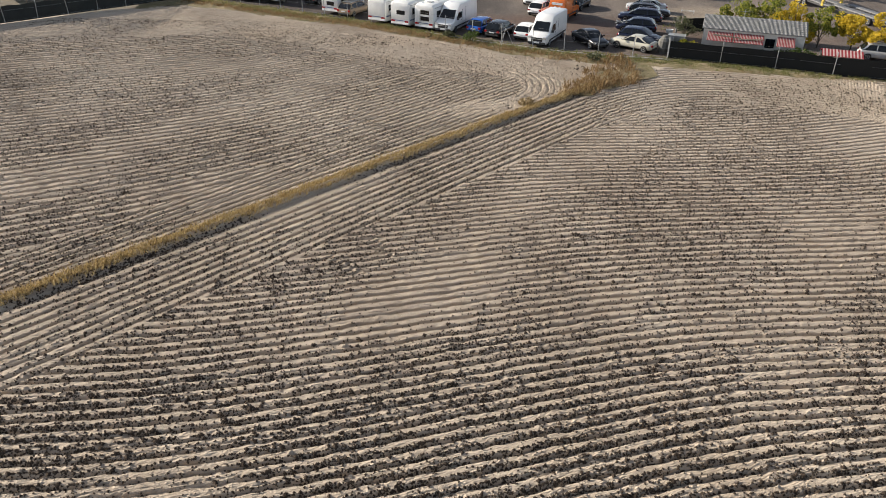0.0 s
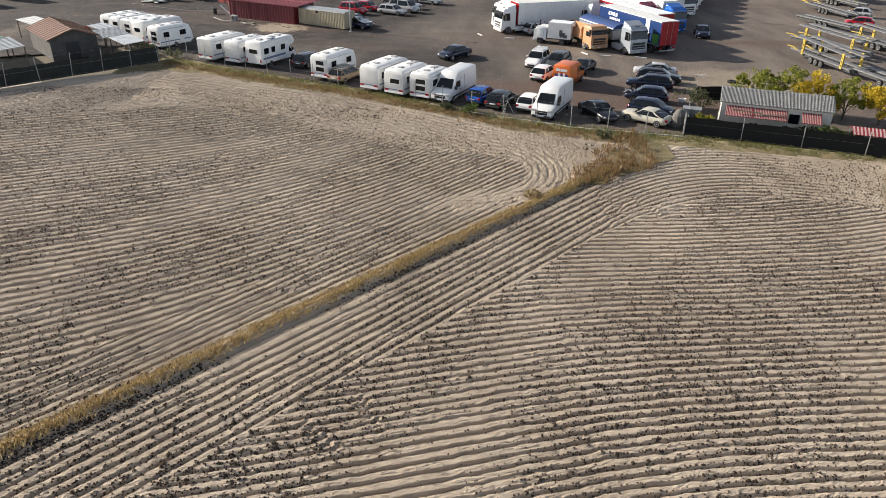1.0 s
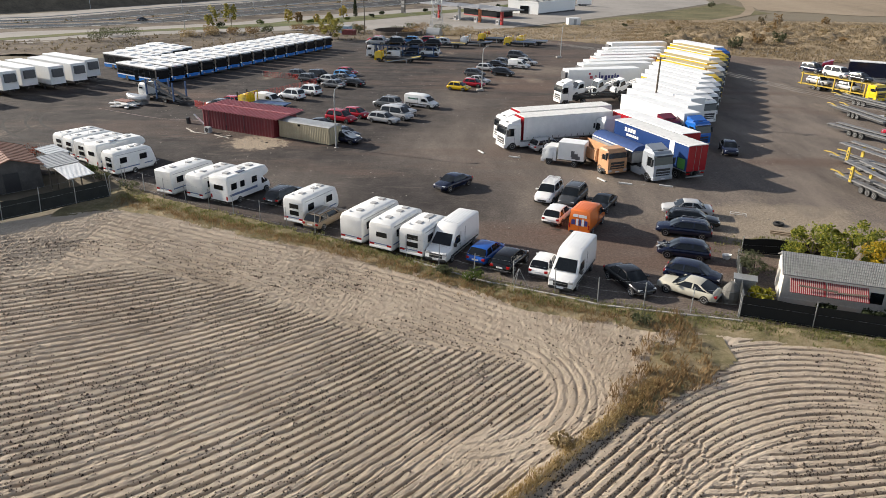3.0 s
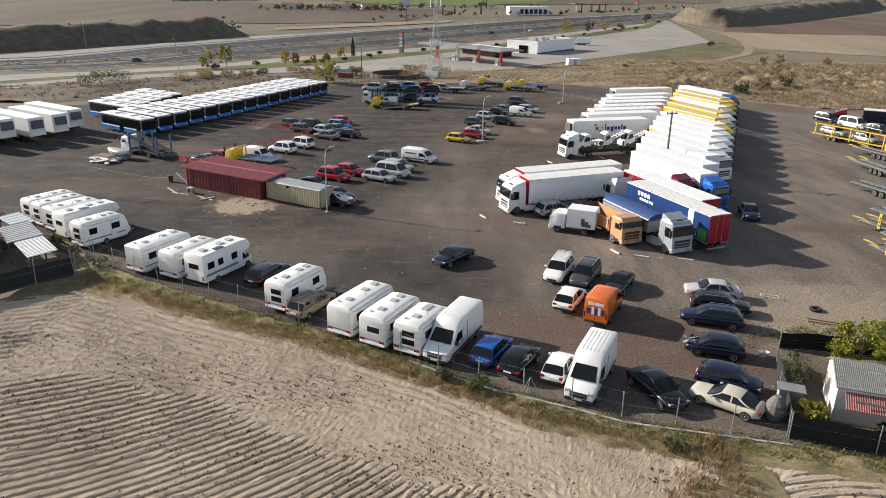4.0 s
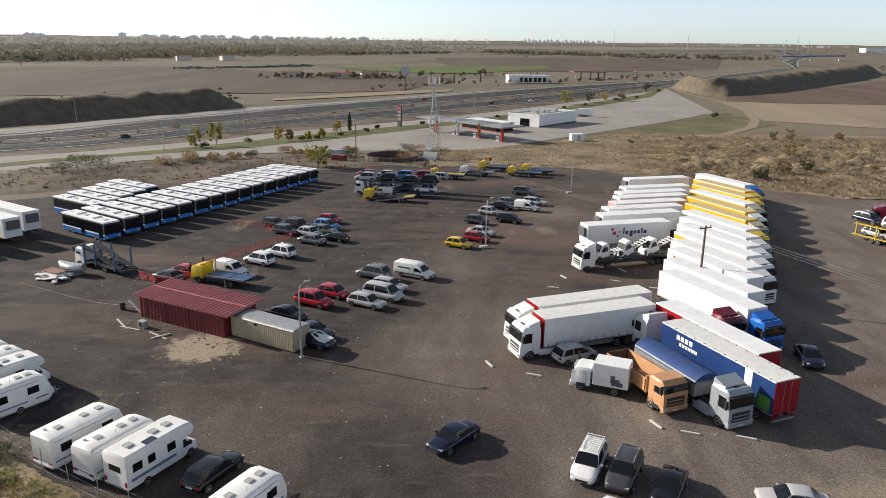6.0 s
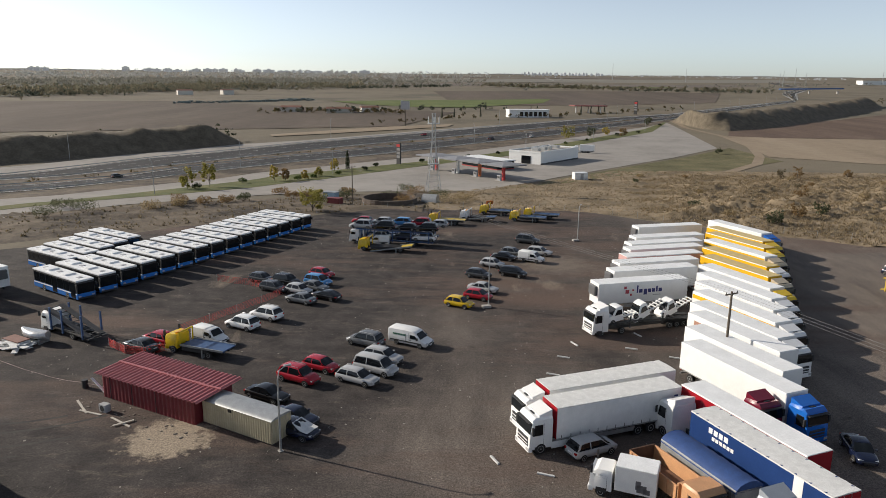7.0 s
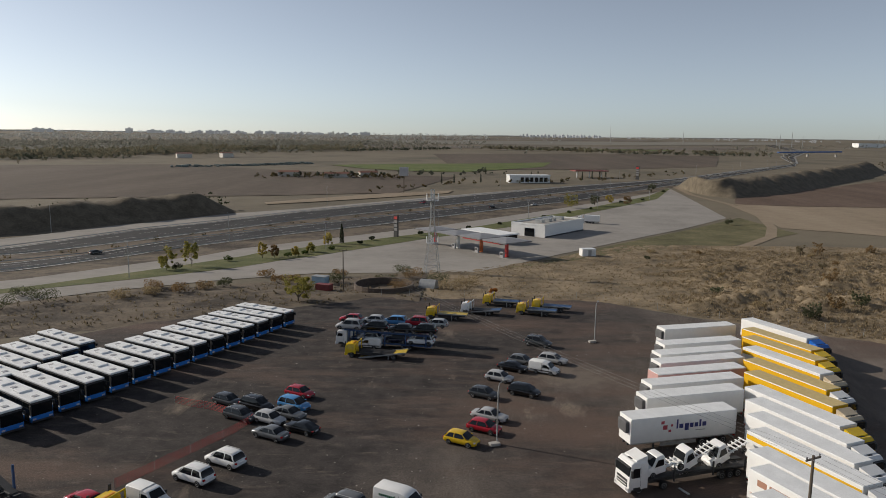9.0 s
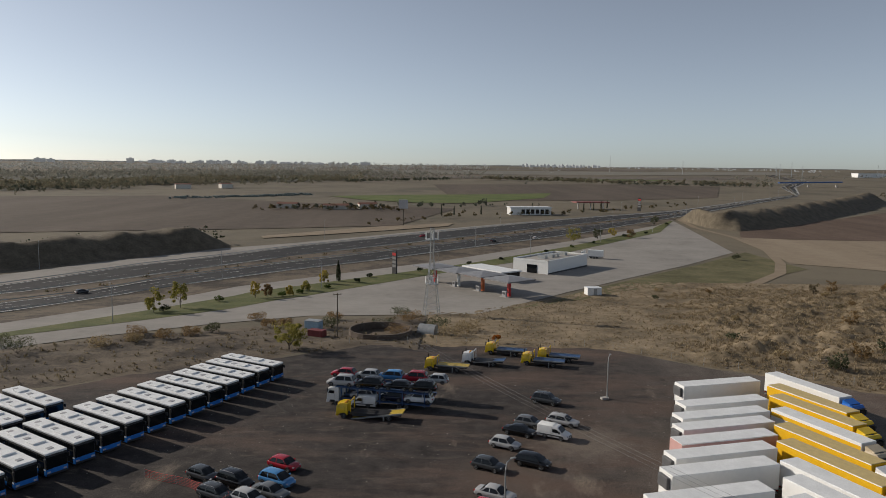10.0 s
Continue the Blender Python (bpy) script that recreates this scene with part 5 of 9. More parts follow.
for i in range(15):
    f = i / 14
    px, py = -50.9 + 20.5 * f, 65.3 + 49 * f
    deg = -34 + 7 * f
    d = Vector((math.cos(radians(deg)), math.sin(radians(deg))))
    n = Vector((-d.y, d.x))
    c = Vector((px, py)) - d * 6 - n * 1.27
    bus(c.x, c.y, deg)
for i in range(5):
    px, py = -70.2 + 2.4 * i / 4, 81.8 + 15.1 * i / 4
    d = Vector((math.cos(radians(-32)), math.sin(radians(-32))))
    n = Vector((-d.y, d.x))
    c = Vector((px, py)) + d * 6 + n * 1.27
    bus(c.x, c.y, -32)
for px, py in ((-77.5, 41.5), (-74.2, 47.4), (-70.6, 53.3), (-69.7, 57.2), (-66.0, 59.0), (-64.1, 62.5), (-63.9, 67.0)):
    d = Vector((math.cos(radians(-32)), math.sin(radians(-32))))
    n = Vector((-d.y, d.x))
    c = Vector((px, py)) - d * 6.7 - n * 1.27
    semi_trailer("white refrigerated semi-trailer standing uncoupled", c.x, c.y, -32, reefer=True)

# ---- cars in the middle ----
for kind, col, label, x, y, hd in (
    ("hatch", "dark_grey", "dark grey hatchback, parked", -30.1, 74.6, -27), ("estate", "dark_grey", "dark grey estate car, parked", -27.0, 69.9, -27), ("suv", "black", "tall black off-road car", -25.9, 73.0, -27),
    ("mpv", "light_blue", "bright blue people carrier, parked", -21.3, 73.6, -27), ("hatch", "red", "dark red hatchback, parked", -21.5, 77.9, -27), ("hatch", "silver", "silver hatchback, parked in rows", -23.2, 68.9, -27),
    ("sedan", "grey", "grey saloon car, parked", -21.3, 70.6, -27), ("coupe", "black", "low black coupe, parked", -18.8, 66.4, 153), ("sedan", "grey", "grey saloon car, parked", -22.0, 64.6, 153),
    ("suv", "pure_white", "white off-road car by netting", -25.0, 57.7, 153), ("suv", "pure_white", "white off-road car by netting", -27.0, 54.0, 153), ("hatch", "red", "red and white small car", -35.2, 48.6, 153),
    ("sedan", "dark_grey", "dark saloon car behind orange netting", -36.2, 46.2, 153), ("suv", "grey", "grey crossover car, parked", -11.1, 48.9, 153), ("estate", "silver", "silver estate car, parked", -8.6, 44.2, -27),
    ("minibus", "silver", "silver minibus with dark windows", -9.0, 41.0, -27), ("estate", "silver", "silver estate car, parked", -10.6, 38.4, -27), ("suv", "red", "red crossover car with black roof", -16.6, 38.4, -27),
    ("hatch", "red", "glossy red hatchback, parked", -14.9, 41.4, -27), ("sedan", "black", "old black saloon car", -18.7, 34.1, -27), ("sedan", "navy", "old navy saloon car", -15.0, 29.5, -27),
    ("hatch", "yellow", "bright yellow crossover hatchback", -0.1, 63.9, -27), ("hatch", "red", "glossy red hatchback, parked", 2.6, 67.5, -27), ("sedan", "silver", "silver saloon car parked nose-in", 3.4, 71.1, -27),
    ("hatch", "dark_grey", "dark grey hatchback, parked", 3.0, 78.8, -27), ("mpv", "black", "black people carrier, parked", 8.5, 79.9, -27), ("hatch", "silver", "silver hatchback, parked in rows", 5.5, 85.6, -27),
    ("sedan", "black", "black saloon car parked in a row", 7.8, 90.3, -27), ("hatch", "grey", "grey hatchback parked in a row", 9.4, 93.6, -27), ("estate", "silver", "silver estate car, parked", 14.3, 94.4, -27), ("suv", "dark_grey", "tall dark grey off-road car", 13.1, 103.7, -27)):
    car(kind, col, label, x, y, hd)
deliv = panel_van("white medium van with dark green lettering bars", -5.8, 49.4, -27, 5.2, 1.95, 1.97, ribs=False)
for k in range(8):
    part("painted_mark", boxed(-1.9 + .22 * k, -1.74 + .22 * k, -.985, -.95, 1.28, 1.46), plain("lettering_green", (0.02, 0.12, 0.06), .5), deliv, "dark green lettering bar")
panel_van("small white delivery van, parked", -29.3, 49.1, -27, 4.4, 1.8, 1.85, ribs=False)
panel_van("small white delivery van, parked", 12.4, 89.4, -27, 4.4, 1.8, 1.85, ribs=False)

# ---- special lorries ----
ORANGE = plain("faded_orange", (0.56, 0.3, 0.15), 0.5, grime=0.25)
TARP = plain("blue_tarpaulin", (0.02, 0.06, 0.2), 0.8, grime=0.35, scale=2)
DECK_BLUE = plain("deck_blue", (0.035, 0.085, 0.2), 0.5, grime=0.3)
RUST = plain("rusty_steel", (0.16, 0.085, 0.05), 0.85, grime=0.5, scale=3)
YELLOW = plain("machine_yellow", (0.52, 0.37, 0.05), 0.45, grime=0.25)
WARN = plain("warning_red", (0.5, 0.03, 0.03), 0.6)


def lorry_base(name, label, category, x, y, heading, mat, L, high=False, H=2.9, group="parked trucks"):
    root = thing(name, label, category, at(x, y, heading), group)
    h = L / 2
    cab_shell(root, mat, h - (1.9 if H > 2.5 else 1.65), h, 1.24 if H > 2.5 else 1.02, H=H, high=high)
    part("chassis", box(boxed(-h, h - 0.4, 0.35, 0.5, 0.6, 0.95), -h, h - 0.4, -0.5, -0.35, 0.6, 0.95), CHASSIS, root)
    return root


def dumper(x, y, heading):
    root = lorry_base("tipper_truck", "orange tipper truck with an open empty body", "truck", x, y, heading, ORANGE, 7.6)
    axle_set(root, (2.3, -1.4, -2.75), 1.24, 0.52)
    bm = bmesh.new()
    for s in (1, -1):
        box(bm, -3.9, 1.5, s * 1.12, s * 1.22, 1.2, 2.35)
    box(bm, -3.9, 1.5, -1.12, 1.12, 1.1, 1.2)
    box(bm, 1.42, 1.55, -1.22, 1.22, 1.1, 2.6)
    part("tipper_body", bm, ORANGE, root, "orange steel tipper body, rusty inside")
    part("body_floor", boxed(-3.85, 1.4, -1.1, 1.1, 1.2, 1.24), RUST, root)
    part("body_canopy", boxed(1.5, 2.4, -1.1, 1.1, 2.55, 2.64, r=0.02), ORANGE, root)
    part("tailgate", boxed(-4.02, -3.92, -1.2, 1.2, 1.25, 2.4, r=0.02), RUST, root)
    for s in (1, -1):
        for k in range(6):
            q = -3.7 + k * 1.0
            part("side_rib", boxed(q, q + 0.12, s * 1.21, s * 1.29, 1.2, 2.32), ORANGE, root)
    return root


def tarp_tipper(x, y, heading):
    root = thing("tipper_trailer", "tipper semi-trailer under a hooped blue tarpaulin", "truck trailer", at(x, y, heading), "parked trailers")
    h, w = 4.0, 1.25
    part("tub", boxed(-h, h, -w, w, 1.2, 2.6, r=0.08), STEEL, root)
    rings = []
    for i in range(15):
        q = -h + 2 * h * i / 14
        k = 0.09 if i % 2 else 0
        rings.append([(q, (w + 0.03) * math.cos(a), 2.35 + (0.75 - k) * math.sin(a)) for a in [math.pi * j / 8 for j in range(9)]])
    part("tarpaulin", loft(bmesh.new(), rings), TARP, root, "blue tarpaulin stretched over hoops", smooth=60)
    part("chassis", box(boxed(-h, h + 0.8, 0.35, 0.5, 0.8, 1.2), -h, h + 0.8, -0.5, -0.35, 0.8, 1.2), CHASSIS, root)
    axle_set(root, (-h + 0.9, -h + 2.2, -h + 3.5), 1.22)
    for s in (1, -1):
        part("landing_leg", boxed(h - 1.6, h - 1.45, s * 0.7, s * 0.85, 0, 0.9), CHASSIS, root)
    return root


def box_truck(x, y, heading):
    root = lorry_base("box_truck", "small white box truck with a printed picture on its side", "truck", x, y, heading, WHITE, 4.8, H=2.15)
    part("box_body", boxed(-2.4, 0.55, -1.05, 1.05, 0.8, 2.75, r=0.03), WHITE, root)
    part("roof", boxed(-2.38, 0.53, -1.03, 1.03, 2.74, 2.78), ROOFW, root)
    for s in (1, -1):
        part("rear_door", boxed(-2.44, -2.39, 0.01 if s > 0 else -1.02, 1.02 if s > 0 else -0.01, 0.85, 2.68, r=0.01), OFFWHITE, root)
        for i, (q, z, u, v) in enumerate(((-1.4, 1.3, 0.35, 0.3), (-1.15, 1.55, 0.2, 0.35), (-1.75, 1.15, 0.25, 0.2))):
            part("printed_shape", boxed(q - u, q + u, s * 1.045, s * 1.058, z - v, z + v, r=0.004), plain("print_grey", (0.12, 0.12, 0.13), 0.5), root, "dark printed shape")
    axle_set(root, (1.55, -1.35), 1.02, 0.38)
    return root


def recovery_truck(x, y, heading, cab=None, bed=None, ramp=0.0, label="yellow recovery truck with a flat blue deck", L=7.6):
    root = lorry_base("recovery_truck", label, "tow truck", x, y, heading, cab or P("tow_yellow"), L, H=2.2, group="recovery trucks")
    h = L / 2
    m = Matrix.Translation((-h + 0.3, 0, 1.0)) @ Matrix.Rotation(-radians(ramp), 4, "Y")
    part("deck", boxed(-0.6, L - 2.5, -1.15, 1.15, 0, 0.14, r=0.03, m=m), bed or DECK_BLUE, root)
    for s in (1, -1):
        part("deck_rail", boxed(-0.6, L - 2.5, s * 1.12, s * 1.22, 0.02, 0.24, m=m), STEEL, root)
        part("outrigger", boxed(-h + 2.4, -h + 2.55, s * 0.8, s * 1.2, 0.0, 0.9), STEEL, root)
    part("headboard", box(box(boxed(h - 2.2, h - 2.1, -1.1, -0.95, 1.0, 2.6), h - 2.2, h - 2.1, 0.95, 1.1, 1.0, 2.6), h - 2.2, h - 2.1, -1.1, 1.1, 2.5, 2.65), cab or P("tow_yellow"), root)
    part("light_bar", boxed(h - 1.4, h - 1.15, -0.7, 0.7, 2.18, 2.32, r=0.04), plain("amber_lens", (0.7, 0.3, 0.02), 0.2), root)
    part("tool_box", boxed(-h + 1.8, h - 2.4, -1.1, 1.1, 0.5, 0.95, r=0.03), DARK, root)
    axle_set(root, (h - 1.1, -h + 1.7), 1.12, 0.42)
    return root


def deck_frame(root, x0, x1, z0, z1, w=1.2, mat=STEEL, th=0.12, step=0.55):
    """An open loading deck: two runways on cross-beams, rising from z0 to z1."""
    for s in (1, -1):
        part("deck_runway", loft(bmesh.new(), [[(q, s * 0.5, z), (q, s * 1.2, z), (q, s * 1.2, z + th), (q, s * 0.5, z + th)] for q, z in ((x0, z0), (x1, z1))]), mat, root)
    n = max(2, int(abs(x1 - x0) / step / 1.6))
    for i in range(n + 1):
        f = i / n
        q, z = x0 + (x1 - x0) * f, z0 + (z1 - z0) * f
        part("cross_beam", boxed(q - 0.05, q + 0.05, -w, w, z - 0.06, z + 0.02), mat, root)


DECK_GREY = plain("worn_deck_grey", (0.22, 0.22, 0.22), 0.6, 0.2, grime=0.45, scale=2)


def car_transporter(label, x, y, heading, L=9.5, mat=None, posts=True, raised=True, arms=True, base=None):
    """An empty car-transporter trailer: low deck, sloping upper deck, ladder posts."""
    mat, base = mat or YELLOW, base or DECK_GREY
    root = thing("car_transporter_trailer", label, "car transporter", at(x, y, heading), "empty car transporters")
    h = L / 2
    part("frame", box(boxed(-h, h, 0.8, 1.0, 0.55, 0.8), -h, h, -1.0, -0.8, 0.55, 0.8), CHASSIS, root)
    deck_frame(root, -h, h, 0.82, 0.9, mat=base)
    if raised:
        deck_frame(root, -h + 0.3, h - 1.0, 2.1, 2.5, mat=base)
    if posts:
        for q in (-h + 1.2, h - 2.6):
            for s in (1, -1):
                part("ladder_post", boxed(q, q + 0.35, s * 1.08, s * 1.26, 0.7, 2.35, r=0.02), mat, root, "yellow perforated lifting post")
                for k in range(3):
                    part("post_hole", boxed(q + 0.1, q + 0.25, s * 1.255, s * 1.268, 0.95 + k * 0.4, 1.15 + k * 0.4), DARK, root)
    if arms:
        for s in (1, -1):
            part("ramp_arm", loft(bmesh.new(), [[(q, s * 0.9, z), (q, s * 1.15, z), (q, s * 1.15, z + 0.07), (q, s * 0.9, z + 0.07)] for q, z in ((h - 1.4, 0.92), (h - 0.2, 1.15), (h + 0.9, 1.1))]), mat, root, "yellow loading ramp arm")
    axle_set(root, (-0.6, 0.35, 1.3), 1.2, 0.4)
    return root


def loaded_carrier(x, y, heading, cab, label, deck=None):
    """A car-carrier lorry with two decks; the cars on it are things of their own."""
    root = lorry_base("car_carrier", label, "car transporter", x, y, heading, cab, 16.0, H=2.8)
    deck_frame(root, -8, 5.8, 0.75, 0.95, mat=deck or DECK_BLUE)
    deck_frame(root, -7.8, 6.6, 2.5, 2.75, mat=deck or DECK_BLUE)
    for q in (-7.4, -4, -0.5, 3, 5.6):
        for s in (1, -1):
            part("deck_post", boxed(q, q + 0.18, s * 1.1, s * 1.25, 0.6, 2.9), deck or DECK_BLUE, root)
    axle_set(root, (6.6, 2.6, -3.4, -4.5), 1.2, 0.42)
    return root


dumper(15.6, 18.2, -66)
tarp_tipper(18.4, 19.6, -67)
tractor(plain("silver_blue_cab", (0.36, 0.39, 0.43), 0.35, 0.3), "silver-grey lorry tractor unit with bull bar", 20.3, 15.2, -67)
box_truck(12.0, 19.0, 158)
car("mpv", "silver", "silver people carrier beside the trucks", 10.7, 24.9, 27)

# the carrier with van chassis
cc = thing("van_carrier", "white lorry carrying new white chassis-cab vans", "car transporter", at(22.6, 56.2, -160), "parked trucks")
cab_shell(cc, WHITE, 5.4, 7.5, high=True)
deck_frame(cc, -7.5, 0.5, 0.9, 1.5, mat=CHASSIS)
deck_frame(cc, 0.5, 5.2, 1.5, 1.2, mat=CHASSIS)
part("frame", boxed(-7.5, 6.8, -0.5, 0.5, 0.55, 0.9), CHASSIS, cc)
axle_set(cc, (6.3, 3.4, -3.6, -4.6, -5.6), 1.2, 0.45)
for q in (-6.5, -2.5, 2.2):
    for s in (1, -1):
        part("deck_post", boxed(q, q + 0.15, s * 1.12, s * 1.24, 0.7, 2.2), CHASSIS, cc)


def chassis_cab(x, y, z, heading, tilt):
    root = thing("chassis_cab_van", "new white chassis-cab van loaded on a carrier", "van", pose(x, y, z) @ pose(0, 0, 0, 0, -tilt, heading), "vans on the carrier")
    root.matrix_basis = Matrix.Translation((x, y, z)) @ Matrix.Rotation(radians(heading), 4, "Z") @ Matrix.Rotation(-radians(tilt), 4, "Y")
    st = [(2.3, 0.8, .9), (2.1, 1.05, .97), (1.5, 1.2, 1), (0.85, 2.05, .92), (0.3, 2.12, .9), (0.0, 2.05, .9)]
    part("cab", loft(bmesh.new(), [[(q, -.95 * k, .35), (q, -.95 * k, z1 - .15), (q, -.85 * k, z1), (q, .85 * k, z1), (q, .95 * k, z1 - .15), (q, .95 * k, .35)] for q, z1, k in st]), WHITE, root, smooth=35)
    part("windscreen", pane((1.48, .82, 1.22), (.88, .76, 1.98), (.88, -.76, 1.98), (1.48, -.82, 1.22), push=.03), GLASS, root)
    for s in (1, -1):
        f = [(1.25, s * .95, 1.15), (.8, s * .9, 1.75), (.2, s * .9, 1.75), (.2, s * .95, 1.15)]
        part("side_window", pane(*(f[::-1] if s > 0 else f), push=.03), GLASS, root)
        part("chassis_rail", boxed(-2.7, 0, s * .38, s * .5, .5, .68), WHITE, root)
        wheel(root, 1.55, s * .97, .34, .2, STEEL)
        wheel(root, -1.75, s * .97, .34, .2, STEEL)
    for k in range(6):
        part("cross_member", boxed(-2.7 + k * .5, -2.6 + k * .5, -.75, .75, .6, .72), WHITE, root)
    return root


c160, s160 = math.cos(radians(-160)), math.sin(radians(-160))
for q, z, tl in ((3.0, 1.4, -8), (-0.9, 1.75, -24), (-4.9, 1.7, -22)):
    chassis_cab(22.6 + c160 * q, 56.2 + s160 * q, z, -160, tl)

# loaded carriers at the back of the parking ground
loaded_carrier(-12.6, 101.5, 170, WHITE, "white lorry car-carrier fully loaded with cars")
loaded_carrier(-12.0, 106.0, 170, WHITE, "white lorry car-carrier fully loaded with cars")


def load(kind, col, label, cx, cy, heading, q, z):
    a = radians(heading)
    ob = car(kind, col, label, cx + math.cos(a) * q, cy + math.sin(a) * q, heading, "cars on the carriers")
    ob.matrix_basis = Matrix.Translation((0, 0, z)) @ ob.matrix_basis


for q, col, kind in ((6.0, "silver", "suv"), (1.6, "black", "suv"), (-2.8, "black", "hatch"), (-6.6, "black", "suv")):
    load(kind, col, "new car on the upper deck of a carrier", -12.6, 101.5, 170, q, 2.72)
for q, col, kind in ((2.5, "silver", "hatch"), (-2.0, "navy", "hatch"), (-6.2, "pure_white", "suv")):
    load(kind, col, "new car on the lower deck of a carrier", -12.6, 101.5, 170, q, 0.92)
for q, col, kind in ((7.0, "red", "hatch"), (3.0, "silver", "hatch"), (-0.8, "light_blue", "mpv"), (-4.6, "red", "suv"), (-8.0, "silver", "hatch")):
    load(kind, col, "new car on the upper deck of a carrier", -12.0, 106.0, 170, q, 2.72)
ob = panel_van("small white van riding on a carrier", -15.0, 101.0, 170, 4.3, 1.8, 1.85, ribs=False)
recovery_truck(-13.4, 96.0, 172, ramp=-9, bed=YELLOW, label="yellow car-carrier lorry with its ramp lowered", L=9.5)
recovery_truck(-29.4, 45.6, 160, label="yellow recovery truck with a blue deck")
for x, y, hd, rp, bed, lb in ((-2.6, 121.2, 168, 0, YELLOW, "yellow recovery truck with a bare deck"), (4.2, 125.6, 165, -7, None, "white and blue recovery truck with a tilted deck"), (8.8, 133.0, 165, 0, None, "yellow recovery truck with a flat blue deck"), (15.2, 125.6, 165, 0, None, "yellow recovery truck with a flat blue deck"), (18.6, 129.0, 165, 0, None, "yellow recovery truck with a flat blue deck")):
    recovery_truck(x, y, hd, P("pure_white") if "white and" in lb else None, bed, rp, lb)

# the blue two-deck transporter and the wrapped boat
tr = lorry_base("old_car_transporter", "old blue and white car transporter with lowered ramps", "car transporter", -46.4, 50.8, 150, OFFWHITE, 9.0, H=2.6)
deck_frame(tr, -4.5, 3.4, 0.7, 2.9, mat=CHASSIS, step=0.45)
deck_frame(tr, -4.9, 2.2, 0.6, 0.9, mat=CHASSIS, step=0.45)
for q in (-3.9, 0.0, 2.3):
    for s in (1, -1):
        part("deck_post", boxed(q, q + 0.2, s * 1.12, s * 1.3, 0.5, 3.3), DECK_BLUE, tr, "blue lifting post")
axle_set(tr, (3.4, -1.6), 1.15, 0.45)
boat = thing("wrapped_boat", "small boat wrapped in silver sheeting on a stand", "boat", at(-49.4, 48.3, 160))
part("hull", loft(bmesh.new(), [[(q, 0.95 * k * math.cos(a), 1.0 + z + 0.5 * math.sin(a)) for a in [math.pi * 2 * j / 10 for j in range(10)]] for q, k, z in ((-1.9, .45, .05), (-1.3, .9, .0), (0, 1.0, -.05), (1.2, .8, 0), (2.0, .25, .1))]), plain("silver_sheet", (0.6, 0.6, 0.6), 0.3, 0.6, 0.3, 3), boat, smooth=60)
part("cradle", box(boxed(-1.2, -1.0, -.7, .7, 0, .6), 0.8, 1.0, -.7, .7, 0, .6), STEEL, boat)
pile = thing("scrap_panels", "stack of old boards and torn white sheeting", "debris", at(-50.6, 46.6, -27), kind="stuff")
bm = bmesh.new()
rr = random.Random(3)
for i in range(26):
    box(bm, -1.1, 1.1, -.5, .5, 0, .06, m=Matrix.Translation((rr.uniform(-1.6, 1.6), rr.uniform(-1.2, 1.2), 0.05 + i * 0.02)) @ Matrix.Rotation(rr.uniform(-1, 1), 4, "Z") @ Matrix.Rotation(rr.uniform(-.15, .15), 4, "X") @ Matrix.Diagonal((rr.uniform(.4, 1.1), rr.uniform(.3, 1), 1, 1)))
part("boards", bm, CANVAS, pile)

stack = thing("panel_stack", "stack of red-brown and white panels", "panels", at(-51.2, 47.3, -27))
for k in range(6):
    part("panel", boxed(-1.5 + .06 * (k % 3), 1.5 + .05 * (k % 2), -.75, .75, .13 * k, .13 * k + .1), plain("panel_brown", (0.24, 0.12, 0.09), .7, grime=.3) if k == 5 else CANVAS, stack)
# transporters along the far side
for i, (x, y, hd, L, grey, up) in enumerate(((44.0, 4.5, 101, 11, True, False), (41.4, 14.8, 100, 11, False, True), (44.4, 22.9, 112, 11, False, True), (51.9, 39.3, 112, 10, True, False), (58.9, 52.4, 98, 12, False, False), (63.8, 61.6, 108, 11, False, False), (52.0, 24.0, 110, 10, False, True))):
    d = Vector((math.cos(radians(hd)), math.sin(radians(hd))))
    car_transporter("low grey car-transporter trailer, empty" if grey else "empty car-transporter trailer with yellow fittings", x - d.x * (L / 2 + .6), y - d.y * (L / 2 + .6), hd, L=L, mat=STEEL if grey else YELLOW, posts=up, raised=up, arms=not grey)
car("hatch", "silver", "silver hatchback parked beside the garden", 38.6, -16.4, -22)
loaded_carrier(66.4, 66.0, -67, P("tow_yellow"), "yellow lorry car-carrier loaded with vans and cars", YELLOW)
for q, col, kind in ((-6.4, "navy", "suv"), (-1.2, "pure_white", "minibus"), (3.4, "black", "hatch")):
    load(kind, col, "new car on the upper deck of a carrier", 66.4, 66.0, -67, q, 2.72)
for q, col, kind in ((1.5, "silver", "hatch"), (-4.5, "silver", "estate")):
    load(kind, col, "new car on the lower deck of a carrier", 66.4, 66.0, -67, q, 0.92)
semi_trailer("dark blue curtain-sided semi-trailer with grey roof", 80.5, 77.0, 154, side=P("navy"), roof=CANVAS, curtain=True)
tractor(P("bordeaux"), "dark red lorry tractor unit", 72.8, 80.6, 154)
car("hatch", "red", "red hatchback beside the transporters", 59.0, 34.8, 150)
car("hatch", "silver", "silver hatchback beside the transporters", 63.0, 43.5, 150)

# ---- shed and site container ----
SHED_WALL = plain("dark_red_sheet", (0.17, 0.018, 0.026), 0.5, grime=0.3)
SHED_ROOF = plain("red_sheet_roof", (0.42, 0.12, 0.125), 0.5, grime=0.3, scale=0.7)
TAN = plain("tan_sheet", (0.42, 0.36, 0.24), 0.55, grime=0.25)


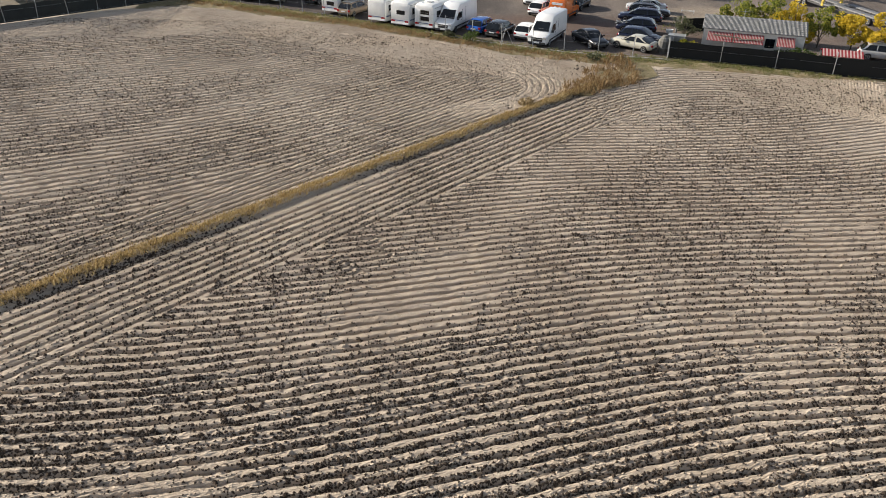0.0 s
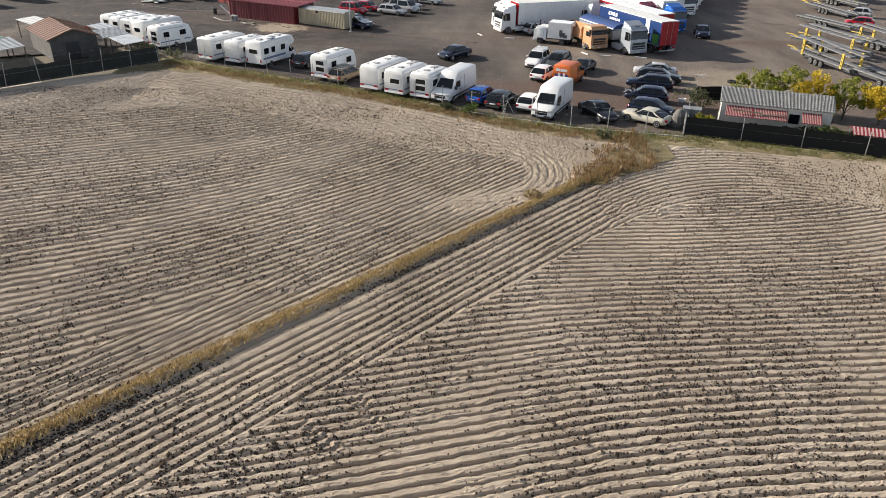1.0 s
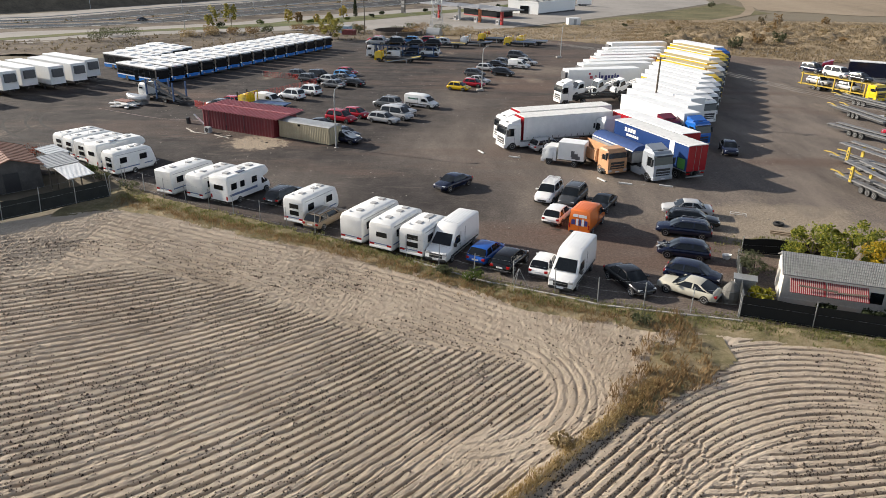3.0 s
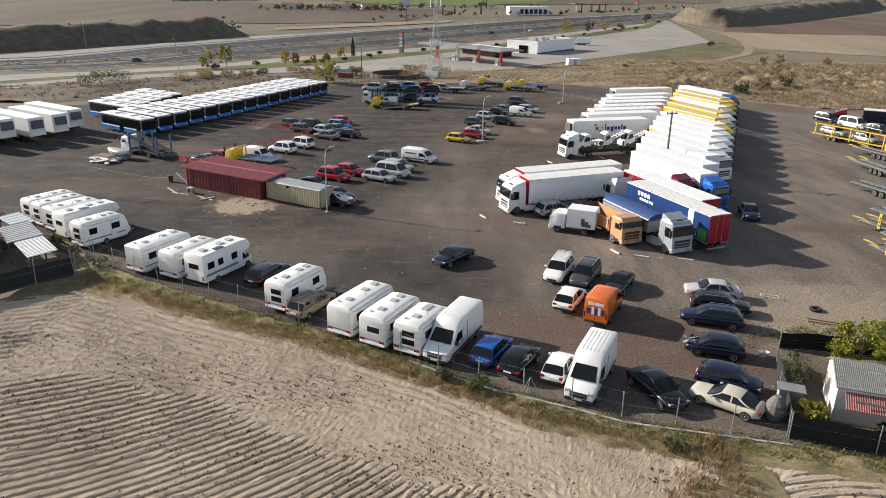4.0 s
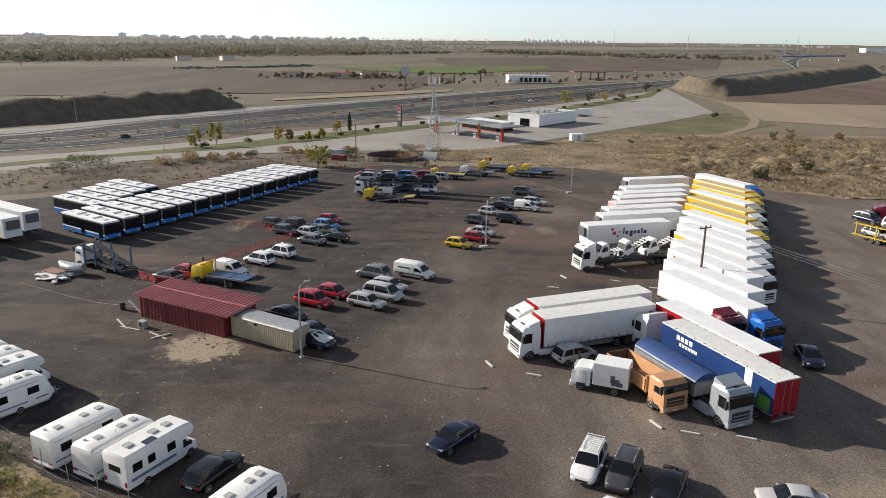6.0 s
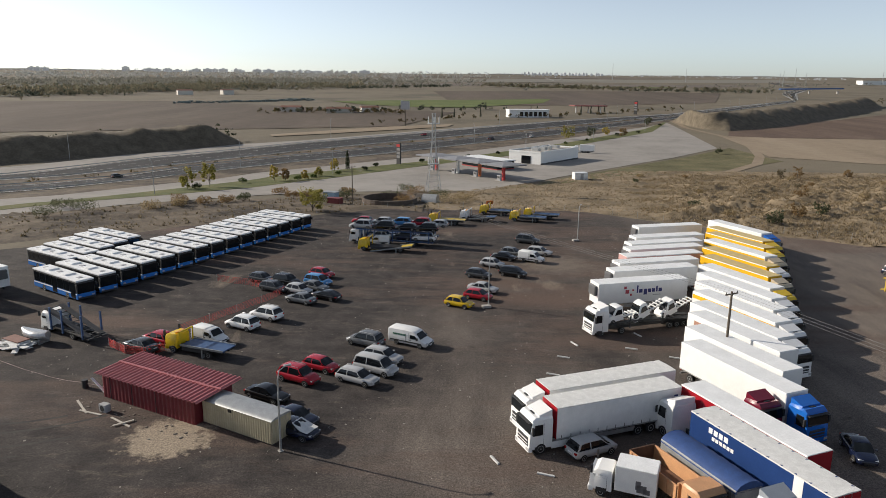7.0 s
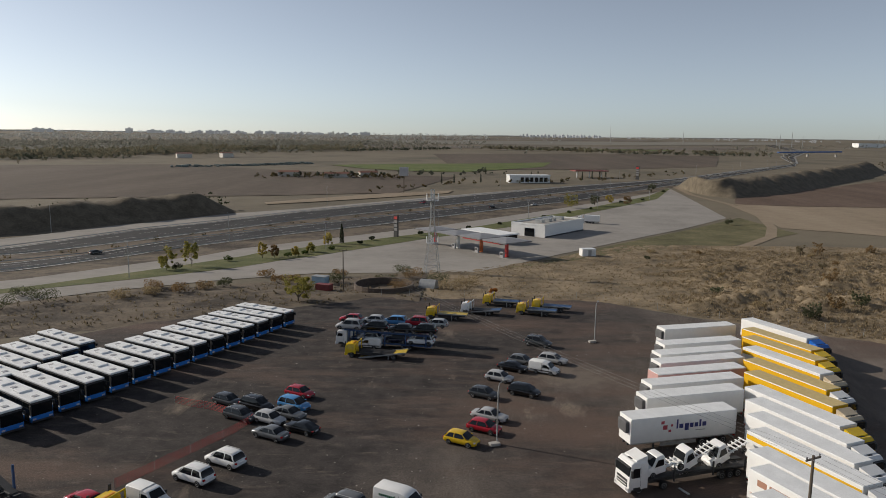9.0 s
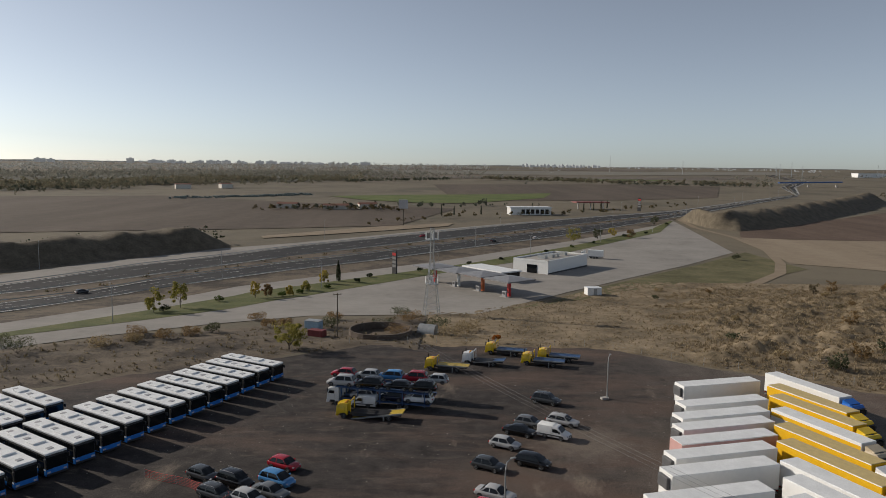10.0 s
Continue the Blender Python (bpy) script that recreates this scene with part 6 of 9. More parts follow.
def ribbed(bm, x0, x1, z0, z1, y, n, depth, m=None):
    """A ribbed sheet standing in the xz plane, ribs upright."""
    vs = []
    for i in range(n * 4 + 1):
        q = x0 + (x1 - x0) * i / (n * 4)
        d = y + (depth if i % 4 in (1, 2) else 0)
        vs.append((bm.verts.new((q, d, z0)), bm.verts.new((q, d, z1))))
    for a, b in zip(vs, vs[1:]):
        bm.faces.new((a[0], b[0], b[1], a[1]))
    return bm


shed = thing("metal_shed", "low dark red corrugated metal shed with lean-to roof", "shed", at(-28.1, 33.4, -27))
part("wall", boxed(-6.1, 6.1, -2.3, 2.3, 0, 2.52), SHED_WALL, shed)
bm = bmesh.new()
ribbed(bm, -6.1, 6.1, 0.02, 2.5, -2.32, 24, -0.05)
part("front_cladding", bm, SHED_WALL, shed, "dark red ribbed cladding")
bm = bmesh.new()
rows = []
for i in range(4 * 26 + 1):
    q = -6.5 + 13.6 * i / (4 * 26)
    d = 0.1 if i % 4 in (1, 2) else 0
    rows.append([(q, -2.9, 2.55 + d), (q, -2.9, 2.5 + d), (q, 2.7, 2.78 + d), (q, 2.7, 2.83 + d)])
loft(bm, rows)
part("roof", bm, SHED_ROOF, shed, "ribbed red sheet roof")
part("roof_flashing", boxed(-6.45, 7.05, -0.15, 0.1, 2.7, 2.82), SHED_ROOF, shed)
part("gable_board", loft(bmesh.new(), [[(q, -2.3, 2.45), (q, 2.3, 2.45), (q, 2.3, 2.74), (q, -2.3, 2.5)] for q in (6.0, 6.12)]), SHED_WALL, shed)
for k in (-5.0, -2.0, 1.2):
    part("door_seam", boxed(k, k + 0.05, -2.4, -2.36, 0.05, 2.5), DARK, shed)
cont = thing("site_cabin", "tan ribbed metal site cabin with a shallow curved roof", "site cabin", at(-19.0, 28.2, -29))
part("wall", boxed(-4.1, 4.1, -1.2, 1.2, 0.12, 2.22), TAN, cont)
part("front_cladding", ribbed(bmesh.new(), -4.1, 4.1, 0.15, 2.2, -1.22, 30, -0.035), TAN, cont)
part("end_cladding", ribbed(bmesh.new(), -1.2, 1.2, 0.15, 2.2, 0, 8, -0.035), TAN, cont).matrix_basis = pose(4.12, 0, 0, 0, 0, 90)
part("roof", loft(bmesh.new(), [[(q, 1.28 * math.cos(a), 2.2 + 0.22 * math.sin(a)) for a in [math.pi * j / 8 for j in range(9)]] for q in (-4.15, 4.15)]), STEEL, cont, "shallow curved galvanised roof", smooth=50)
part("small_window", boxed(-0.9, -0.5, -1.28, -1.2, 1.85, 2.1, r=0.01), GLASS, cont)
part("skid", box(boxed(-4.1, 4.1, -1.1, -0.95, 0, 0.14), -4.1, 4.1, 0.95, 1.1, 0, 0.14), CHASSIS, cont)
rub = thing("rubble", "broken boards and rubble along the shed", "debris", at(-29, 29.6, -27), kind="stuff")
bm = bmesh.new()
for i in range(40):
    s = rr.uniform(0.04, 0.17)
    box(bm, -s, s, -s * .5, s * .5, 0, s * .4, m=Matrix.Translation((rr.uniform(-7, 8), rr.uniform(-0.9, 0.5), 0)) @ Matrix.Rotation(rr.uniform(0, 3), 4, "Z"))
part("pieces", bm, plain("dusty_rubble", (0.2, 0.17, 0.14), .9, grime=.4), rub)
for x, y, hd, ln, lift in ((-35.6, 31.8, -50, 1.7, .0), (-34.2, 30.6, -20, 1.3, .02), (-30.6, 28.9, -35, 1.5, .0), (-30.2, 28.6, 40, .9, .09)):
    brd = thing("loose_board", "pale broken board lying beside the shed", "board", at(x, y, hd, lift), "loose boards")
    part("board", boxed(-ln, ln, -.1, .1, 0, .05), plain("bleached_board", (0.5, 0.46, 0.4), .85, grime=.3), brd)
ac = thing("air_conditioner", "grey air-conditioning box standing by the shed", "air conditioner", at(-33.0, 31.0, -27))
part("case", boxed(-.45, .45, -.3, .3, 0, .75, r=.03), plain("pale_grey_metal", (0.4, 0.4, 0.4), 0.6, grime=.3), ac)
part("fan_grille", tube(bmesh.new(), [(0, -.29, .38), (0, -.32, .38)], .28, 12), DARK, ac)
plank = thing("leaning_plank", "white plank leaning at the shed corner", "plank", at(-35.2, 34.6, -27))
part("board", boxed(-1.3, 1.3, -.12, .12, 0, .08, m=Matrix.Translation((0, 0, .75)) @ Matrix.Rotation(.55, 4, "Y")), WHITE, plank)

# covered car beside the cabin
cov = car("sedan", "navy", "dark blue saloon car with a pale sheet over its bonnet", -14.5, 27.2, -27)
part("sheet", loft(bmesh.new(), [[(q, .8 * k * math.cos(a), z + .03 * math.sin(5 * a + q)) for a in [math.pi * j / 8 for j in range(9)]] + [(q, -.8 * k, z - .03), (q, .8 * k, z - .03)] for q, k, z in ((.2, .8, 1.46), (.75, .95, 1.2), (1.2, 1, 1.0), (1.9, .95, .9))]), CANVAS, cov, "pale dust sheet")

# ---- cabin by the fence with its garden ----
HUT_WALL = plain("cream_render", (0.66, 0.62, 0.55), 0.85, grime=0.2, scale=0.8)
TILE = plain("grey_roof_tile", (0.27, 0.27, 0.265), 0.7, grime=0.45, scale=2)
hut = thing("garden_cabin", "white cabin with a grey ribbed roof and red awnings", "cabin", at(26.9, -15.2, -18.5))
hl, hw = 4.3, 1.75
part("wall", boxed(-hl, hl, -hw, hw, 0, 2.35), HUT_WALL, hut)
for q in (-hl, hl - 0.1):
    part("gable", loft(bmesh.new(), [[(x0, -hw, 2.35), (x0, hw, 2.35), (x0, 0.5, 3.0)] for x0 in (q, q + 0.1)]), HUT_WALL, hut)
slope_m = Matrix.Translation((0, -hw - 0.15, 2.35)) @ Matrix.Rotation(math.atan2(0.72, hw + 0.65), 4, "X")
slope_b = Matrix.Translation((0, hw + 0.15, 2.35)) @ Matrix.Rotation(math.pi - math.atan2(0.72, hw - 0.35), 4, "X")
part("roof_deck", box(boxed(-hl - .15, hl + .15, 0, 2.5, 0, .05, m=slope_m), -hl - .15, hl + .15, 0, 1.6, -.05, 0, m=slope_b), TILE, hut)
bm = bmesh.new()
loft(bm, [[(-hl - .15 + 0.215 * i / 4, y0, 0.05 + 0.05 * math.sin(math.pi * 2 * i / 4) ** 2 + zz) for i in range(4 * 41)] for y0, zz in ((0, 0), (2.5, 0))], cap=False, closed=False)
me = finish(bm, 60)
me.materials.append(TILE)
tiles = new("roof_tiles", me)
tiles.parent, tiles.matrix_basis = hut, slope_m
for k in range(1, 8):
    part("tile_course", boxed(-hl - .15, hl + .15, 0.31 * k, 0.31 * k + 0.03, 0.09, 0.112, m=slope_m), TILE, hut)
part("ridge", tube(bmesh.new(), [(-hl - .15, 0.52, 3.08), (hl + .15, 0.52, 3.08)], 0.09, 8), TILE, hut)
part("antenna", tube(tube(bmesh.new(), [(-1, 0.3, 3.0), (-1, 0.3, 3.9)], .02, 5), [(-1.5, 0.3, 3.7), (-.5, .3, 3.7)], .015, 5), STEEL, hut)
part("dark_window", boxed(1.1, 1.9, -hw - .03, -hw + .05, 1.1, 1.9, r=.01), GLASS, hut)
STRIPE_R, STRIPE_W = plain("awning_red", (0.26, 0.02, 0.025), 0.7, grime=.3), plain("awning_pale", (0.48, 0.36, 0.33), 0.7, grime=.3)
for q0, q1 in ((-3.9, -1.7), (-1.6, 0.9), (2.0, 3.5)):
    aw = part("awning", boxed(q0, q1, 0, 1.25, 0, .03, m=Matrix.Translation((0, -hw, 2.15)) @ Matrix.Rotation(math.pi + .5, 4, "X")), STRIPE_R, hut, "red and white striped awning")
    n = int((q1 - q0) / .125)
    for i in range(n):
        bm = boxed(q0 + .125 * i, q0 + .125 * i + .045, .01, 1.24, -.012, -.004, m=Matrix.Translation((0, -hw, 2.15)) @ Matrix.Rotation(math.pi + .5, 4, "X"))
        part("white_stripe", bm, STRIPE_W, aw)
for q0, q1, tilt in ((-3.4, -1.0, .06), (-1.4, 0.8, -.1)):
    part("loose_board", boxed(q0, q1, -.07, .07, 0, .03, m=Matrix.Translation((0, -hw - .75, 1.84)) @ Matrix.Rotation(.5, 4, "X") @ Matrix.Rotation(tilt, 4, "Y")), TIMBER, hut, "grey board lying on the awnings")
cab2 = thing("metal_cupboard", "grey metal cupboard with a flat lid", "cupboard", at(20.4, -13.9, -20))
part("body", boxed(-.7, .7, -.45, .45, 0, 1.25, r=.02), plain("pale_grey_metal", (0.4, 0.4, 0.4), 0.6, grime=.3), cab2)
part("lid", boxed(-.8, .8, -.52, .52, 1.25, 1.33, r=.02), STEEL, cab2)
for k in range(5):
    part("slat", boxed(-.68 + .28 * k, -.5 + .28 * k, -.475, -.45, .1, 1.2), STEEL, cab2)
shelter = thing("striped_gazebo", "low gazebo with a red striped canopy", "gazebo", at(32.7, -20.6, -18) @ Matrix.Scale(.8, 4))
part("canopy", loft(bmesh.new(), [[(q, -1.3, 1.9), (q, 0, 2.35), (q, 1.3, 1.9), (q, 1.3, 1.85), (q, 0, 2.3), (q, -1.3, 1.85)] for q in (-2, 2)]), STRIPE_R, shelter)
for i in range(12):
    part("white_stripe", loft(bmesh.new(), [[(q, -1.3, 1.905), (q, 0, 2.355), (q, 1.3, 1.905), (q, 1.3, 1.9), (q, 0, 2.35), (q, -1.3, 1.9)] for q in (-1.95 + .33 * i, -1.8 + .33 * i)]), STRIPE_W, shelter)
for q in (-1.9, 1.9):
    for s in (1, -1):
        part("leg", tube(bmesh.new(), [(q, s * 1.25, 0), (q, s * 1.25, 1.9)], .03, 6), STEEL, shelter)

# ---- smallholding beside the field ----
OLD_ROOF = plain("rust_brown_sheet", (0.2, 0.085, 0.055), 0.75, grime=0.4, scale=1.2)
farm = thing("tin_roofed_shack", "grey shack with a rusty brown gable roof", "shack", at(-46.9, 9.2, -48.5))
part("wall", boxed(-4.6, 4.6, -2.5, 2.5, 0, 2.35), plain("grey_block", (0.1, 0.095, 0.09), .9, grime=.5), farm)
for s in (1, -1):
    part("roof_slope", boxed(-4.9, 4.9, 0, 3.0, 0, .06, m=Matrix.Translation((0, 0, 3.25)) @ Matrix.Rotation(0 if s < 0 else math.pi, 4, "Z") @ Matrix.Rotation(math.radians(-19), 4, "X")), OLD_ROOF, farm, "rusty corrugated roof slope")
    for k in range(12):
        part("sheet_rib", boxed(-4.85 + .86 * k, -4.78 + .86 * k, 0, 3.0, .05, .1, m=Matrix.Translation((0, 0, 3.25)) @ Matrix.Rotation(0 if s < 0 else math.pi, 4, "Z") @ Matrix.Rotation(math.radians(-19), 4, "X")), RUST, farm)
for q in (-4.6, 4.5):
    part("gable", loft(bmesh.new(), [[(x0, -2.5, 2.35), (x0, 2.5, 2.35), (x0, 0, 3.25)] for x0 in (q, q + .1)]), plain("grey_block", (0.16, 0.16, 0.165), .9), farm)
part("dark_doorway", boxed(4.58, 4.64, -.9, .5, 0, 1.9), DARK, farm)


def lean_to(x, y, hd, lx, ly, z, mat, label, ribs=0):
    root = thing("lean_to_roof", label, "shelter", at(x, y, hd), "shacks beside the field")
    part("roof_sheet", boxed(-lx, lx, -ly, ly, 0, .05, m=Matrix.Translation((0, 0, z)) @ Matrix.Rotation(.06, 4, "X")), mat, root)
    for i in range(ribs):
        q = -lx + .1 + (2 * lx - .2) * i / max(1, ribs - 1)
        part("sheet_rib", boxed(q - .03, q + .03, -ly, ly, .04, .08, m=Matrix.Translation((0, 0, z)) @ Matrix.Rotation(.06, 4, "X")), mat, root)
    for s in (1, -1):
        for q in (-lx + .1, lx - .1):
            part("post", boxed(q - .05, q + .05, s * (ly - .1) - .05, s * (ly - .1) + .05, 0, z + (.06 * s * (ly - .1))), TIMBER, root)
    return root


lean_to(-37.7, 5.7, -47, 2.4, 1.2, 2.25, WHITE, "white corrugated sheet roof on posts", 14)
lean_to(-41.5, 9.6, -47, 2.6, 1.5, 2.2, STEEL, "patched grey sheet roof on posts", 10)
lean_to(-44.0, 13.5, -40, 2.2, 1.0, 2.1, plain("pale_sheet", (0.45, 0.48, 0.5), .5), "pale sheet roof on posts", 6)
lean_to(-53.5, 15.5, -40, 2.8, 1.2, 2.3, CANVAS, "pale sheet roof on posts", 6)
lean_to(-50.0, 2.2, -47, 3.2, 1.6, 2.2, STEEL, "patched grey sheet roof on posts", 10)
lean_to(-55.0, 5.5, -47, 3.2, 2.4, 2.1, plain("green_sheet", (0.05, 0.2, 0.13), .6), "green sheet roof on posts", 8)

# ---- fences ----
MESH_DARK = plain("dark_shade_netting", (0.006, 0.0065, 0.006), 0.9, grime=0.4, scale=2)
MESH_GREY = plain("grey_shade_netting", (0.02, 0.024, 0.022), 0.9, grime=0.5, scale=1.5)


def wire_fence(name, label, line, spacing, height, netting=None, lean=0.0, top=None):
    root = thing(name, label, "fence", Matrix(), kind="structure")
    d = np.array(line, float)
    n = max(2, int(np.hypot(*np.diff(d, axis=0).T).sum() / spacing) + 1)
    pts = resample(line, n)
    for x, y in pts:
        o = rr.uniform(-lean, lean)
        part("post", tube(bmesh.new(), [(x, y, 0), (x + o, y + o * .5, height)], .035, 6), STEEL, root)
    for z in (0.15, height * .5, height - .1):
        part("wire", tube(bmesh.new(), [(x, y, z) for x, y in pts], .006, 3), STEEL, root)
    if netting:
        fine = resample(line, n * 4)
        bm = bmesh.new()
        loft(bm, [[(x, y + .03, .02), (x, y + .03, (top or height - .1) - rr.uniform(0, .15)), (x, y + .05, (top or height - .1) - .16), (x, y + .05, .02)] for x, y in fine])
        part("netting", bm, netting, root, "dark shade netting tied to the wires")
    return root


wire_fence("chain_link_fence", "rusting wire fence on thin metal posts", FENCE, 3.1, 1.9, lean=.08)
wire_fence("screened_fence", "fence hung with dark netting round the cabin", [(18.8, -17.4), (21.7, -18.4), (27.0, -20.1), (32.5, -22.2), (45, -25.5)], 4.2, 2.0, MESH_DARK, .1, 1.65)
wire_fence("garden_side_fence", "dark netting along the side of the garden", [(19.2, -16.8), (20.6, -12.5), (21.8, -8.8)], 2.4, 1.4, MESH_GREY, .1)
wire_fence("garden_back_fence", "black netting behind the garden", [(23.0, -6.4), (26.5, -6.8), (30.0, -7.8)], 3, 1.5, MESH_DARK, .05)
wire_fence("smallholding_fence", "leaning fence hung with dark netting by the field", [(-34.1, 4.8), (-36.3, 2.4), (-38.4, 0.0), (-40.6, -2.2), (-46, -8.0), (-56, -18)], 3.1, 2.4, MESH_GREY, .2, 1.75)
wire_fence("corner_fence", "thin fence round the corner of the smallholding", [(-34.1, 5.0), (-34.4, 8.6), (-40.2, 14.4), (-47, 16.5)], 3.4, 2.0, None, .1)
FAR_FENCE = [(-60, 118), (-34, 131), (-20, 140.5), (0, 141), (29, 140.3), (46, 127), (81, 108), (120, 85)]
wire_fence("back_fence", "low wire fence along the back of the parking ground", FAR_FENCE, 6, 1.5, None, .1)
cam_trip = thing("tripod_stake", "thin metal tripod standing by the fence", "tripod", at(4.2, -13.8))
for a in (0, 120, 240):
    part("leg", tube(bmesh.new(), [(0, 0, 1.6), (math.cos(radians(a)) * .8, math.sin(radians(a)) * .8, 0)], .02, 5), STEEL, cam_trip)
kerb = thing("fence_kerb", "low pale concrete kerb under the fence", "kerb", Matrix(), kind="structure")
part("kerb", loft(bmesh.new(), [[(x, y - .25, 0), (x, y - .25, .12), (x, y - .08, .12), (x, y - .08, 0)] for x, y in resample([(-3.7, -9.2), (1.4, -12.5), (7.0, -14.8), (9.7, -16.1), (18.8, -18.0)], 30)]), CONCRETE_POST, kerb)

# ---- small things on the tarmac ----
ty = thing("scrap_tyre", "large worn tyre lying on the ground", "tyre", at(28.8, 0.3) @ Matrix.Scale(.78, 4))
t_me = disc_mesh("tyre", .6, .32, RUBBER)
bm = bmesh.new()
k = 20
loft(bm, [[((R0 * math.cos(a)), (R0 * math.sin(a)), z) for a in [2 * math.pi * j / k for j in range(k)]] for R0, z in ((.33, .02), (.55, 0), (.62, .1), (.62, .22), (.55, .3), (.33, .28), (.33, .02))], cap=False)
part("tyre_ring", bm, RUBBER, ty, smooth=40)
rack = thing("metal_bed_frame", "pale metal frame lying on the ground", "metal frame", at(26.0, 2.6, -20) @ Matrix.Scale(.7, 4))
part("frame", tube(tube(tube(tube(bmesh.new(), [(-1, -.35, .3), (1, -.35, .3)], .03), [(-1, .35, .3), (1, .35, .3)], .03), [(-1, -.35, .3), (-1, .35, .3)], .03), [(1, -.35, .3), (1, .35, .3)], .03), WHITE, rack)
for q in (-1, 1):
    part("leg", box(boxed(q - .03, q + .03, -.36, -.3, 0, .3), q - .03, q + .03, .3, .36, 0, .3), WHITE, rack)
lad = thing("timber_stack", "yellowish ladder and timber lying on the ground", "timber", at(29.2, -2.2, -20))
for i in range(5):
    part("beam", boxed(-2.0, 2.0, -.5 + .22 * i, -.38 + .22 * i, 0, .05 + .04 * (i % 2)), plain("new_timber", (0.26, 0.19, 0.12), .8, grime=.3), lad)
tub = thing("white_tub", "white plastic tub on the ground", "tub", at(21.4, -7.6) @ Matrix.Scale(.75, 4))
part("tub", loft(bmesh.new(), [[(r0 * math.cos(a), r0 * math.sin(a) * .7, z) for a in [2 * math.pi * j / 12 for j in range(12)]] for r0, z in ((.35, 0), (.48, .5), (.52, .5), (.42, .08))]), WHITE, tub)
for i, (x, y) in enumerate(((13.4, 50.2), (11.5, 46.0), (19.8, 48.9), (21.7, 53.6), (9.7, 41.1), (24.1, 46.3), (2.6, 23.5), (6.5, 21.4), (27.5, 44.0), (26.6, 17.0), (17.5, 11.8), (21.6, 11.2), (15.2, 13.0), (34.5, 42.5), (36.0, 47.0), (33.0, 37.0))):
    st = thing("wheel_stop", "white concrete wheel stop on the ground", "wheel stop", at(x, y, -20 if i % 3 else -65), "wheel stops")
    part("bar", boxed(-.7, .7, -.1, .1, 0, .13, r=.03), plain("worn_white_concrete", (0.6, 0.6, 0.58), .8, grime=.3), st)
NET = plain("orange_barrier_net", (0.6, 0.06, 0.05), .7)


def barrier_net(line, label):
    root = thing("barrier_netting", label, "netting", Matrix())
    pts = resample(line, 40)
    bm = bmesh.new()
    for z in (.1, .28, .46, .64, .82, 1.0):
        tube(bm, [(x, y, z - .08 * abs(math.sin(i * .5))) for i, (x, y) in enumerate(pts)], .022, 3)
    for x, y in resample(line, 90):
        tube(bm, [(x, y, .08), (x, y, .92)], .014, 3)
    part("net", bm, NET, root)
    for x, y in resample(line, 8):
        part("stake", tube(bmesh.new(), [(x, y, 0), (x, y, 1.1)], .02, 5), STEEL, root)


barrier_net([(-37.0, 74.7), (-31, 72.4), (-25.2, 69.4), (-26.4, 66), (-31, 57.5), (-34, 52)], "sagging red barrier netting on stakes")
barrier_net([(-40.4, 47.2), (-37.5, 45.0), (-35.0, 44.6), (-33.4, 46.0)], "sagging red barrier netting on stakes")
tape = thing("barrier_tape", "red and white tape lying along the ground", "barrier tape", Matrix())
part("tape", tube(bmesh.new(), [(-53.8, 44.4, .05), (-49, 41.8, .04), (-46.2, 40.2, .05), (-42, 38.2, .06), (-39.6, 36.9, .3), (-37.6, 36.1, .5), (-34.9, 34.9, .6)], .022, 4), STRIPE_W, tape)
bin1 = thing("waste_bin", "small dark waste drum", "drum", at(-37.4, 36.0))
part("drum", tube(bmesh.new(), [(0, 0, 0), (0, 0, .85)], .3, 12), DARK, bin1)
# fallen stones and litter
lit = thing("litter", "scattered pale stones and litter on the tarmac", "debris", Matrix(), kind="stuff")
bm = bmesh.new()
for i in range(800):
    x, y = rr.uniform(-45, 45), rr.uniform(-12, 115)
    if y < -2 - .5 * (x + 20):
        continue
    s = rr.uniform(.03, .1)
    box(bm, -s, s, -s * .6, s * .6, 0, s * .5, m=Matrix.Translation((x, y, 0)) @ Matrix.Rotation(rr.uniform(0, 3), 4, "Z"))
part("pieces", bm, plain("dusty_stone", (0.33, 0.3, 0.26), .9, grime=.4), lit)


# ---- poles and wires ----
def street_lamp(x, y, h, hd, label="tall galvanised street lamp"):
    root = thing("street_lamp", label, "street lamp", at(x, y, hd), "street lamps")
    part("column", tube(bmesh.new(), [(0, 0, 0), (0, 0, h * .85), (.15, 0, h * .96), (.7, 0, h)], [.11, .07, .055, .045], 8), STEEL, root)
    part("lantern", boxed(.6, 1.2, -.13, .13, h - .04, h + .08, r=.04), STEEL, root)
    part("base_plate", boxed(-.2, .2, -.2, .2, 0, .06), CONCRETE_POST, root)
    return root


street_lamp(-15.1, 24.4, 7.4, 35)
street_lamp(3.9, 64.0, 7.4, 30)
street_lamp(23.1, 106.4, 7.0, 60, "leaning galvanised street lamp")
for x, y in ((3.6, 63.6), (22.7, 106.2)):
    st = thing("concrete_block", "concrete block at the foot of a lamp", "block", at(x, y, 20))
    part("block", boxed(-.6, .6, -.35, .35, 0, .35, r=.04), CONCRETE_POST, st)


def timber_pole(x, y, h, hd):
    root = thing("power_pole", "dark timber power pole with a crossarm", "power pole", at(x, y, hd), "power poles")
    part("shaft", tube(bmesh.new(), [(0, 0, 0), (0, 0, h)], [.16, .11], 8), TIMBER, root)
    part("crossarm", boxed(-.06, .06, -.9, .9, h - .35, h - .22), TIMBER, root)
    for q in (-.8, 0, .8):
        part("insulator", tube(bmesh.new(), [(0, q, h - .22), (0, q, h - .02)], .05, 6), GLASS, root)
    return root


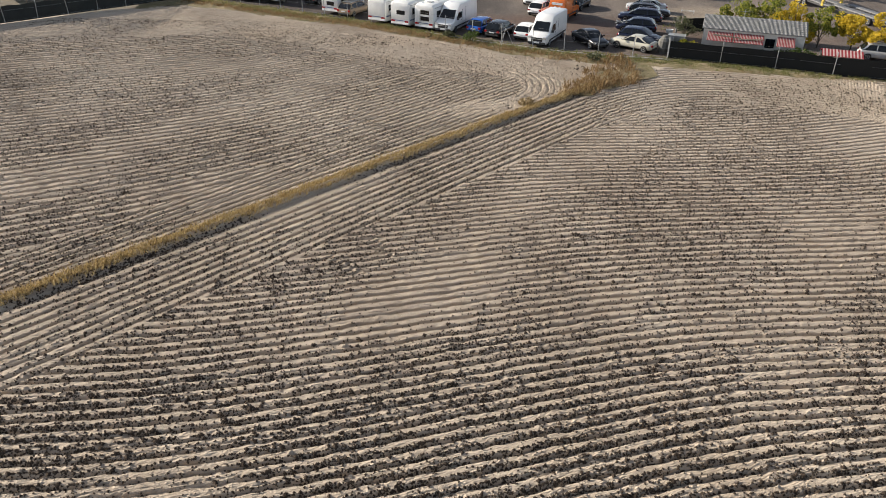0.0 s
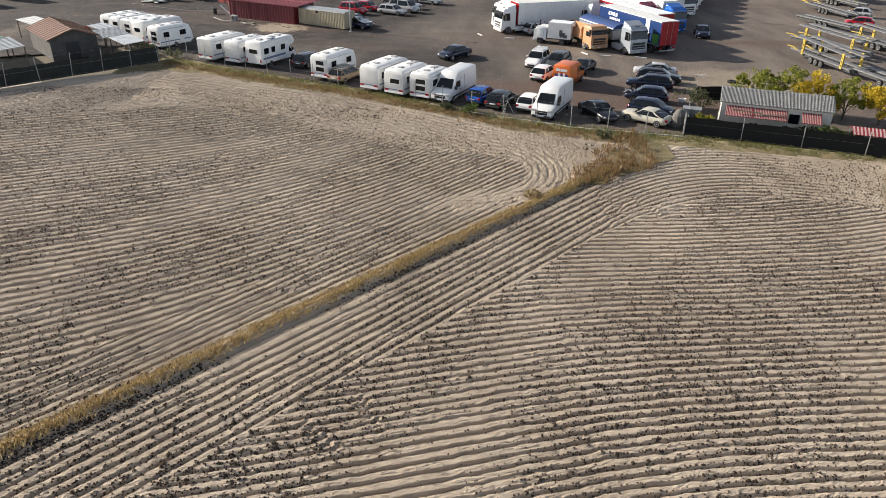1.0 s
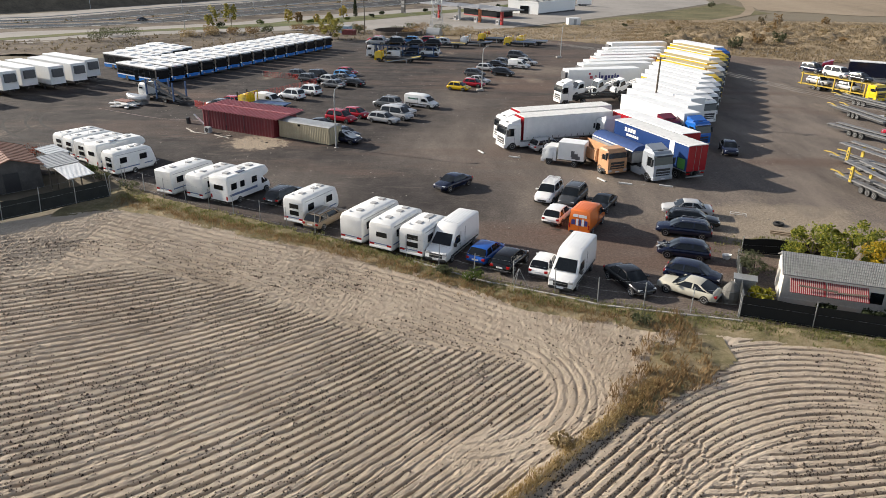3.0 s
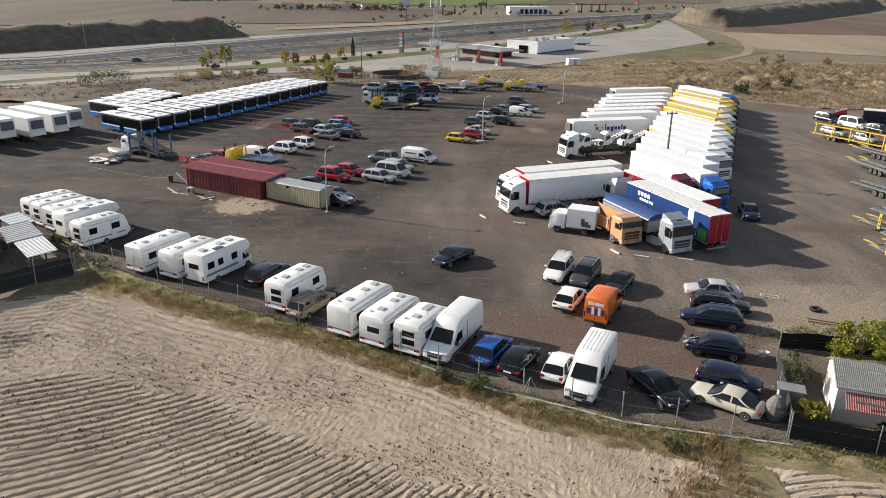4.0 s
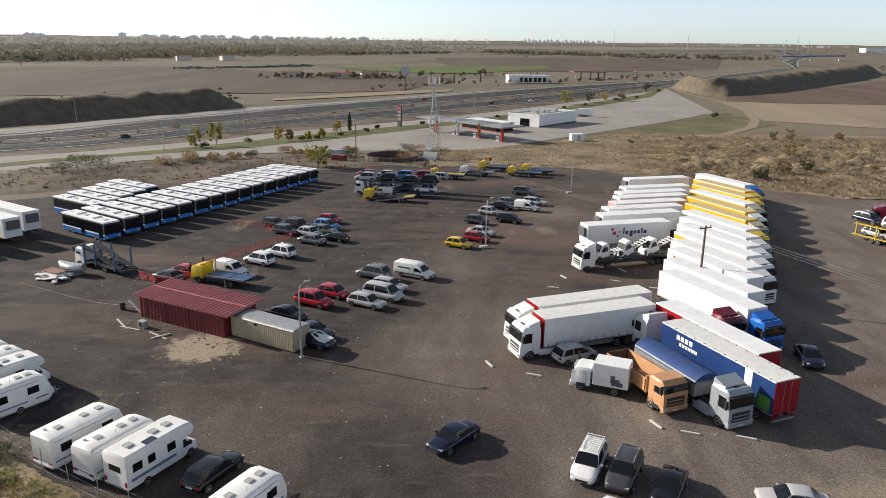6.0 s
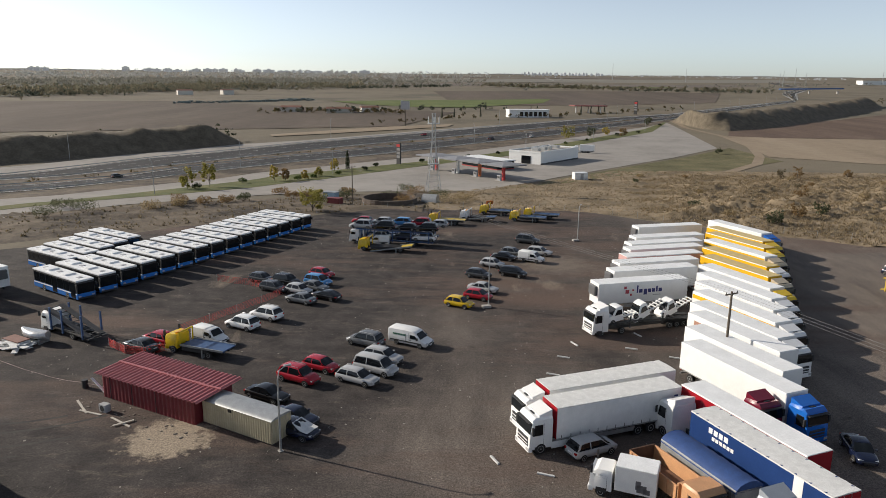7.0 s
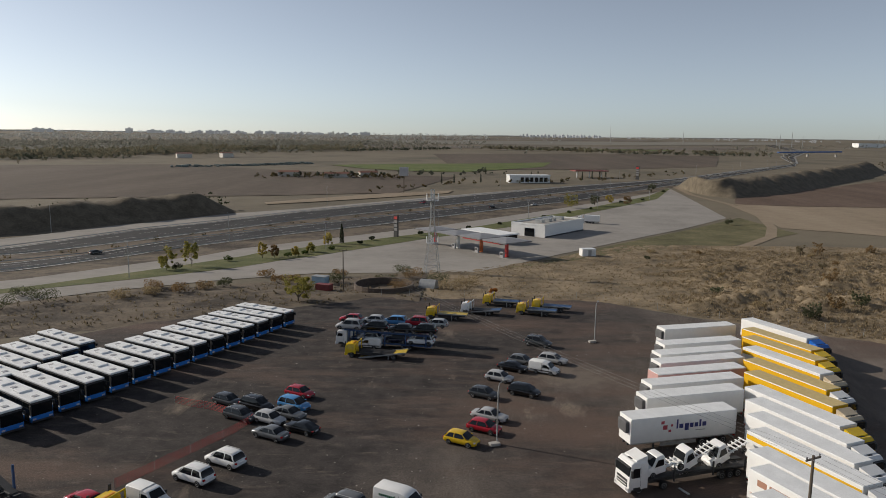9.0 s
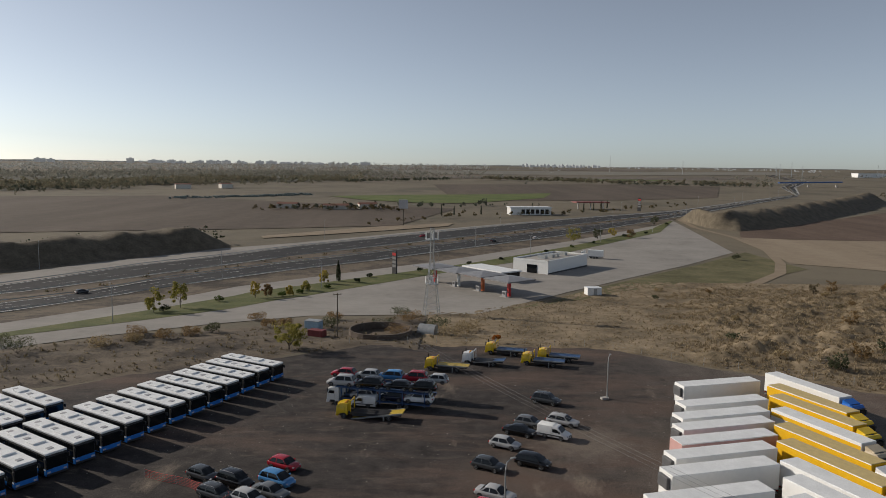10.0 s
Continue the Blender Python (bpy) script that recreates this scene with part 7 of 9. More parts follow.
poles = [(-26.6, 147.4, 9.6), (28.1, 42.6, 9.0), (92, -80, 9.5)]
for x, y, h in poles:
    timber_pole(x, y, h, -62)
wires = thing("power_lines", "three thin overhead power lines", "power line", Matrix())
for k in (-.8, 0, .8):
    for (x0, y0, h0), (x1, y1, h1) in zip(poles, poles[1:]):
        ox, oy = k * math.cos(radians(28)), k * math.sin(radians(28))
        z0, z1 = h0 + float(land(x0, y0)), h1 + float(land(x1, y1))
        part("wire", tube(bmesh.new(), [(x0 + (x1 - x0) * f + ox, y0 + (y1 - y0) * f + oy, z0 + (z1 - z0) * f - 1.6 * 4 * f * (1 - f)) for f in [i / 16 for i in range(17)]], .011, 4), plain("wire_grey", (0.2, 0.2, 0.2), .6, .3), wires)

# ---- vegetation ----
# backdrop material: added emission stands in for distance haze
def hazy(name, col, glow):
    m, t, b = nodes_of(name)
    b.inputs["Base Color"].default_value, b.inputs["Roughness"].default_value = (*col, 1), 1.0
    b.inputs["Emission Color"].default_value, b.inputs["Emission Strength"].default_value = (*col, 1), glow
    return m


G_GREEN = foliage("leaf_green", [(0.03, 0.05, 0.012), (0.06, 0.09, 0.02), (0.1, 0.13, 0.03)])
G_LIME = foliage("leaf_lime", [(0.11, 0.13, 0.016), (0.25, 0.24, 0.03), (0.42, 0.36, 0.04)])
G_YELLOW = foliage("leaf_autumn_yellow", [(0.3, 0.24, 0.02), (0.58, 0.42, 0.03), (0.68, 0.5, 0.06)])
G_OLIVE = foliage("leaf_olive", [(0.045, 0.055, 0.025), (0.08, 0.09, 0.045), (0.13, 0.13, 0.075)])
G_DARK = foliage("leaf_dark", [(0.012, 0.02, 0.009), (0.025, 0.035, 0.014), (0.04, 0.05, 0.02)])
G_RUST = foliage("leaf_rust", [(0.13, 0.08, 0.035), (0.23, 0.15, 0.07), (0.32, 0.22, 0.11)])
G_STRAW = foliage("dry_grass", [(0.17, 0.125, 0.065), (0.3, 0.225, 0.12), (0.42, 0.335, 0.2)])
G_AUTUMN = foliage("thinning_autumn_leaf", [(0.13, 0.13, 0.03), (0.27, 0.245, 0.055), (0.42, 0.35, 0.09)])
G_PALE = foliage("pale_yellow_leaf", [(0.24, 0.19, 0.04), (0.45, 0.35, 0.08), (0.56, 0.45, 0.14)])
G_TURNING = foliage("leaf_turning", [(0.06, 0.085, 0.012), (0.13, 0.16, 0.025), (0.24, 0.25, 0.04), (0.38, 0.34, 0.05)])
G_HAY = foliage("bleached_grass", [(0.13, 0.098, 0.055), (0.28, 0.215, 0.13), (0.42, 0.335, 0.22)])
G_GOLD = foliage("golden_dry_grass", [(0.2, 0.14, 0.06), (0.36, 0.26, 0.115), (0.5, 0.39, 0.2)])
G_VERGE = foliage("verge_grass", [(0.09, 0.11, 0.03), (0.17, 0.18, 0.06), (0.28, 0.24, 0.11)])
G_DRYMIX = foliage("dry_scrub_leaf", [(0.09, 0.075, 0.045), (0.17, 0.135, 0.08), (0.27, 0.22, 0.14)])
G_MIXED = foliage("far_foliage", [(0.04, 0.044, 0.02), (0.075, 0.07, 0.032), (0.12, 0.09, 0.042), (0.16, 0.105, 0.045)])


# far leaves: distance haze is mixed into the base colour
G_FAR = foliage("haze_greyed_woodland", [(0.13, 0.135, 0.095), (0.17, 0.165, 0.115), (0.21, 0.185, 0.125), (0.26, 0.205, 0.135)])


# paler copies for farther woods, with more haze painted in
G_FAR2 = foliage("haze_paled_woodland", [(0.21, 0.215, 0.185), (0.25, 0.24, 0.2), (0.29, 0.26, 0.21)])
G_FAR3 = foliage("haze_whitened_woodland", [(0.34, 0.35, 0.33), (0.38, 0.38, 0.355), (0.42, 0.41, 0.38)])
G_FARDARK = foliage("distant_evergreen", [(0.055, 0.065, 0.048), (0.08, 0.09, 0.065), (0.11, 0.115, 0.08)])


def raw(name, V, F, mat):
    me = bpy.data.meshes.new(name)
    me.from_pydata(V, [], F)
    me.materials.append(mat)
    return me


def leaf_cloud(rnd, n, shape, size):
    """n small leaf cards scattered through a crown; shape(u) gives a place."""
    V, F = [], []
    for _ in range(n):
        c = Vector(shape())
        a = Vector((rnd.gauss(0, 1), rnd.gauss(0, 1), rnd.gauss(0, .7))).normalized()
        b = a.orthogonal().normalized()
        b.rotate(Matrix.Rotation(rnd.uniform(0, 6.3), 3, a))
        s = size * rnd.uniform(.6, 1.4)
        e = a.cross(b)
        k = len(V)
        V += [c + b * s, c + e * s * .55 + a * s * .15, c - b * s, c - e * s * .55 + a * s * .15]
        F.append((k, k + 1, k + 2, k + 3))
    return V, F


def crown_shape(rnd, lobes):
    def f():
        x, y, z, r = rnd.choice(lobes)
        d = Vector((rnd.gauss(0, 1), rnd.gauss(0, 1), rnd.gauss(0, 1))).normalized() * r * rnd.uniform(.35, 1) ** .6
        return x + d.x, y + d.y, z + d.z * .85
    return f


def tree(name, label, x, y, h, spread, mat, seed, trunk=.3, n=1400, size=.16, base=.3, category="tree", group=""):
    rnd = random.Random(seed)
    root = thing(name, label, category, at(x, y, rnd.uniform(0, 360)), group)
    lobes = []
    limbs = bmesh.new()
    tube(limbs, [(0, 0, -.1), (rnd.uniform(-.1, .1), rnd.uniform(-.1, .1), h * base), (rnd.uniform(-.2, .2), rnd.uniform(-.2, .2), h * .75)], [trunk * .5, trunk * .36, trunk * .12], 7)
    for i in range(9):
        a = i * 2.4 + rnd.uniform(-.4, .4)
        z0 = h * (base + .08 * (i % 4))
        r = spread * rnd.uniform(.45, .85)
        z1 = h * rnd.uniform(base + .2, .88)
        tip = (r * math.cos(a), r * math.sin(a), z1)
        tube(limbs, [(0, 0, z0), (tip[0] * .5, tip[1] * .5, (z0 + z1) / 2 + .1), tip], [trunk * .2, trunk * .13, trunk * .04], 5)
        lobes.append((*tip, spread * rnd.uniform(.25, .44)))
        for _ in range(3):
            b, r2 = a + rnd.uniform(-.7, .7), r * rnd.uniform(.7, 1.35)
            twig = (r2 * math.cos(b), r2 * math.sin(b), min(h * 1.02, max(h * .18, z1 + h * rnd.uniform(-.24, .2))))
            tube(limbs, [tuple(q * .75 for q in tip[:2]) + (z1 * .9,), twig], [trunk * .07, trunk * .02], 4)
            lobes.append((*twig, spread * rnd.uniform(.1, .24)))
    lobes.append((0, 0, h * .86, spread * .42))
    part("trunk", limbs, BARK, root, smooth=50)
    V, F = leaf_cloud(rnd, n, crown_shape(rnd, lobes), size)
    ob = new("crown", raw("crown", V, F, mat))
    ob.parent = root
    return root


def shrub(label, x, y, h, r, mat, seed, n=420, size=.14, name="bush", group="bushes"):
    rnd = random.Random(seed)
    root = thing(name, label, "bush", at(x, y), group)
    bm = bmesh.new()
    lobes = []
    for i in range(6):
        a = i * 1.05 + rnd.uniform(-.3, .3)
        tip = (r * .6 * math.cos(a), r * .6 * math.sin(a), h * rnd.uniform(.45, .8))
        tube(bm, [(0, 0, 0), tip], [.04, .012], 4)
        lobes.append((*tip, r * rnd.uniform(.35, .55)))
    part("woody_base", bm, BARK, root)
    V, F = leaf_cloud(rnd, n, crown_shape(rnd, lobes), size)
    V = [Vector((v[0], v[1], max(.02, v[2]))) for v in V]
    ob = new("foliage", raw("foliage", V, F, mat))
    ob.parent = root
    return root


for i, (x, y, h, r, m, lb) in enumerate(((27.2, -9.2, 3.6, 2.2, G_TURNING, "bushy lime-green tree behind the cabin"), (29.6, -10.4, 3.9, 2.2, G_TURNING, "bushy green tree turning yellow behind the cabin"), (32.2, -11.4, 4.1, 2.1, G_YELLOW, "tree with bright yellow autumn leaves"), (34.4, -12.4, 3.6, 2.0, G_TURNING, "yellowing green tree behind the cabin"), (37.0, -13.6, 3.3, 1.9, G_YELLOW, "tree with bright yellow autumn leaves"), (38.6, -15.6, 3.5, 1.7, G_YELLOW, "tree with bright yellow autumn leaves"))):
    tree("tree", lb, x, y, h, r, m, i + 1, .16, 4600, .1, .12)
tree("tree", "small grey-green olive tree in the garden", 21.6, -12.2, 2.6, 1.3, G_OLIVE, 5, .16, 1500, .07, .2)
for i, (x, y, h, r, m) in enumerate(((21.0, -15.6, 1.2, .9, G_LIME), (28.6, -19.0, 1.5, 1.0, G_DARK), (30.0, -19.6, 1.7, 1.1, G_GREEN), (31.4, -20.0, 1.5, .9, G_DARK), (27.0, -18.6, 1.2, .8, G_DARK), (24.4, -17.6, 1.0, .7, G_DARK), (40, -18, 2.2, 1.6, G_YELLOW))):
    shrub("garden bush behind the netting", x, y, h, r, m, 20 + i)
gb = thing("wire_roll", "grey roll of wire netting standing by the fence", "netting", at(18.9, -15.4))
part("netting", loft(bmesh.new(), [[(r0 * math.cos(a), r0 * math.sin(a), z) for a in [2 * math.pi * j / 12 for j in range(12)]] for r0, z in ((.4, 0), (.62, .5), (.55, 1.1), (.2, 1.6))]), plain("grey_netting", (0.16, 0.155, 0.14), .9, grime=.4, scale=6), gb)


def tussocks(name, label, places, mat, h, blades, kind="stuff", seed=7, width=.03):
    """Many tufts of grass in one mesh."""
    rnd = random.Random(seed)
    V, F = [], []
    for x, y, z, s in places:
        for _ in range(blades):
            a = rnd.uniform(0, 6.28)
            l = h * s * rnd.uniform(.5, 1.2)
            bx, by = x + rnd.gauss(0, .12 * s), y + rnd.gauss(0, .12 * s)
            ox, oy = math.cos(a) * l * .5, math.sin(a) * l * .5
            px, py = -math.sin(a) * width * s, math.cos(a) * width * s
            k = len(V)
            V += [(bx - px, by - py, z), (bx + px, by + py, z), (bx + ox * .6 + px * .6, by + oy * .6 + py * .6, z + l * .8), (bx + ox, by + oy, z + l)]
            F.append((k, k + 1, k + 2, k + 3))
    return tagged(new(name, raw(name, V, F, mat)), label, "grass", kind=kind)


def along(line, n, jitter, rnd, z=0.05, bias=0.0):
    pts = resample(line, n)
    out = []
    for i, (x, y) in enumerate(pts):
        out.append((x + rnd.gauss(0, .2), y + bias + rnd.gauss(0, jitter), z, rnd.uniform(.5, 1.5)))
    return out


rg = random.Random(11)
u0 = [(D0[0] + DU[0] * q - DN[0] * .35, D0[1] + DU[1] * q - DN[1] * .35) for q in range(-12, 46, 3)]
tussocks("ditch_grass", "dry straw grass along the ditch bank", along(u0, 2800, .18, rg, .1), G_GOLD, .17, 9, seed=1, width=.016)
mid_verge = [(x, (float(edge_y(x)) + float(fence_y(x))) / 2) for x in range(-33, 44, 2)]
tussocks("verge_straw", "dry straw tufts on the verge", [q for q in along(mid_verge, 2400, .6, rg, .04, -.6) if q[0] < 12 or q[3] < .7], G_RUST, .2, 7, seed=2, width=.016)
tussocks("verge_green", "green weeds on the verge", along(mid_verge, 2600, .6, rg, .03, .7), G_VERGE, .15, 8, seed=3, width=.025)
corner = [(rg.uniform(5, 15), rg.uniform(-29, -17), .08, rg.uniform(.6, 1.6)) for _ in range(900)]
corner = [q for q in corner if abs((q[0] - D0[0]) * DN[0] + (q[1] - D0[1]) * DN[1]) < .6 + max(0, (q[1] + 30) * .3)]
tussocks("corner_weeds", "tall rust-brown weeds at the ditch head", corner, G_RUST, .34, 8, seed=4, width=.02)
for i, (x, y, h, r, m) in enumerate(((1.0, -12.8, 1.0, .8, G_GREEN), (-1.2, -11.6, .7, .6, G_OLIVE), (12, -18.6, .7, .7, G_OLIVE), (5.0, -31.2, .3, .6, G_STRAW), (-33.0, 6.8, 1.0, 1.0, G_OLIVE), (-37.0, 9.4, 1.3, 1.0, G_OLIVE), (-39.5, 12.0, 1.0, .9, G_GREEN))):
    shrub("low weedy bush on the verge", x, y, h, r, m, 40 + i, 260, .1)
shrub("bare red-brown bush among the shacks", -48.6, 17.0, 1.6, 1.3, foliage("twig_red", [(0.12, 0.03, 0.02), (0.2, 0.05, 0.03)]), 60, 420, .1)

# clods lying on the field
rnd = random.Random(5)
V, F = [], []
for _ in range(9000):
    y = -70 + 62 * rnd.random() ** 1.5
    x = rnd.uniform(-1, 1) * (17 + (y + 70) * .7)
    if y > float(edge_y(x)) - .5:
        continue
    s = rnd.uniform(.025, .065) * (1.8 if rnd.random() < .06 else 1)
    z = -.02
    k = len(V)
    a = rnd.uniform(0, 3)
    ca, sa = math.cos(a) * s, math.sin(a) * s
    V += [(x + ca, y + sa, z), (x - sa, y + ca, z), (x - ca, y - sa, z), (x + sa, y - ca, z), (x + s * .2, y + s * .1, z + s * .9), (x - s * .3, y - s * .2, z + s * .7)]
    F += [(k, k + 1, k + 4), (k + 1, k + 5, k + 4), (k + 1, k + 2, k + 5), (k + 2, k + 3, k + 5), (k + 3, k + 4, k + 5), (k + 3, k, k + 4)]
cl = raw("clods", V, F, SOIL)
cz = field_z(np.array([v[0] for v in V]), np.array([v[1] for v in V]))
cl.vertices.foreach_set("co", np.array([(v[0], v[1], v[2] + z + .02) for v, z in zip(V, cz)], np.float32).ravel())
tagged(new("soil_clods", cl), "dry clods of soil lying on the furrows", "soil", kind="stuff")

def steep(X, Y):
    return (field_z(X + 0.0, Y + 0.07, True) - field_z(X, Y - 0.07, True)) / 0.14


# damp dark clods turned up along the furrows; their dense colour paints the shade in
DAMP_AND_SHADE = earth("damp_soil_and_shade", [(0.03, 0.021, 0.015), (0.055, 0.04, 0.029), (0.09, 0.067, 0.049)], 1.5, bump=0.5)
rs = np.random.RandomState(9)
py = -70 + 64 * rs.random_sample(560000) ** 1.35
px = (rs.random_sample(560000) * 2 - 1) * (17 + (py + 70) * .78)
# steep faces and the ditch cut take most, where shade falls
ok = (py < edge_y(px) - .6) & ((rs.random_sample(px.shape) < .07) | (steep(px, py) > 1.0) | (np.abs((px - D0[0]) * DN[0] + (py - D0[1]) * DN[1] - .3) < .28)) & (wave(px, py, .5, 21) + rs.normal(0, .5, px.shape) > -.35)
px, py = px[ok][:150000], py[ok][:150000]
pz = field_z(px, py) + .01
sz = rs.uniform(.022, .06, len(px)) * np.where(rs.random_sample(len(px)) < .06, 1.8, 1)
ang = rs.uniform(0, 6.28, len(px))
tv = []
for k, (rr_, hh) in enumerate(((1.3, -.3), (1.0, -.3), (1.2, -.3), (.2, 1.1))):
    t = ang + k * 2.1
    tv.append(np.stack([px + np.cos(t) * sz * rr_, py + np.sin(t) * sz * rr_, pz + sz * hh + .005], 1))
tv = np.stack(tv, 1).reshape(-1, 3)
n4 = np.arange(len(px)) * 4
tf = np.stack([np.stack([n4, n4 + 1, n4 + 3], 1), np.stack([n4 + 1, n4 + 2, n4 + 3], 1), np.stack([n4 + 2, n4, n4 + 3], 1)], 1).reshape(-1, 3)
me = bpy.data.meshes.new("damp_shade_clods")
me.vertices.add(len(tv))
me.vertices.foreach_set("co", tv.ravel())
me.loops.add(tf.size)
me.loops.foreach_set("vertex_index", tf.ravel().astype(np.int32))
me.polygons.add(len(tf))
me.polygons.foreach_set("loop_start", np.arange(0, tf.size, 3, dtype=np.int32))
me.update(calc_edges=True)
me.materials.append(DAMP_AND_SHADE)
tagged(new("damp_shade_clods", me), "damp dark clods along the furrows, also darkening their shaded faces", "soil", kind="stuff")

tussocks("garden_weeds", "patch of green weeds on pale dirt by the timber", [(27 + rg.gauss(0, 2.2), -4.6 + rg.gauss(0, .9), 0, rg.uniform(.6, 1.4)) for _ in range(260)], G_VERGE, .2, 7, seed=18, width=.03)

# scrub on the waste ground
def scatter(seed, n, x0, x1, y0, y1, ok, zf, s0, s1):
    r = np.random.RandomState(seed)
    X, Y = r.uniform(x0, x1, n), r.uniform(y0, y1, n)
    k = ok(X, Y)
    X, Y = X[k], Y[k]
    return list(zip(X.tolist(), Y.tolist(), zf(X, Y).tolist(), r.uniform(s0, s1, len(X)).tolist()))


def wild(X, Y):
    return (Y > waste_edge(X) + 1) & (Y < 184 + np.clip(X, 0, 64) * 1.1)


heaps = lambda X, Y: wild(X, Y) & (X > 46 + .3 * (Y - 140) + 8 * np.sin(Y * .3))
trodden = lambda X, Y: (Y > bare_edge(X) + 1) & (Y < 180 + np.clip(X + 10, -200, 0) * .62)
tussocks("scrub_grass", "tussocks of dry grass over the waste ground", scatter(1, 14000, 0, 190, 106, 258, wild, scrub_z, .5, 1.2), G_HAY, .34, 6, seed=6, width=.06)
tussocks("straw_heaps", "golden straw grass over heaped waste ground", scatter(2, 20000, 44, 180, 104, 240, heaps, scrub_z, .6, 1.4), G_HAY, .45, 6, seed=16, width=.07)
tussocks("bare_ground_weeds", "sparse dry weeds on the trodden earth", scatter(3, 2600, -150, -4, 100, 178, trodden, bare_z, .5, 1.5), G_DRYMIX, .4, 6, seed=17, width=.08)
for i in range(16):
    x, y = rg.uniform(52, 150), rg.uniform(118, 240)
    if not wild(np.array([x]), np.array([y - 4]))[0]:
        continue
    shrub("dry brown bush on the waste ground", x, y, rg.uniform(.9, 2.2), rg.uniform(.9, 1.8), rg.choice((G_RUST, G_OLIVE, G_STRAW, G_DRYMIX)), 100 + i, 260, .18, group="scrub bushes").location.z = float(scrub_z(np.array([x]), np.array([y]))[0])
for i, (x, y, m) in enumerate(((125, 233, G_RUST), (146, 238, G_RUST), (69, 124, G_OLIVE), (77, 131, G_RUST), (84, 134, G_OLIVE), (96, 169, G_RUST), (130, 327, G_OLIVE), (118, 231, G_DRYMIX))):
    tree("tree", "small olive-brown tree on the waste ground", x, y, rg.uniform(3.2, 4.8), 1.9, m, 140 + i, .16, 620, .2, .15)
rb = thing("rubble_heaps", "pale rubble tipped on the waste ground", "rubble", Matrix(), kind="stuff")
bm = bmesh.new()
for _ in range(90):
    cx, cy = rg.choice(((86, 150), (100, 143), (70, 128), (112, 150), (60, 124)))
    x, y, s = cx + rg.gauss(0, 5), cy + rg.gauss(0, 3), rg.uniform(.1, .35)
    box(bm, -s, s, -s * .7, s * .7, -.2, s * .6, m=Matrix.Translation((x, y, float(scrub_z(np.array([x]), np.array([y]))[0]))) @ Matrix.Rotation(rg.uniform(0, 3), 4, "Z"))
part("stones", bm, plain("dusty_rubble", (0.2, 0.17, 0.14), .9, grime=.4), rb)

# behind the buses
tree("tree", "bare-branched olive-green tree by the back fence", -34.0, 134.0, 5.6, 3.4, G_AUTUMN, 200, .35, 3000, .17, .12)
for i, (x, y, h, r, m) in enumerate(((-93, 134, 1.7, 2.0, G_OLIVE), (-69, 144, 1.6, 1.8, G_RUST), (-50, 168, 1.6, 1.8, G_RUST), (-15, 178, 1.6, 2.0, G_OLIVE), (-31, 170, 1.6, 1.8, G_RUST), (-62, 141, 1.6, 1.6, G_RUST), (-58, 146, 1.4, 1.5, G_RUST), (-55, 150, 1.5, 1.4, G_OLIVE), (-67, 138, 1.2, 1.5, G_STRAW), (-72, 134, 1.3, 1.8, G_STRAW), (-85, 128, 2.2, 2.4, G_OLIVE), (-90, 122, 2.0, 2.2, G_OLIVE), (-44, 157, 1.8, 1.6, G_RUST), (-41, 160, 1.4, 1.4, G_RUST), (-30, 158, 1.8, 1.6, G_OLIVE), (-18, 160, 1.5, 2.2, G_OLIVE), (-12, 168, 2.0, 2.2, G_RUST), (-14, 152, 1.3, 2.0, G_RUST), (-2, 150, 1.8, 2.4, G_STRAW), (-5, 158, 2.2, 2.4, G_OLIVE), (2, 156, 1.8, 2.2, G_STRAW), (7.6, 142, 1.6, .7, foliage("leaf_orange", [(0.3, 0.1, 0.02), (0.42, 0.16, 0.03)])))):
    shrub("dry bush behind the parking ground", x, y, h * 1.35, r * 1.35, m, 220 + i, 900, .13)
dm = thing("round_tank", "low round concrete pit overgrown with creeper", "tank", at(-17.5, 150.0))
bm = bmesh.new()
loft(bm, [[(r0 * math.cos(a), r0 * math.sin(a), z) for a in [2 * math.pi * j / 28 for j in range(28)]] for r0, z in ((7.0, -.5), (7.0, 1.6), (6.6, 1.6), (6.6, -.5))], cap=False)
part("wall", bm, plain("brown_concrete", (0.12, 0.09, 0.07), .9, grime=.4), dm)
sk = thing("red_skip", "small red metal skip", "skip", at(-31.0, 147.0, -20))
part("body", boxed(-1.8, 1.8, -1.0, 1.0, 0, 1.6, r=.05), plain("skip_red", (0.2, 0.03, 0.03), .6, grime=.4), sk)
sk = thing("blue_cabin", "small pale blue metal hut", "hut", at(-33.5, 156.0, -20))
part("body", boxed(-1.8, 1.8, -1.1, 1.1, 0, 2.1, r=.03), plain("pale_blue_metal", (0.3, 0.42, 0.52), .5), sk)
part("roof", boxed(-1.9, 1.9, -1.2, 1.2, 2.1, 2.2), STEEL, sk)
sk = thing("tunnel_shelter", "small half-round sheet shelter with dark mouth", "shelter", at(-7.5, 153.0, -20))
part("shell", loft(bmesh.new(), [[(q, 1.6 * math.cos(a), 2.2 * math.sin(a)) for a in [math.pi * j / 10 for j in range(11)]] for q in (-1.6, 2.4)]), STEEL, sk, smooth=50)
part("mouth", boxed(-1.66, -1.61, -1.3, 1.3, 0, 1.6), DARK, sk)

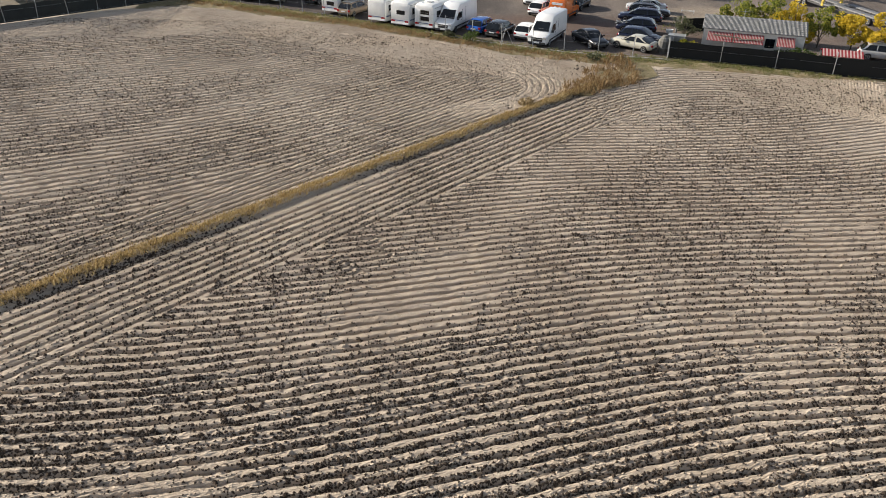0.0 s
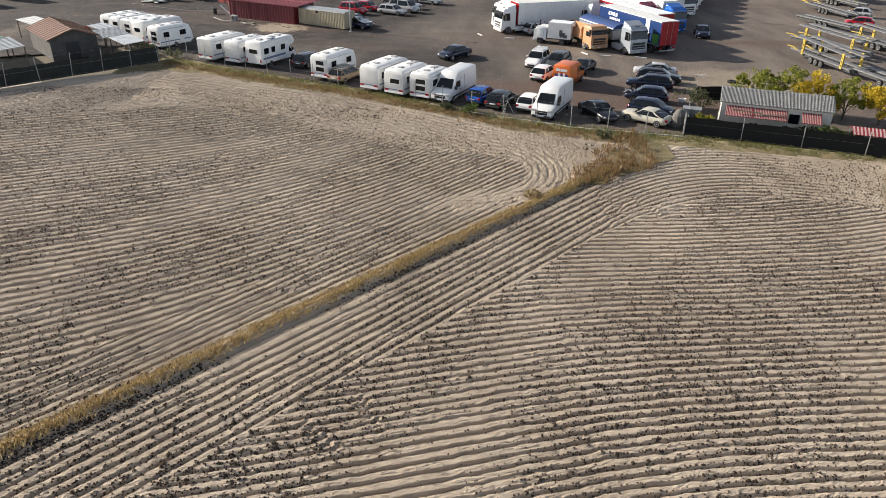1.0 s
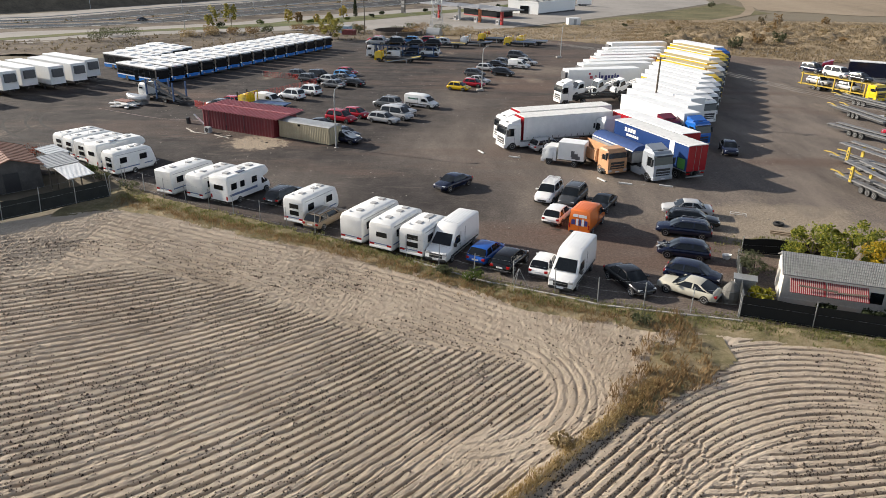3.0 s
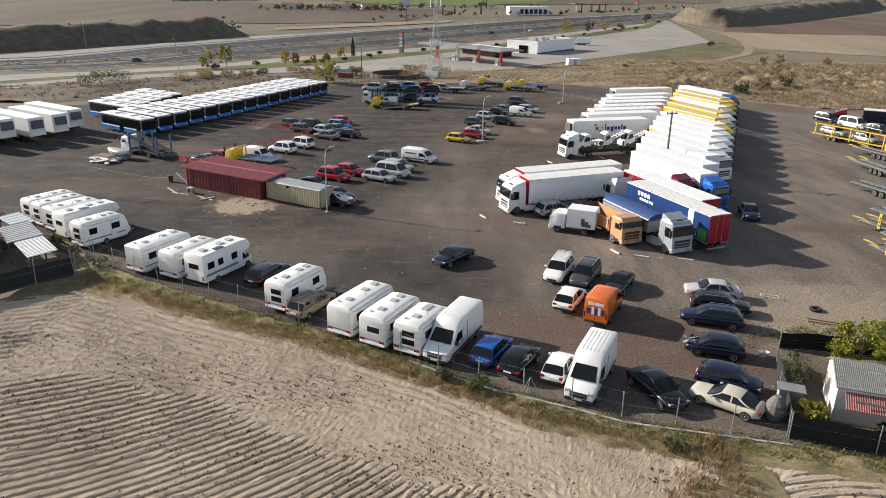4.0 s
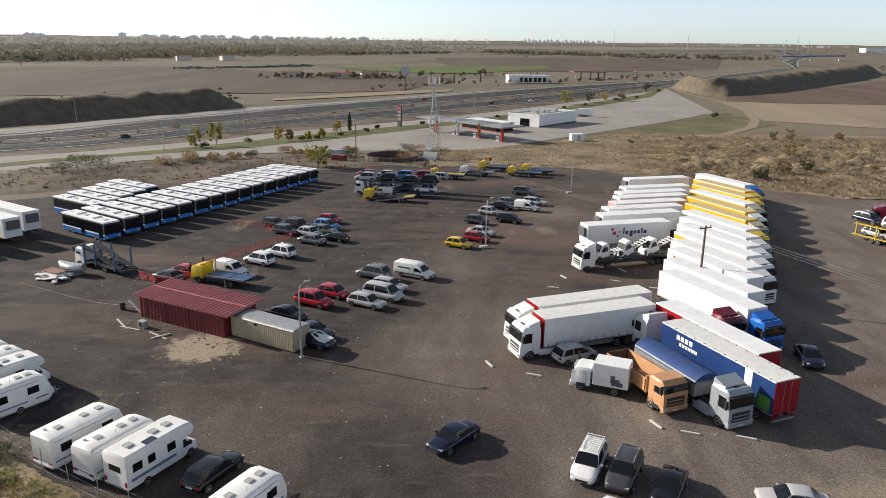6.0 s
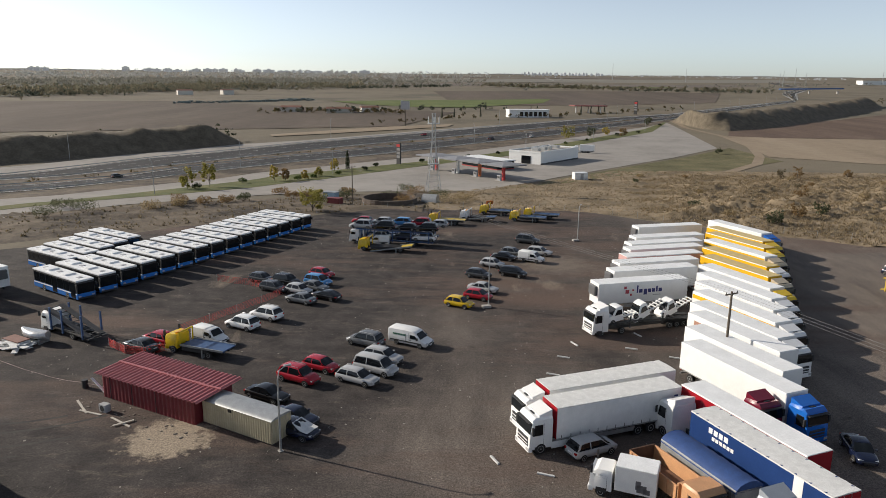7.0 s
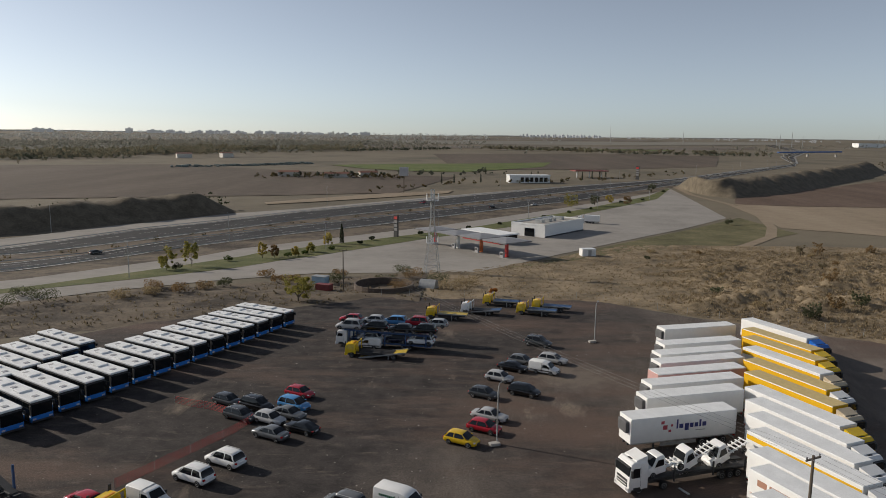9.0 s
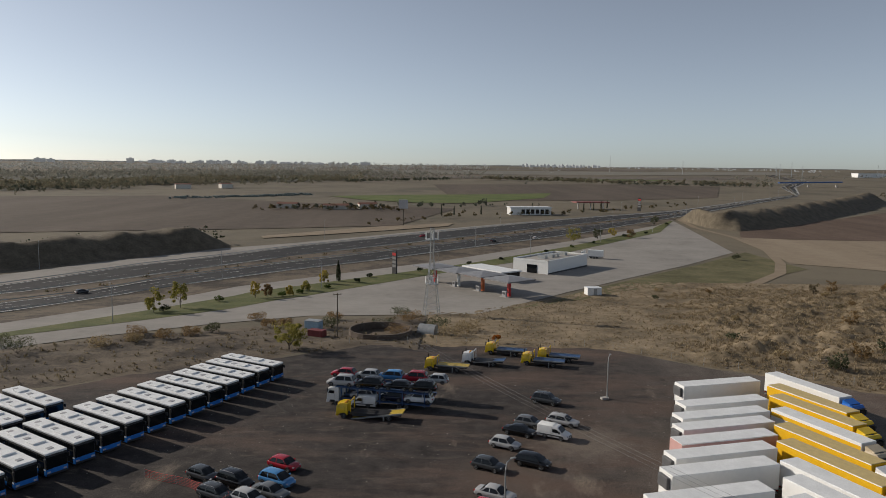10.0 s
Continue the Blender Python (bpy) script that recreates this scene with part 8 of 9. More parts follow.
# ---- embankments ----
def bank(name, label, low, crest, back, h, mat, k=70, rough=.7):
    a, c, b = resample(low, k), resample(crest, k), resample(back, k)
    r = np.random.RandomState(3)
    bm = bmesh.new()
    grid = []
    prof = [(0, 0), (.25, .22), (.5, .52), (.75, .8), (1, 1)]
    for f, z in prof:
        grid.append((a * (1 - f) + c * f, z))
    for f, z in ((.3, .98), (.6, .7), (1, 0)):
        grid.append((c * (1 - f) + b * f, z))
    rows = []
    for p, z in grid:
        row = []
        for i, (x, y) in enumerate(p):
            e = min(1, i / 8, (k - 1 - i) / 5)
            row.append(bm.verts.new((x, y, float(land(x, y)) - .1 + z * h * e * (1 + .06 * math.sin(i * .7)) + (r.uniform(-rough, rough) * .5 if 0 < z else 0) * e)))
        rows.append(row)
    for r0, r1 in zip(rows, rows[1:]):
        for i in range(k - 1):
            bm.faces.new((r0[i], r0[i + 1], r1[i + 1], r1[i]))
    me = finish(bm, 80)
    me.materials.append(mat)
    return tagged(new(name, me), label, "embankment", kind="structure")


BANK = earth("embankment_scrub", [(0.06, 0.05, 0.037), (0.115, 0.096, 0.07), (0.18, 0.148, 0.108)], .2, bump=1, bump_scale=1.2)
bank("embankment_east", "long grassy road embankment", [(172, 556), (171, 482), (184, 459), (238, 500), (401, 690), (460, 770), (520, 860)], [(176, 558), (172, 500), (180, 480), (228, 522), (388, 708), (448, 788), (510, 875)], [(190, 570), (180, 540), (190, 530), (225, 560), (380, 740), (440, 815), (500, 890)], 10.5, BANK, 130, 1.6)
bank("embankment_west", "dark overgrown road embankment", [(-330, 90), (-235, 190), (-172, 262), (-150, 302), (-121, 342), (-112, 352)], [(-339, 100), (-244, 200), (-182, 273), (-160, 313), (-129, 352), (-117, 358)], [(-372, 130), (-280, 236), (-214, 316), (-190, 346), (-150, 376), (-130, 380)], 9.2, BANK, 110, 1.4)
rnd = random.Random(21)
V, F = [], []
for _ in range(340):
    f = rnd.random()
    x, y = -330 + 210 * f + rnd.gauss(0, 3), 100 + 258 * f
    t = rnd.random()
    cx, cy = x + 2 - 10 * t, y + 2 + 10 * t
    z = float(land(cx, cy)) + 9.2 * t * .9
    s = rnd.uniform(.5, 1.6)
    v, ff = leaf_cloud(rnd, 9, lambda: (cx + rnd.gauss(0, s), cy + rnd.gauss(0, s), z + abs(rnd.gauss(.3, s * .5))), .55)
    k = len(V)
    V += v
    F += [tuple(i + k for i in q) for q in ff]
tagged(new("embankment_bushes", raw("embankment_bushes", V, F, G_DARK)), "dark scrub covering the road embankment", "bushes", kind="stuff")

# ---- petrol station ----
RED_POST, ORANGE_POST = plain("post_red", (0.5, 0.03, 0.03), .4), plain("post_orange", (0.6, 0.14, 0.03), .4)
for (x, y), pm in (((-8.2, 250.1), RED_POST), ((0.2, 240.3), WHITE), ((8.2, 231.2), ORANGE_POST), ((16.2, 220.6), RED_POST)):
    cn = thing("fuel_canopy", "pale umbrella-shaped fuel canopy on one coloured column", "canopy", at(x, y, -52), "fuel canopies")
    part("column", boxed(-.45, .45, -.45, .45, 0, 5.2), pm, cn, "painted column")
    bm = bmesh.new()
    loft(bm, [[(-5.8, -5.8, 5.5), (5.8, -5.8, 5.5), (5.8, 5.8, 5.5), (-5.8, 5.8, 5.5)], [(-5.9, -5.9, 5.9), (5.9, -5.9, 5.9), (5.9, 5.9, 5.9), (-5.9, 5.9, 5.9)], [(-.4, -.4, 6.7), (.4, -.4, 6.7), (.4, .4, 6.7), (-.4, .4, 6.7)]])
    part("roof", bm, plain("canopy_grey", (0.26, 0.26, 0.27), .5, grime=.25, scale=.3), cn)
    isl = thing("fuel_pump", "grey fuel pump on a raised island", "fuel pump", at(x - 1.5, y - 1.2, -52), "fuel pumps")
    part("island", boxed(-2.2, 2.2, -.6, .6, 0, .16), CONCRETE_POST, isl)
    part("pump", boxed(-.9, .9, -.35, .35, .16, 2.0, r=.05), plain("pump_grey", (0.3, 0.3, 0.31), .4), isl)
    part("pump_panel", boxed(-.6, .6, -.37, -.34, 1.0, 1.7), DARK, isl)
shop = thing("station_shop", "dark glazed petrol station shop", "shop", at(12.5, 262.0, -52))
part("wall", boxed(-11, 11, -4.5, 4.5, 0, 3.4), GLASS, shop)
part("roof", boxed(-11.5, 11.5, -5, 5, 3.4, 3.9), ROOFW, shop)
part("plinth", boxed(-11.05, 11.05, -4.55, 4.55, 0, .5), plain("shop_red", (0.3, 0.03, 0.03), .5), shop)
bl = Vector((33.2, 266.7))
d1, d2 = Vector((54.4, 295.2)) - bl, Vector((23.8, 294.5)) - bl
wb = thing("white_service_building", "flat-roofed white service building with roof vents", "building", at((54.4 + 23.8) / 2, (295.2 + 294.5) / 2 - 4, math.degrees(math.atan2(d1.y, d1.x))))
part("wall", boxed(-17, 17, -8, 8, 0, 5.0), WHITE, wb)
part("parapet", box(box(box(boxed(-17.1, 17.1, -8.1, -7.7, 4.9, 5.6), -17.1, 17.1, 7.7, 8.1, 4.9, 5.6), -17.1, -16.7, -8.1, 8.1, 4.9, 5.6), 16.7, 17.1, -8.1, 8.1, 4.9, 5.6), WHITE, wb)
part("roof", boxed(-16.7, 16.7, -7.7, 7.7, 5.0, 5.06), plain("roof_gravel", (0.35, 0.33, 0.3), .9), wb)
part("dark_door", boxed(-17.15, -17.0, -3, 1.5, 0.3, 3.6), GLASS, wb)
part("dark_base", boxed(-17.05, 17.05, -8.06, -8.0, 0, .7), CHASSIS, wb)
for q in (-9, -3, 1, 8):
    part("roof_vent", boxed(q, q + 2.2, -2, 1.5, 5.05, 6.4, r=.05), STEEL, wb)
kb = thing("transformer_cabin", "small white utility cabin", "utility cabin", at(44.1, 226.5, 10))
part("body", boxed(-2.4, 2.4, -1.6, 1.6, 0, 2.6, r=.04), WHITE, kb)
part("door", boxed(-.3, .8, -1.64, -1.58, .1, 2.2), STEEL, kb)
semi_trailer("white semi-trailer parked on the forecourt", 64.6, 326.6, -20, L=7.0)
tractor(P("pure_white"), "white lorry tractor unit on the forecourt", 61.0, 328.0, 160)


def totem(x, y, h, w, label):
    root = thing("sign_totem", label, "sign", at(x, y, -40), "roadside signs")
    part("pillar", boxed(-w, w, -.3, .3, 0, h, r=.05), DARK, root)
    for k in range(4):
        part("panel", boxed(-w * .85, w * .85, -.33, -.29, h * (.3 + .17 * k), h * (.42 + .17 * k)), RED_POST if k == 3 else plain("sign_grey", (0.2, 0.2, 0.2), .5), root)
    return root


totem(-24.5, 268.8, 9.0, 1.1, "tall dark fuel price sign with pale panels")
totem(165, 640, 12.0, 1.6, "tall fuel price sign of the far station")
bb = thing("billboard", "square pale billboard on a tall mast", "billboard", at(-36.0, 472, -20))
part("mast", tube(bmesh.new(), [(0, 0, 0), (0, 0, 13)], .35, 8), TIMBER, bb)
part("panel", boxed(-3.2, 3.2, -.4, .4, 11.5, 17.5, r=.1), plain("billboard_grey", (0.4, 0.4, 0.42), .6), bb)

# lattice mast
tw = thing("lattice_mast", "steel lattice telecom mast with two platforms", "mast", at(-7.3, 182.0, 12))
H0, b0, b1 = 23.0, 2.0, .45
leg = lambda s, t, z: (s * (b0 + (b1 - b0) * min(1, z / 15)), t * (b0 + (b1 - b0) * min(1, z / 15)), z)
for s in (1, -1):
    for t in (1, -1):
        part("leg", tube(bmesh.new(), [leg(s, t, 0), leg(s, t, 15), leg(s, t, H0)], .09, 5), STEEL, tw)
for i in range(14):
    z0, z1 = H0 * i / 14, H0 * (i + 1) / 14
    for s, t, s2, t2 in ((1, 1, 1, -1), (1, -1, -1, -1), (-1, -1, -1, 1), (-1, 1, 1, 1)):
        part("brace", tube(tube(bmesh.new(), [leg(s, t, z0), leg(s2, t2, z1)], .05, 4), [leg(s, t, z1), leg(s2, t2, z1)], .05, 4), STEEL, tw)
for z in (8.2, 20):
    part("platform", boxed(-1.6, 1.6, -1.6, 1.6, z, z + .15), STEEL, tw)
    for k in range(4):
        part("antenna_panel", boxed(-.2, .2, 1.5, 1.7, z + .2, z + 2, m=Matrix.Rotation(k * math.pi / 2, 4, "Z")), OFFWHITE, tw)

# planted strip
for i, (x, y, h, r, m) in enumerate(((-80, 178, 7.2, 2.4, G_AUTUMN), (-76, 186, 7.0, 2.6, G_AUTUMN), (-62, 209, 5.4, 1.5, G_PALE), (-59, 212, 4.6, 1.5, G_RUST), (-53, 216, 3.6, 1.3, G_PALE), (-50, 226, 3.6, 1.5, G_AUTUMN), (-47, 242, 5.0, 1.7, G_PALE), (65, 391, 8.5, 4.0, G_AUTUMN), (81, 405, 6, 3, G_OLIVE), (94, 424, 5, 2.6, G_PALE), (103, 416, 5, 2.6, G_RUST), (140, 500, 6, 3, G_OLIVE))):
    tree("tree", "young roadside tree with thinning autumn leaves", x, y, h, r, m, 300 + i, .16, 2000, .22, .08, group="roadside trees")
for i, (x, y) in enumerate(((-78, 180), (-70, 200), (-55, 214), (-51, 221), (-44, 232), (-33, 258), (-15, 275), (5, 300), (20, 318), (44, 345), (60, 366), (75, 385), (100, 420), (118, 440), (150, 505), (-36, 246))):
    shrub("round dark bush on the grass strip", x, y, rg.uniform(1.2, 2.0), rg.uniform(1.0, 1.6), rg.choice((G_DARK, G_GREEN)), 330 + i, 320, .2, group="roadside bushes")
cy = thing("cypress_tree", "narrow dark cypress beside the access road", "tree", at(-42.8, 247.1))
part("trunk", tube(bmesh.new(), [(0, 0, 0), (0, 0, 6)], [.14, .05], 6), BARK, cy)
rnd = random.Random(77)
V, F = leaf_cloud(rnd, 1100, lambda: (lambda z, a, r: (r * math.cos(a), r * math.sin(a), z))((zz := rnd.uniform(.6, 7.6)), rnd.uniform(0, 6.3), .85 * math.sin(min(1, (7.8 - zz) / 5) * 1.5) * rnd.uniform(.5, 1)), .2)
ob = new("crown", raw("crown", V, F, G_DARK))
ob.parent = cy
for i, (x, y) in enumerate(((-83, 162), (-46, 232), (-8, 283), (35, 335), (80, 392), (125, 450))):
    street_lamp(x, y, 9.5, 140)
for i in range(13):
    f = i / 12
    p = resample(L_M0, 60)[3 + i * 3]
    street_lamp(p[0] - 2, p[1] - 1, 11, 130, "tall motorway lighting column")
    q = resample(L_M4, 60)[3 + i * 3]
    street_lamp(q[0] - 3, q[1] + 2, 11, -50, "tall motorway lighting column")

# lane lines, barriers
LINE = plain("road_paint", (0.6, 0.6, 0.58), .7, grime=.3)
a0, a1, a2, a3 = (np.array(resample(q, 320)) for q in (L_M0, L_M1, L_M2, L_M3))


def lane(name, A, B, f, dash=False, w=.15):
    root = thing(name, "white painted lane line", "road marking", Matrix(), kind="structure")
    p = A * (1 - f) + B * f
    bm = bmesh.new()
    for i in range(0, 239):
        if dash and i % 2:
            continue
        d = (p[i + 1] - p[i]) / np.hypot(*(p[i + 1] - p[i]))
        nx, ny = -d[1] * w, d[0] * w
        e = p[i + 1] if not dash else p[i] + (p[i + 1] - p[i]) * .9
        z0, z1 = float(land(*p[i])) + .23, float(land(*e)) + .23
        bm.faces.new([bm.verts.new(v) for v in ((p[i][0] - nx, p[i][1] - ny, z0), (e[0] - nx, e[1] - ny, z1), (e[0] + nx, e[1] + ny, z1), (p[i][0] + nx, p[i][1] + ny, z0))])
    part("line", bm, LINE, root)


for A, B in ((a0, a1), (a2, a3)):
    lane("edge_line", A, B, .06, False, .28)
    lane("edge_line", A, B, .94, False, .28)
    lane("lane_line", A, B, .36, True, .1)
    lane("lane_line", A, B, .65, True, .1)
for nm, A in (("guard_rail", a0), ("guard_rail", a1), ("guard_rail", a2), ("guard_rail", a3)):
    root = thing(nm, "galvanised steel guard rail along the motorway", "guard rail", Matrix(), kind="structure")
    bm = bmesh.new()
    loft(bm, [[(x, y, float(land(x, y)) + z) for z in (.55, .85)] + [(x + .08, y + .05, float(land(x, y)) + z) for z in (.85, .55)] for x, y in A[::4][:60]])
    part("rail", bm, STEEL, root)
    for x, y in A[::8][:30]:
        part("post", boxed(x - .05, x + .05, y - .05, y + .05, float(land(x, y)) + .1, float(land(x, y)) + .7), STEEL, root)
md = resample([tuple((np.array(p) + np.array(q)) / 2) for p, q in zip(L_M1, L_M2)], 160)
rnd = random.Random(31)
V, F = [], []
for x, y in md[:120]:
    for _ in range(2):
        cx, cyy, s = x + rnd.gauss(0, 2), y + rnd.gauss(0, 2), rnd.uniform(.4, 1.1)
        v, ff = leaf_cloud(rnd, 14, lambda: (cx + rnd.gauss(0, s), cyy + rnd.gauss(0, s), float(land(cx, cyy)) + .2 + abs(rnd.gauss(0, s * .6))), .35)
        k = len(V)
        V += v
        F += [tuple(i + k for i in q) for q in ff]
tagged(new("median_bushes", raw("median_bushes", V, F, G_MIXED)), "low bushes along the motorway median", "bushes", kind="stuff")
for x, y, hd, c in ((-118, 214, 60, "dark_grey"), (20, 385, 48, "black"), (45, 402, 48, "pure_white"), (-20, 405, -130, "red")):
    car("hatch", c, "car driving far off on the motorway", x, y, hd, "motorway cars").matrix_basis = at(x, y, hd, .2)

# ---- far country ----
def patch(name, pts, mat, label, lift=.3, n=40):
    low, high = pts
    return band(name, low, high, mat, label, "field", lift, n, 10)


PLOUGH = earth("ploughed_brown", [(0.06, 0.048, 0.038), (0.092, 0.072, 0.056), (0.135, 0.105, 0.082)], .02, bump=.6, bump_scale=.8, streak=(1, .15, 30))
RED_PLOUGH = earth("ploughed_red_brown", [(0.07, 0.048, 0.036), (0.11, 0.076, 0.057), (0.16, 0.115, 0.087)], .03, bump=.8, bump_scale=.8, streak=(1, .12, 60))
PALE = earth("pale_stubble", [(0.17, 0.135, 0.095), (0.24, 0.19, 0.135), (0.29, 0.235, 0.17)], .03, bump=.5, bump_scale=.8, streak=(1, .12, 70))
CROP = earth("young_crop", [(0.06, 0.085, 0.022), (0.095, 0.12, 0.034), (0.13, 0.14, 0.05)], .03, bump=.3)
patch("ploughed_field", ([(-420, 330), (-260, 400), (-120, 440), (-40, 470)], [(-620, 700), (-330, 800), (-150, 700), (0, 640)]), PLOUGH, "wide dark ploughed field across the motorway")
patch("far_plough", ([(0, 760), (200, 820), (330, 900)], [(-40, 1250), (250, 1350), (480, 1300)]), PLOUGH, "brown ploughed field in the distance")
patch("green_field", ([(-101, 760), (-40, 720), (10, 720), (103, 839)], [(-150, 830), (-60, 880), (20, 905), (130, 965)]), CROP, "bright green young crop field", .5)
patch("far_green_field", ([(140, 1580), (330, 1600), (500, 1640)], [(110, 1680), (300, 1760), (520, 1740)]), CROP, "green field near the horizon", .6)
patch("stubble_field", ([(151, 318), (171, 307), (184, 294), (330, 250)], [(170, 424), (200, 415), (255, 413), (430, 380)]), PALE, "pale tilled field with curved furrows", .15)
patch("brown_field", ([(171, 425), (200, 417), (256, 415), (430, 382)], [(184, 460), (252, 522), (411, 672), (700, 800)]), RED_PLOUGH, "dark red-brown ploughed field below the embankment", .12)
DUSK_PLOUGH = earth("grey_brown_plough", [(0.085, 0.072, 0.06), (0.125, 0.105, 0.088), (0.17, 0.145, 0.12)], .012, bump=.5, bump_scale=.5, streak=(1, .1, 100))
# field colour lightened and greyed to carry painted haze
HAZE_FIELD = earth("haze_tinted_far_field", [(0.13, 0.125, 0.105), (0.17, 0.16, 0.135), (0.21, 0.19, 0.155)], .006, bump=.2, bump_scale=.3, streak=(.15, 1, 0))
patch("distant_field_strip", ([(-200, 1560), (100, 1700), (500, 1700), (800, 1900)], [(-260, 1800), (60, 1950), (500, 1950), (900, 2150)]), DUSK_PLOUGH, "dark field strip towards the horizon", .6)
patch("distant_pale_strip", ([(-300, 2050), (200, 2150), (700, 2250), (1200, 2500)], [(-400, 2500), (150, 2600), (700, 2700), (1300, 2900)]), HAZE_FIELD, "pale fields below the horizon with haze in their colour", .8)
patch("distant_dark_strip", ([(-350, 2700), (150, 2800), (800, 2850)], [(-400, 2950), (150, 3050), (800, 3100)]), DUSK_PLOUGH, "dark field strip near the horizon", .9)
WOODS = earth("undergrowth", [(0.06, 0.06, 0.046), (0.085, 0.082, 0.062), (0.12, 0.11, 0.085)], .03, bump=.8, bump_scale=.6)
DRYGRASS = earth("olive_dry_grass", [(0.06, 0.058, 0.028), (0.115, 0.105, 0.052), (0.19, 0.16, 0.09)], .06, bump=.8, bump_scale=2)
patch("woodland_floor", ([(-1100, 800), (-560, 830), (-480, 1080), (-220, 1420)], [(-1900, 1800), (-1000, 1950), (-560, 2150), (-200, 2200)]), WOODS, "olive-brown undergrowth below the far woods", .5)
patch("rough_grass", ([(9, 187), (60, 238), (100, 252), (150, 300)], [(26, 212), (46, 238), (84, 284), (146, 356)]), DRYGRASS, "rough olive grass between forecourt and waste ground", .1)
patch("straw_strip", ([(-108, 388), (-80, 408), (-50, 432), (-6, 470)], [(-112, 398), (-84, 428), (-50, 462), (-2, 492)]), PALE, "strip of dry straw grass beyond the motorway", .4)
L_TRACK = [(173, 552), (163, 482), (167, 424), (160, 362), (147, 319), (132, 286), (110, 257), (92, 238)]
band("dirt_track", [(x - 2, y + 1) for x, y in L_TRACK], [(x + 2, y - 1) for x, y in L_TRACK], PALE, "pale dirt track bending through the waste ground", "track", .16, 80, 3)


def wood(name, label, spots, mat, size, cards, seed):
    """A far belt of trees: many uneven crowns of leaf cards and short stems in one mesh."""
    rnd = random.Random(seed)
    V, F = [], []
    for x, y, h in spots:
        z = float(land(x, y))
        w = h * rnd.uniform(.3, .5)
        lobes = [(x + rnd.gauss(0, w * .5), y + rnd.gauss(0, w * .5), z + h * rnd.uniform(.35, .8), w * rnd.uniform(.4, .7)) for _ in range(4)]
        v, ff = leaf_cloud(rnd, cards, crown_shape(rnd, lobes), size * h)
        k = len(V)
        V += v
        F += [tuple(i + k for i in q) for q in ff]
    return tagged(new(name, raw(name, V, F, mat)), label, "trees", kind="stuff")


def spots(line, n, spread, h0, h1, seed):
    rnd = random.Random(seed)
    p = resample(line, n)
    return [(x + rnd.gauss(0, spread * .5), y + rnd.gauss(0, spread), rnd.uniform(h0, h1)) for x, y in p]


def grove(line, n, spread, h0, h1, seed, clump=0.0):
    """Places of a wood: uneven, in clumps with clearings."""
    rnd = random.Random(seed)
    p = resample(line, 200)
    out = []
    while len(out) < n:
        x, y = p[rnd.randrange(200)]
        x, y = x + rnd.gauss(0, spread), y + rnd.gauss(0, spread)
        if clump and math.sin(x * .021 + 1.3 * math.sin(y * .013)) + math.sin(y * .027 + x * .008) + rnd.gauss(0, .5) < clump:
            continue
        out.append((x, y, rnd.uniform(h0, h1) * (1.5 if rnd.random() < .06 else 1)))
    return out


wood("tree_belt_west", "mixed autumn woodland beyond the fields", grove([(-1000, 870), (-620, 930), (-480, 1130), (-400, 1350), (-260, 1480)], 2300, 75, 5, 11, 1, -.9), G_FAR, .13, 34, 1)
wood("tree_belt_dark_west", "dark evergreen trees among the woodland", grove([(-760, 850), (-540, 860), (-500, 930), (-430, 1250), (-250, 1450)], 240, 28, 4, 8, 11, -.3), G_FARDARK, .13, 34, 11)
wood("tree_belt_far_west", "woodland in the distance with haze in its leaf colour", grove([(-1500, 1250), (-900, 1500), (-500, 1750), (-200, 1950)], 2600, 170, 7, 13, 2, -.9), G_FAR2, .15, 22, 2)
wood("tree_belt_horizon_west", "pale woodland below the horizon with haze in its leaf colour", grove([(-2300, 2000), (-1300, 2400), (-600, 2700), (-100, 2900)], 1800, 260, 9, 15, 12, -.8), G_FAR3, .16, 16, 12)
wood("tree_belt_east", "row of autumn trees along a stream", spots([(60, 1560), (180, 1480), (300, 1370), (420, 1345), (520, 1340), (560, 1300)], 190, 12, 7, 13, 3), G_FAR, .12, 60, 3)
wood("tree_belt_east_dark", "dark shrubs along a stream", spots([(300, 1350), (420, 1320), (540, 1290)], 60, 10, 4, 8, 13), G_FARDARK, .13, 40, 13)
wood("hedge_row", "dark hedge on the far edge of a field", spots([(-200, 1290), (-110, 1400), (-15, 1510)], 90, 6, 6, 9, 4), G_FARDARK, .14, 34, 4)
wood("hedge_row_far", "trees behind a hedge with haze in their leaf colour", spots([(-260, 1500), (-100, 1620), (120, 1640), (330, 1560)], 130, 18, 5, 9, 14), G_FAR2, .14, 26, 14)
wood("ruin_trees", "clump of trees round far sheds", spots([(-165, 600), (-120, 618), (-85, 615), (-50, 600)], 60, 7, 3, 6, 5), G_MIXED, .1, 90, 5)
wood("ruin_trees_dark", "dark trees round far sheds", spots([(-140, 600), (-60, 640), (10, 660), (40, 700)], 26, 8, 3.5, 7, 15), G_FARDARK, .11, 90, 15)
wood("station_trees", "small trees round the far station", spots([(-60, 480), (0, 545), (80, 575), (160, 650), (230, 720)], 46, 9, 2.2, 5, 6), G_MIXED, .1, 90, 6)
# the last argument makes these trees glow, paling them like haze
wood("horizon_trees", "thin line of horizon trees with haze-like glow", spots([(-3300, 3300), (-1500, 3500), (0, 3600), (900, 3300), (1500, 2900)], 420, 120, 8, 15, 7), hazy("haze_glow_trees", (0.3, 0.31, 0.32), 0.7), .14, 16, 7)
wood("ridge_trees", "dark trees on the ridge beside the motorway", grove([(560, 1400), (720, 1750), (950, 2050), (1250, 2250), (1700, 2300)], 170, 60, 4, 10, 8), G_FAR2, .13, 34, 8)
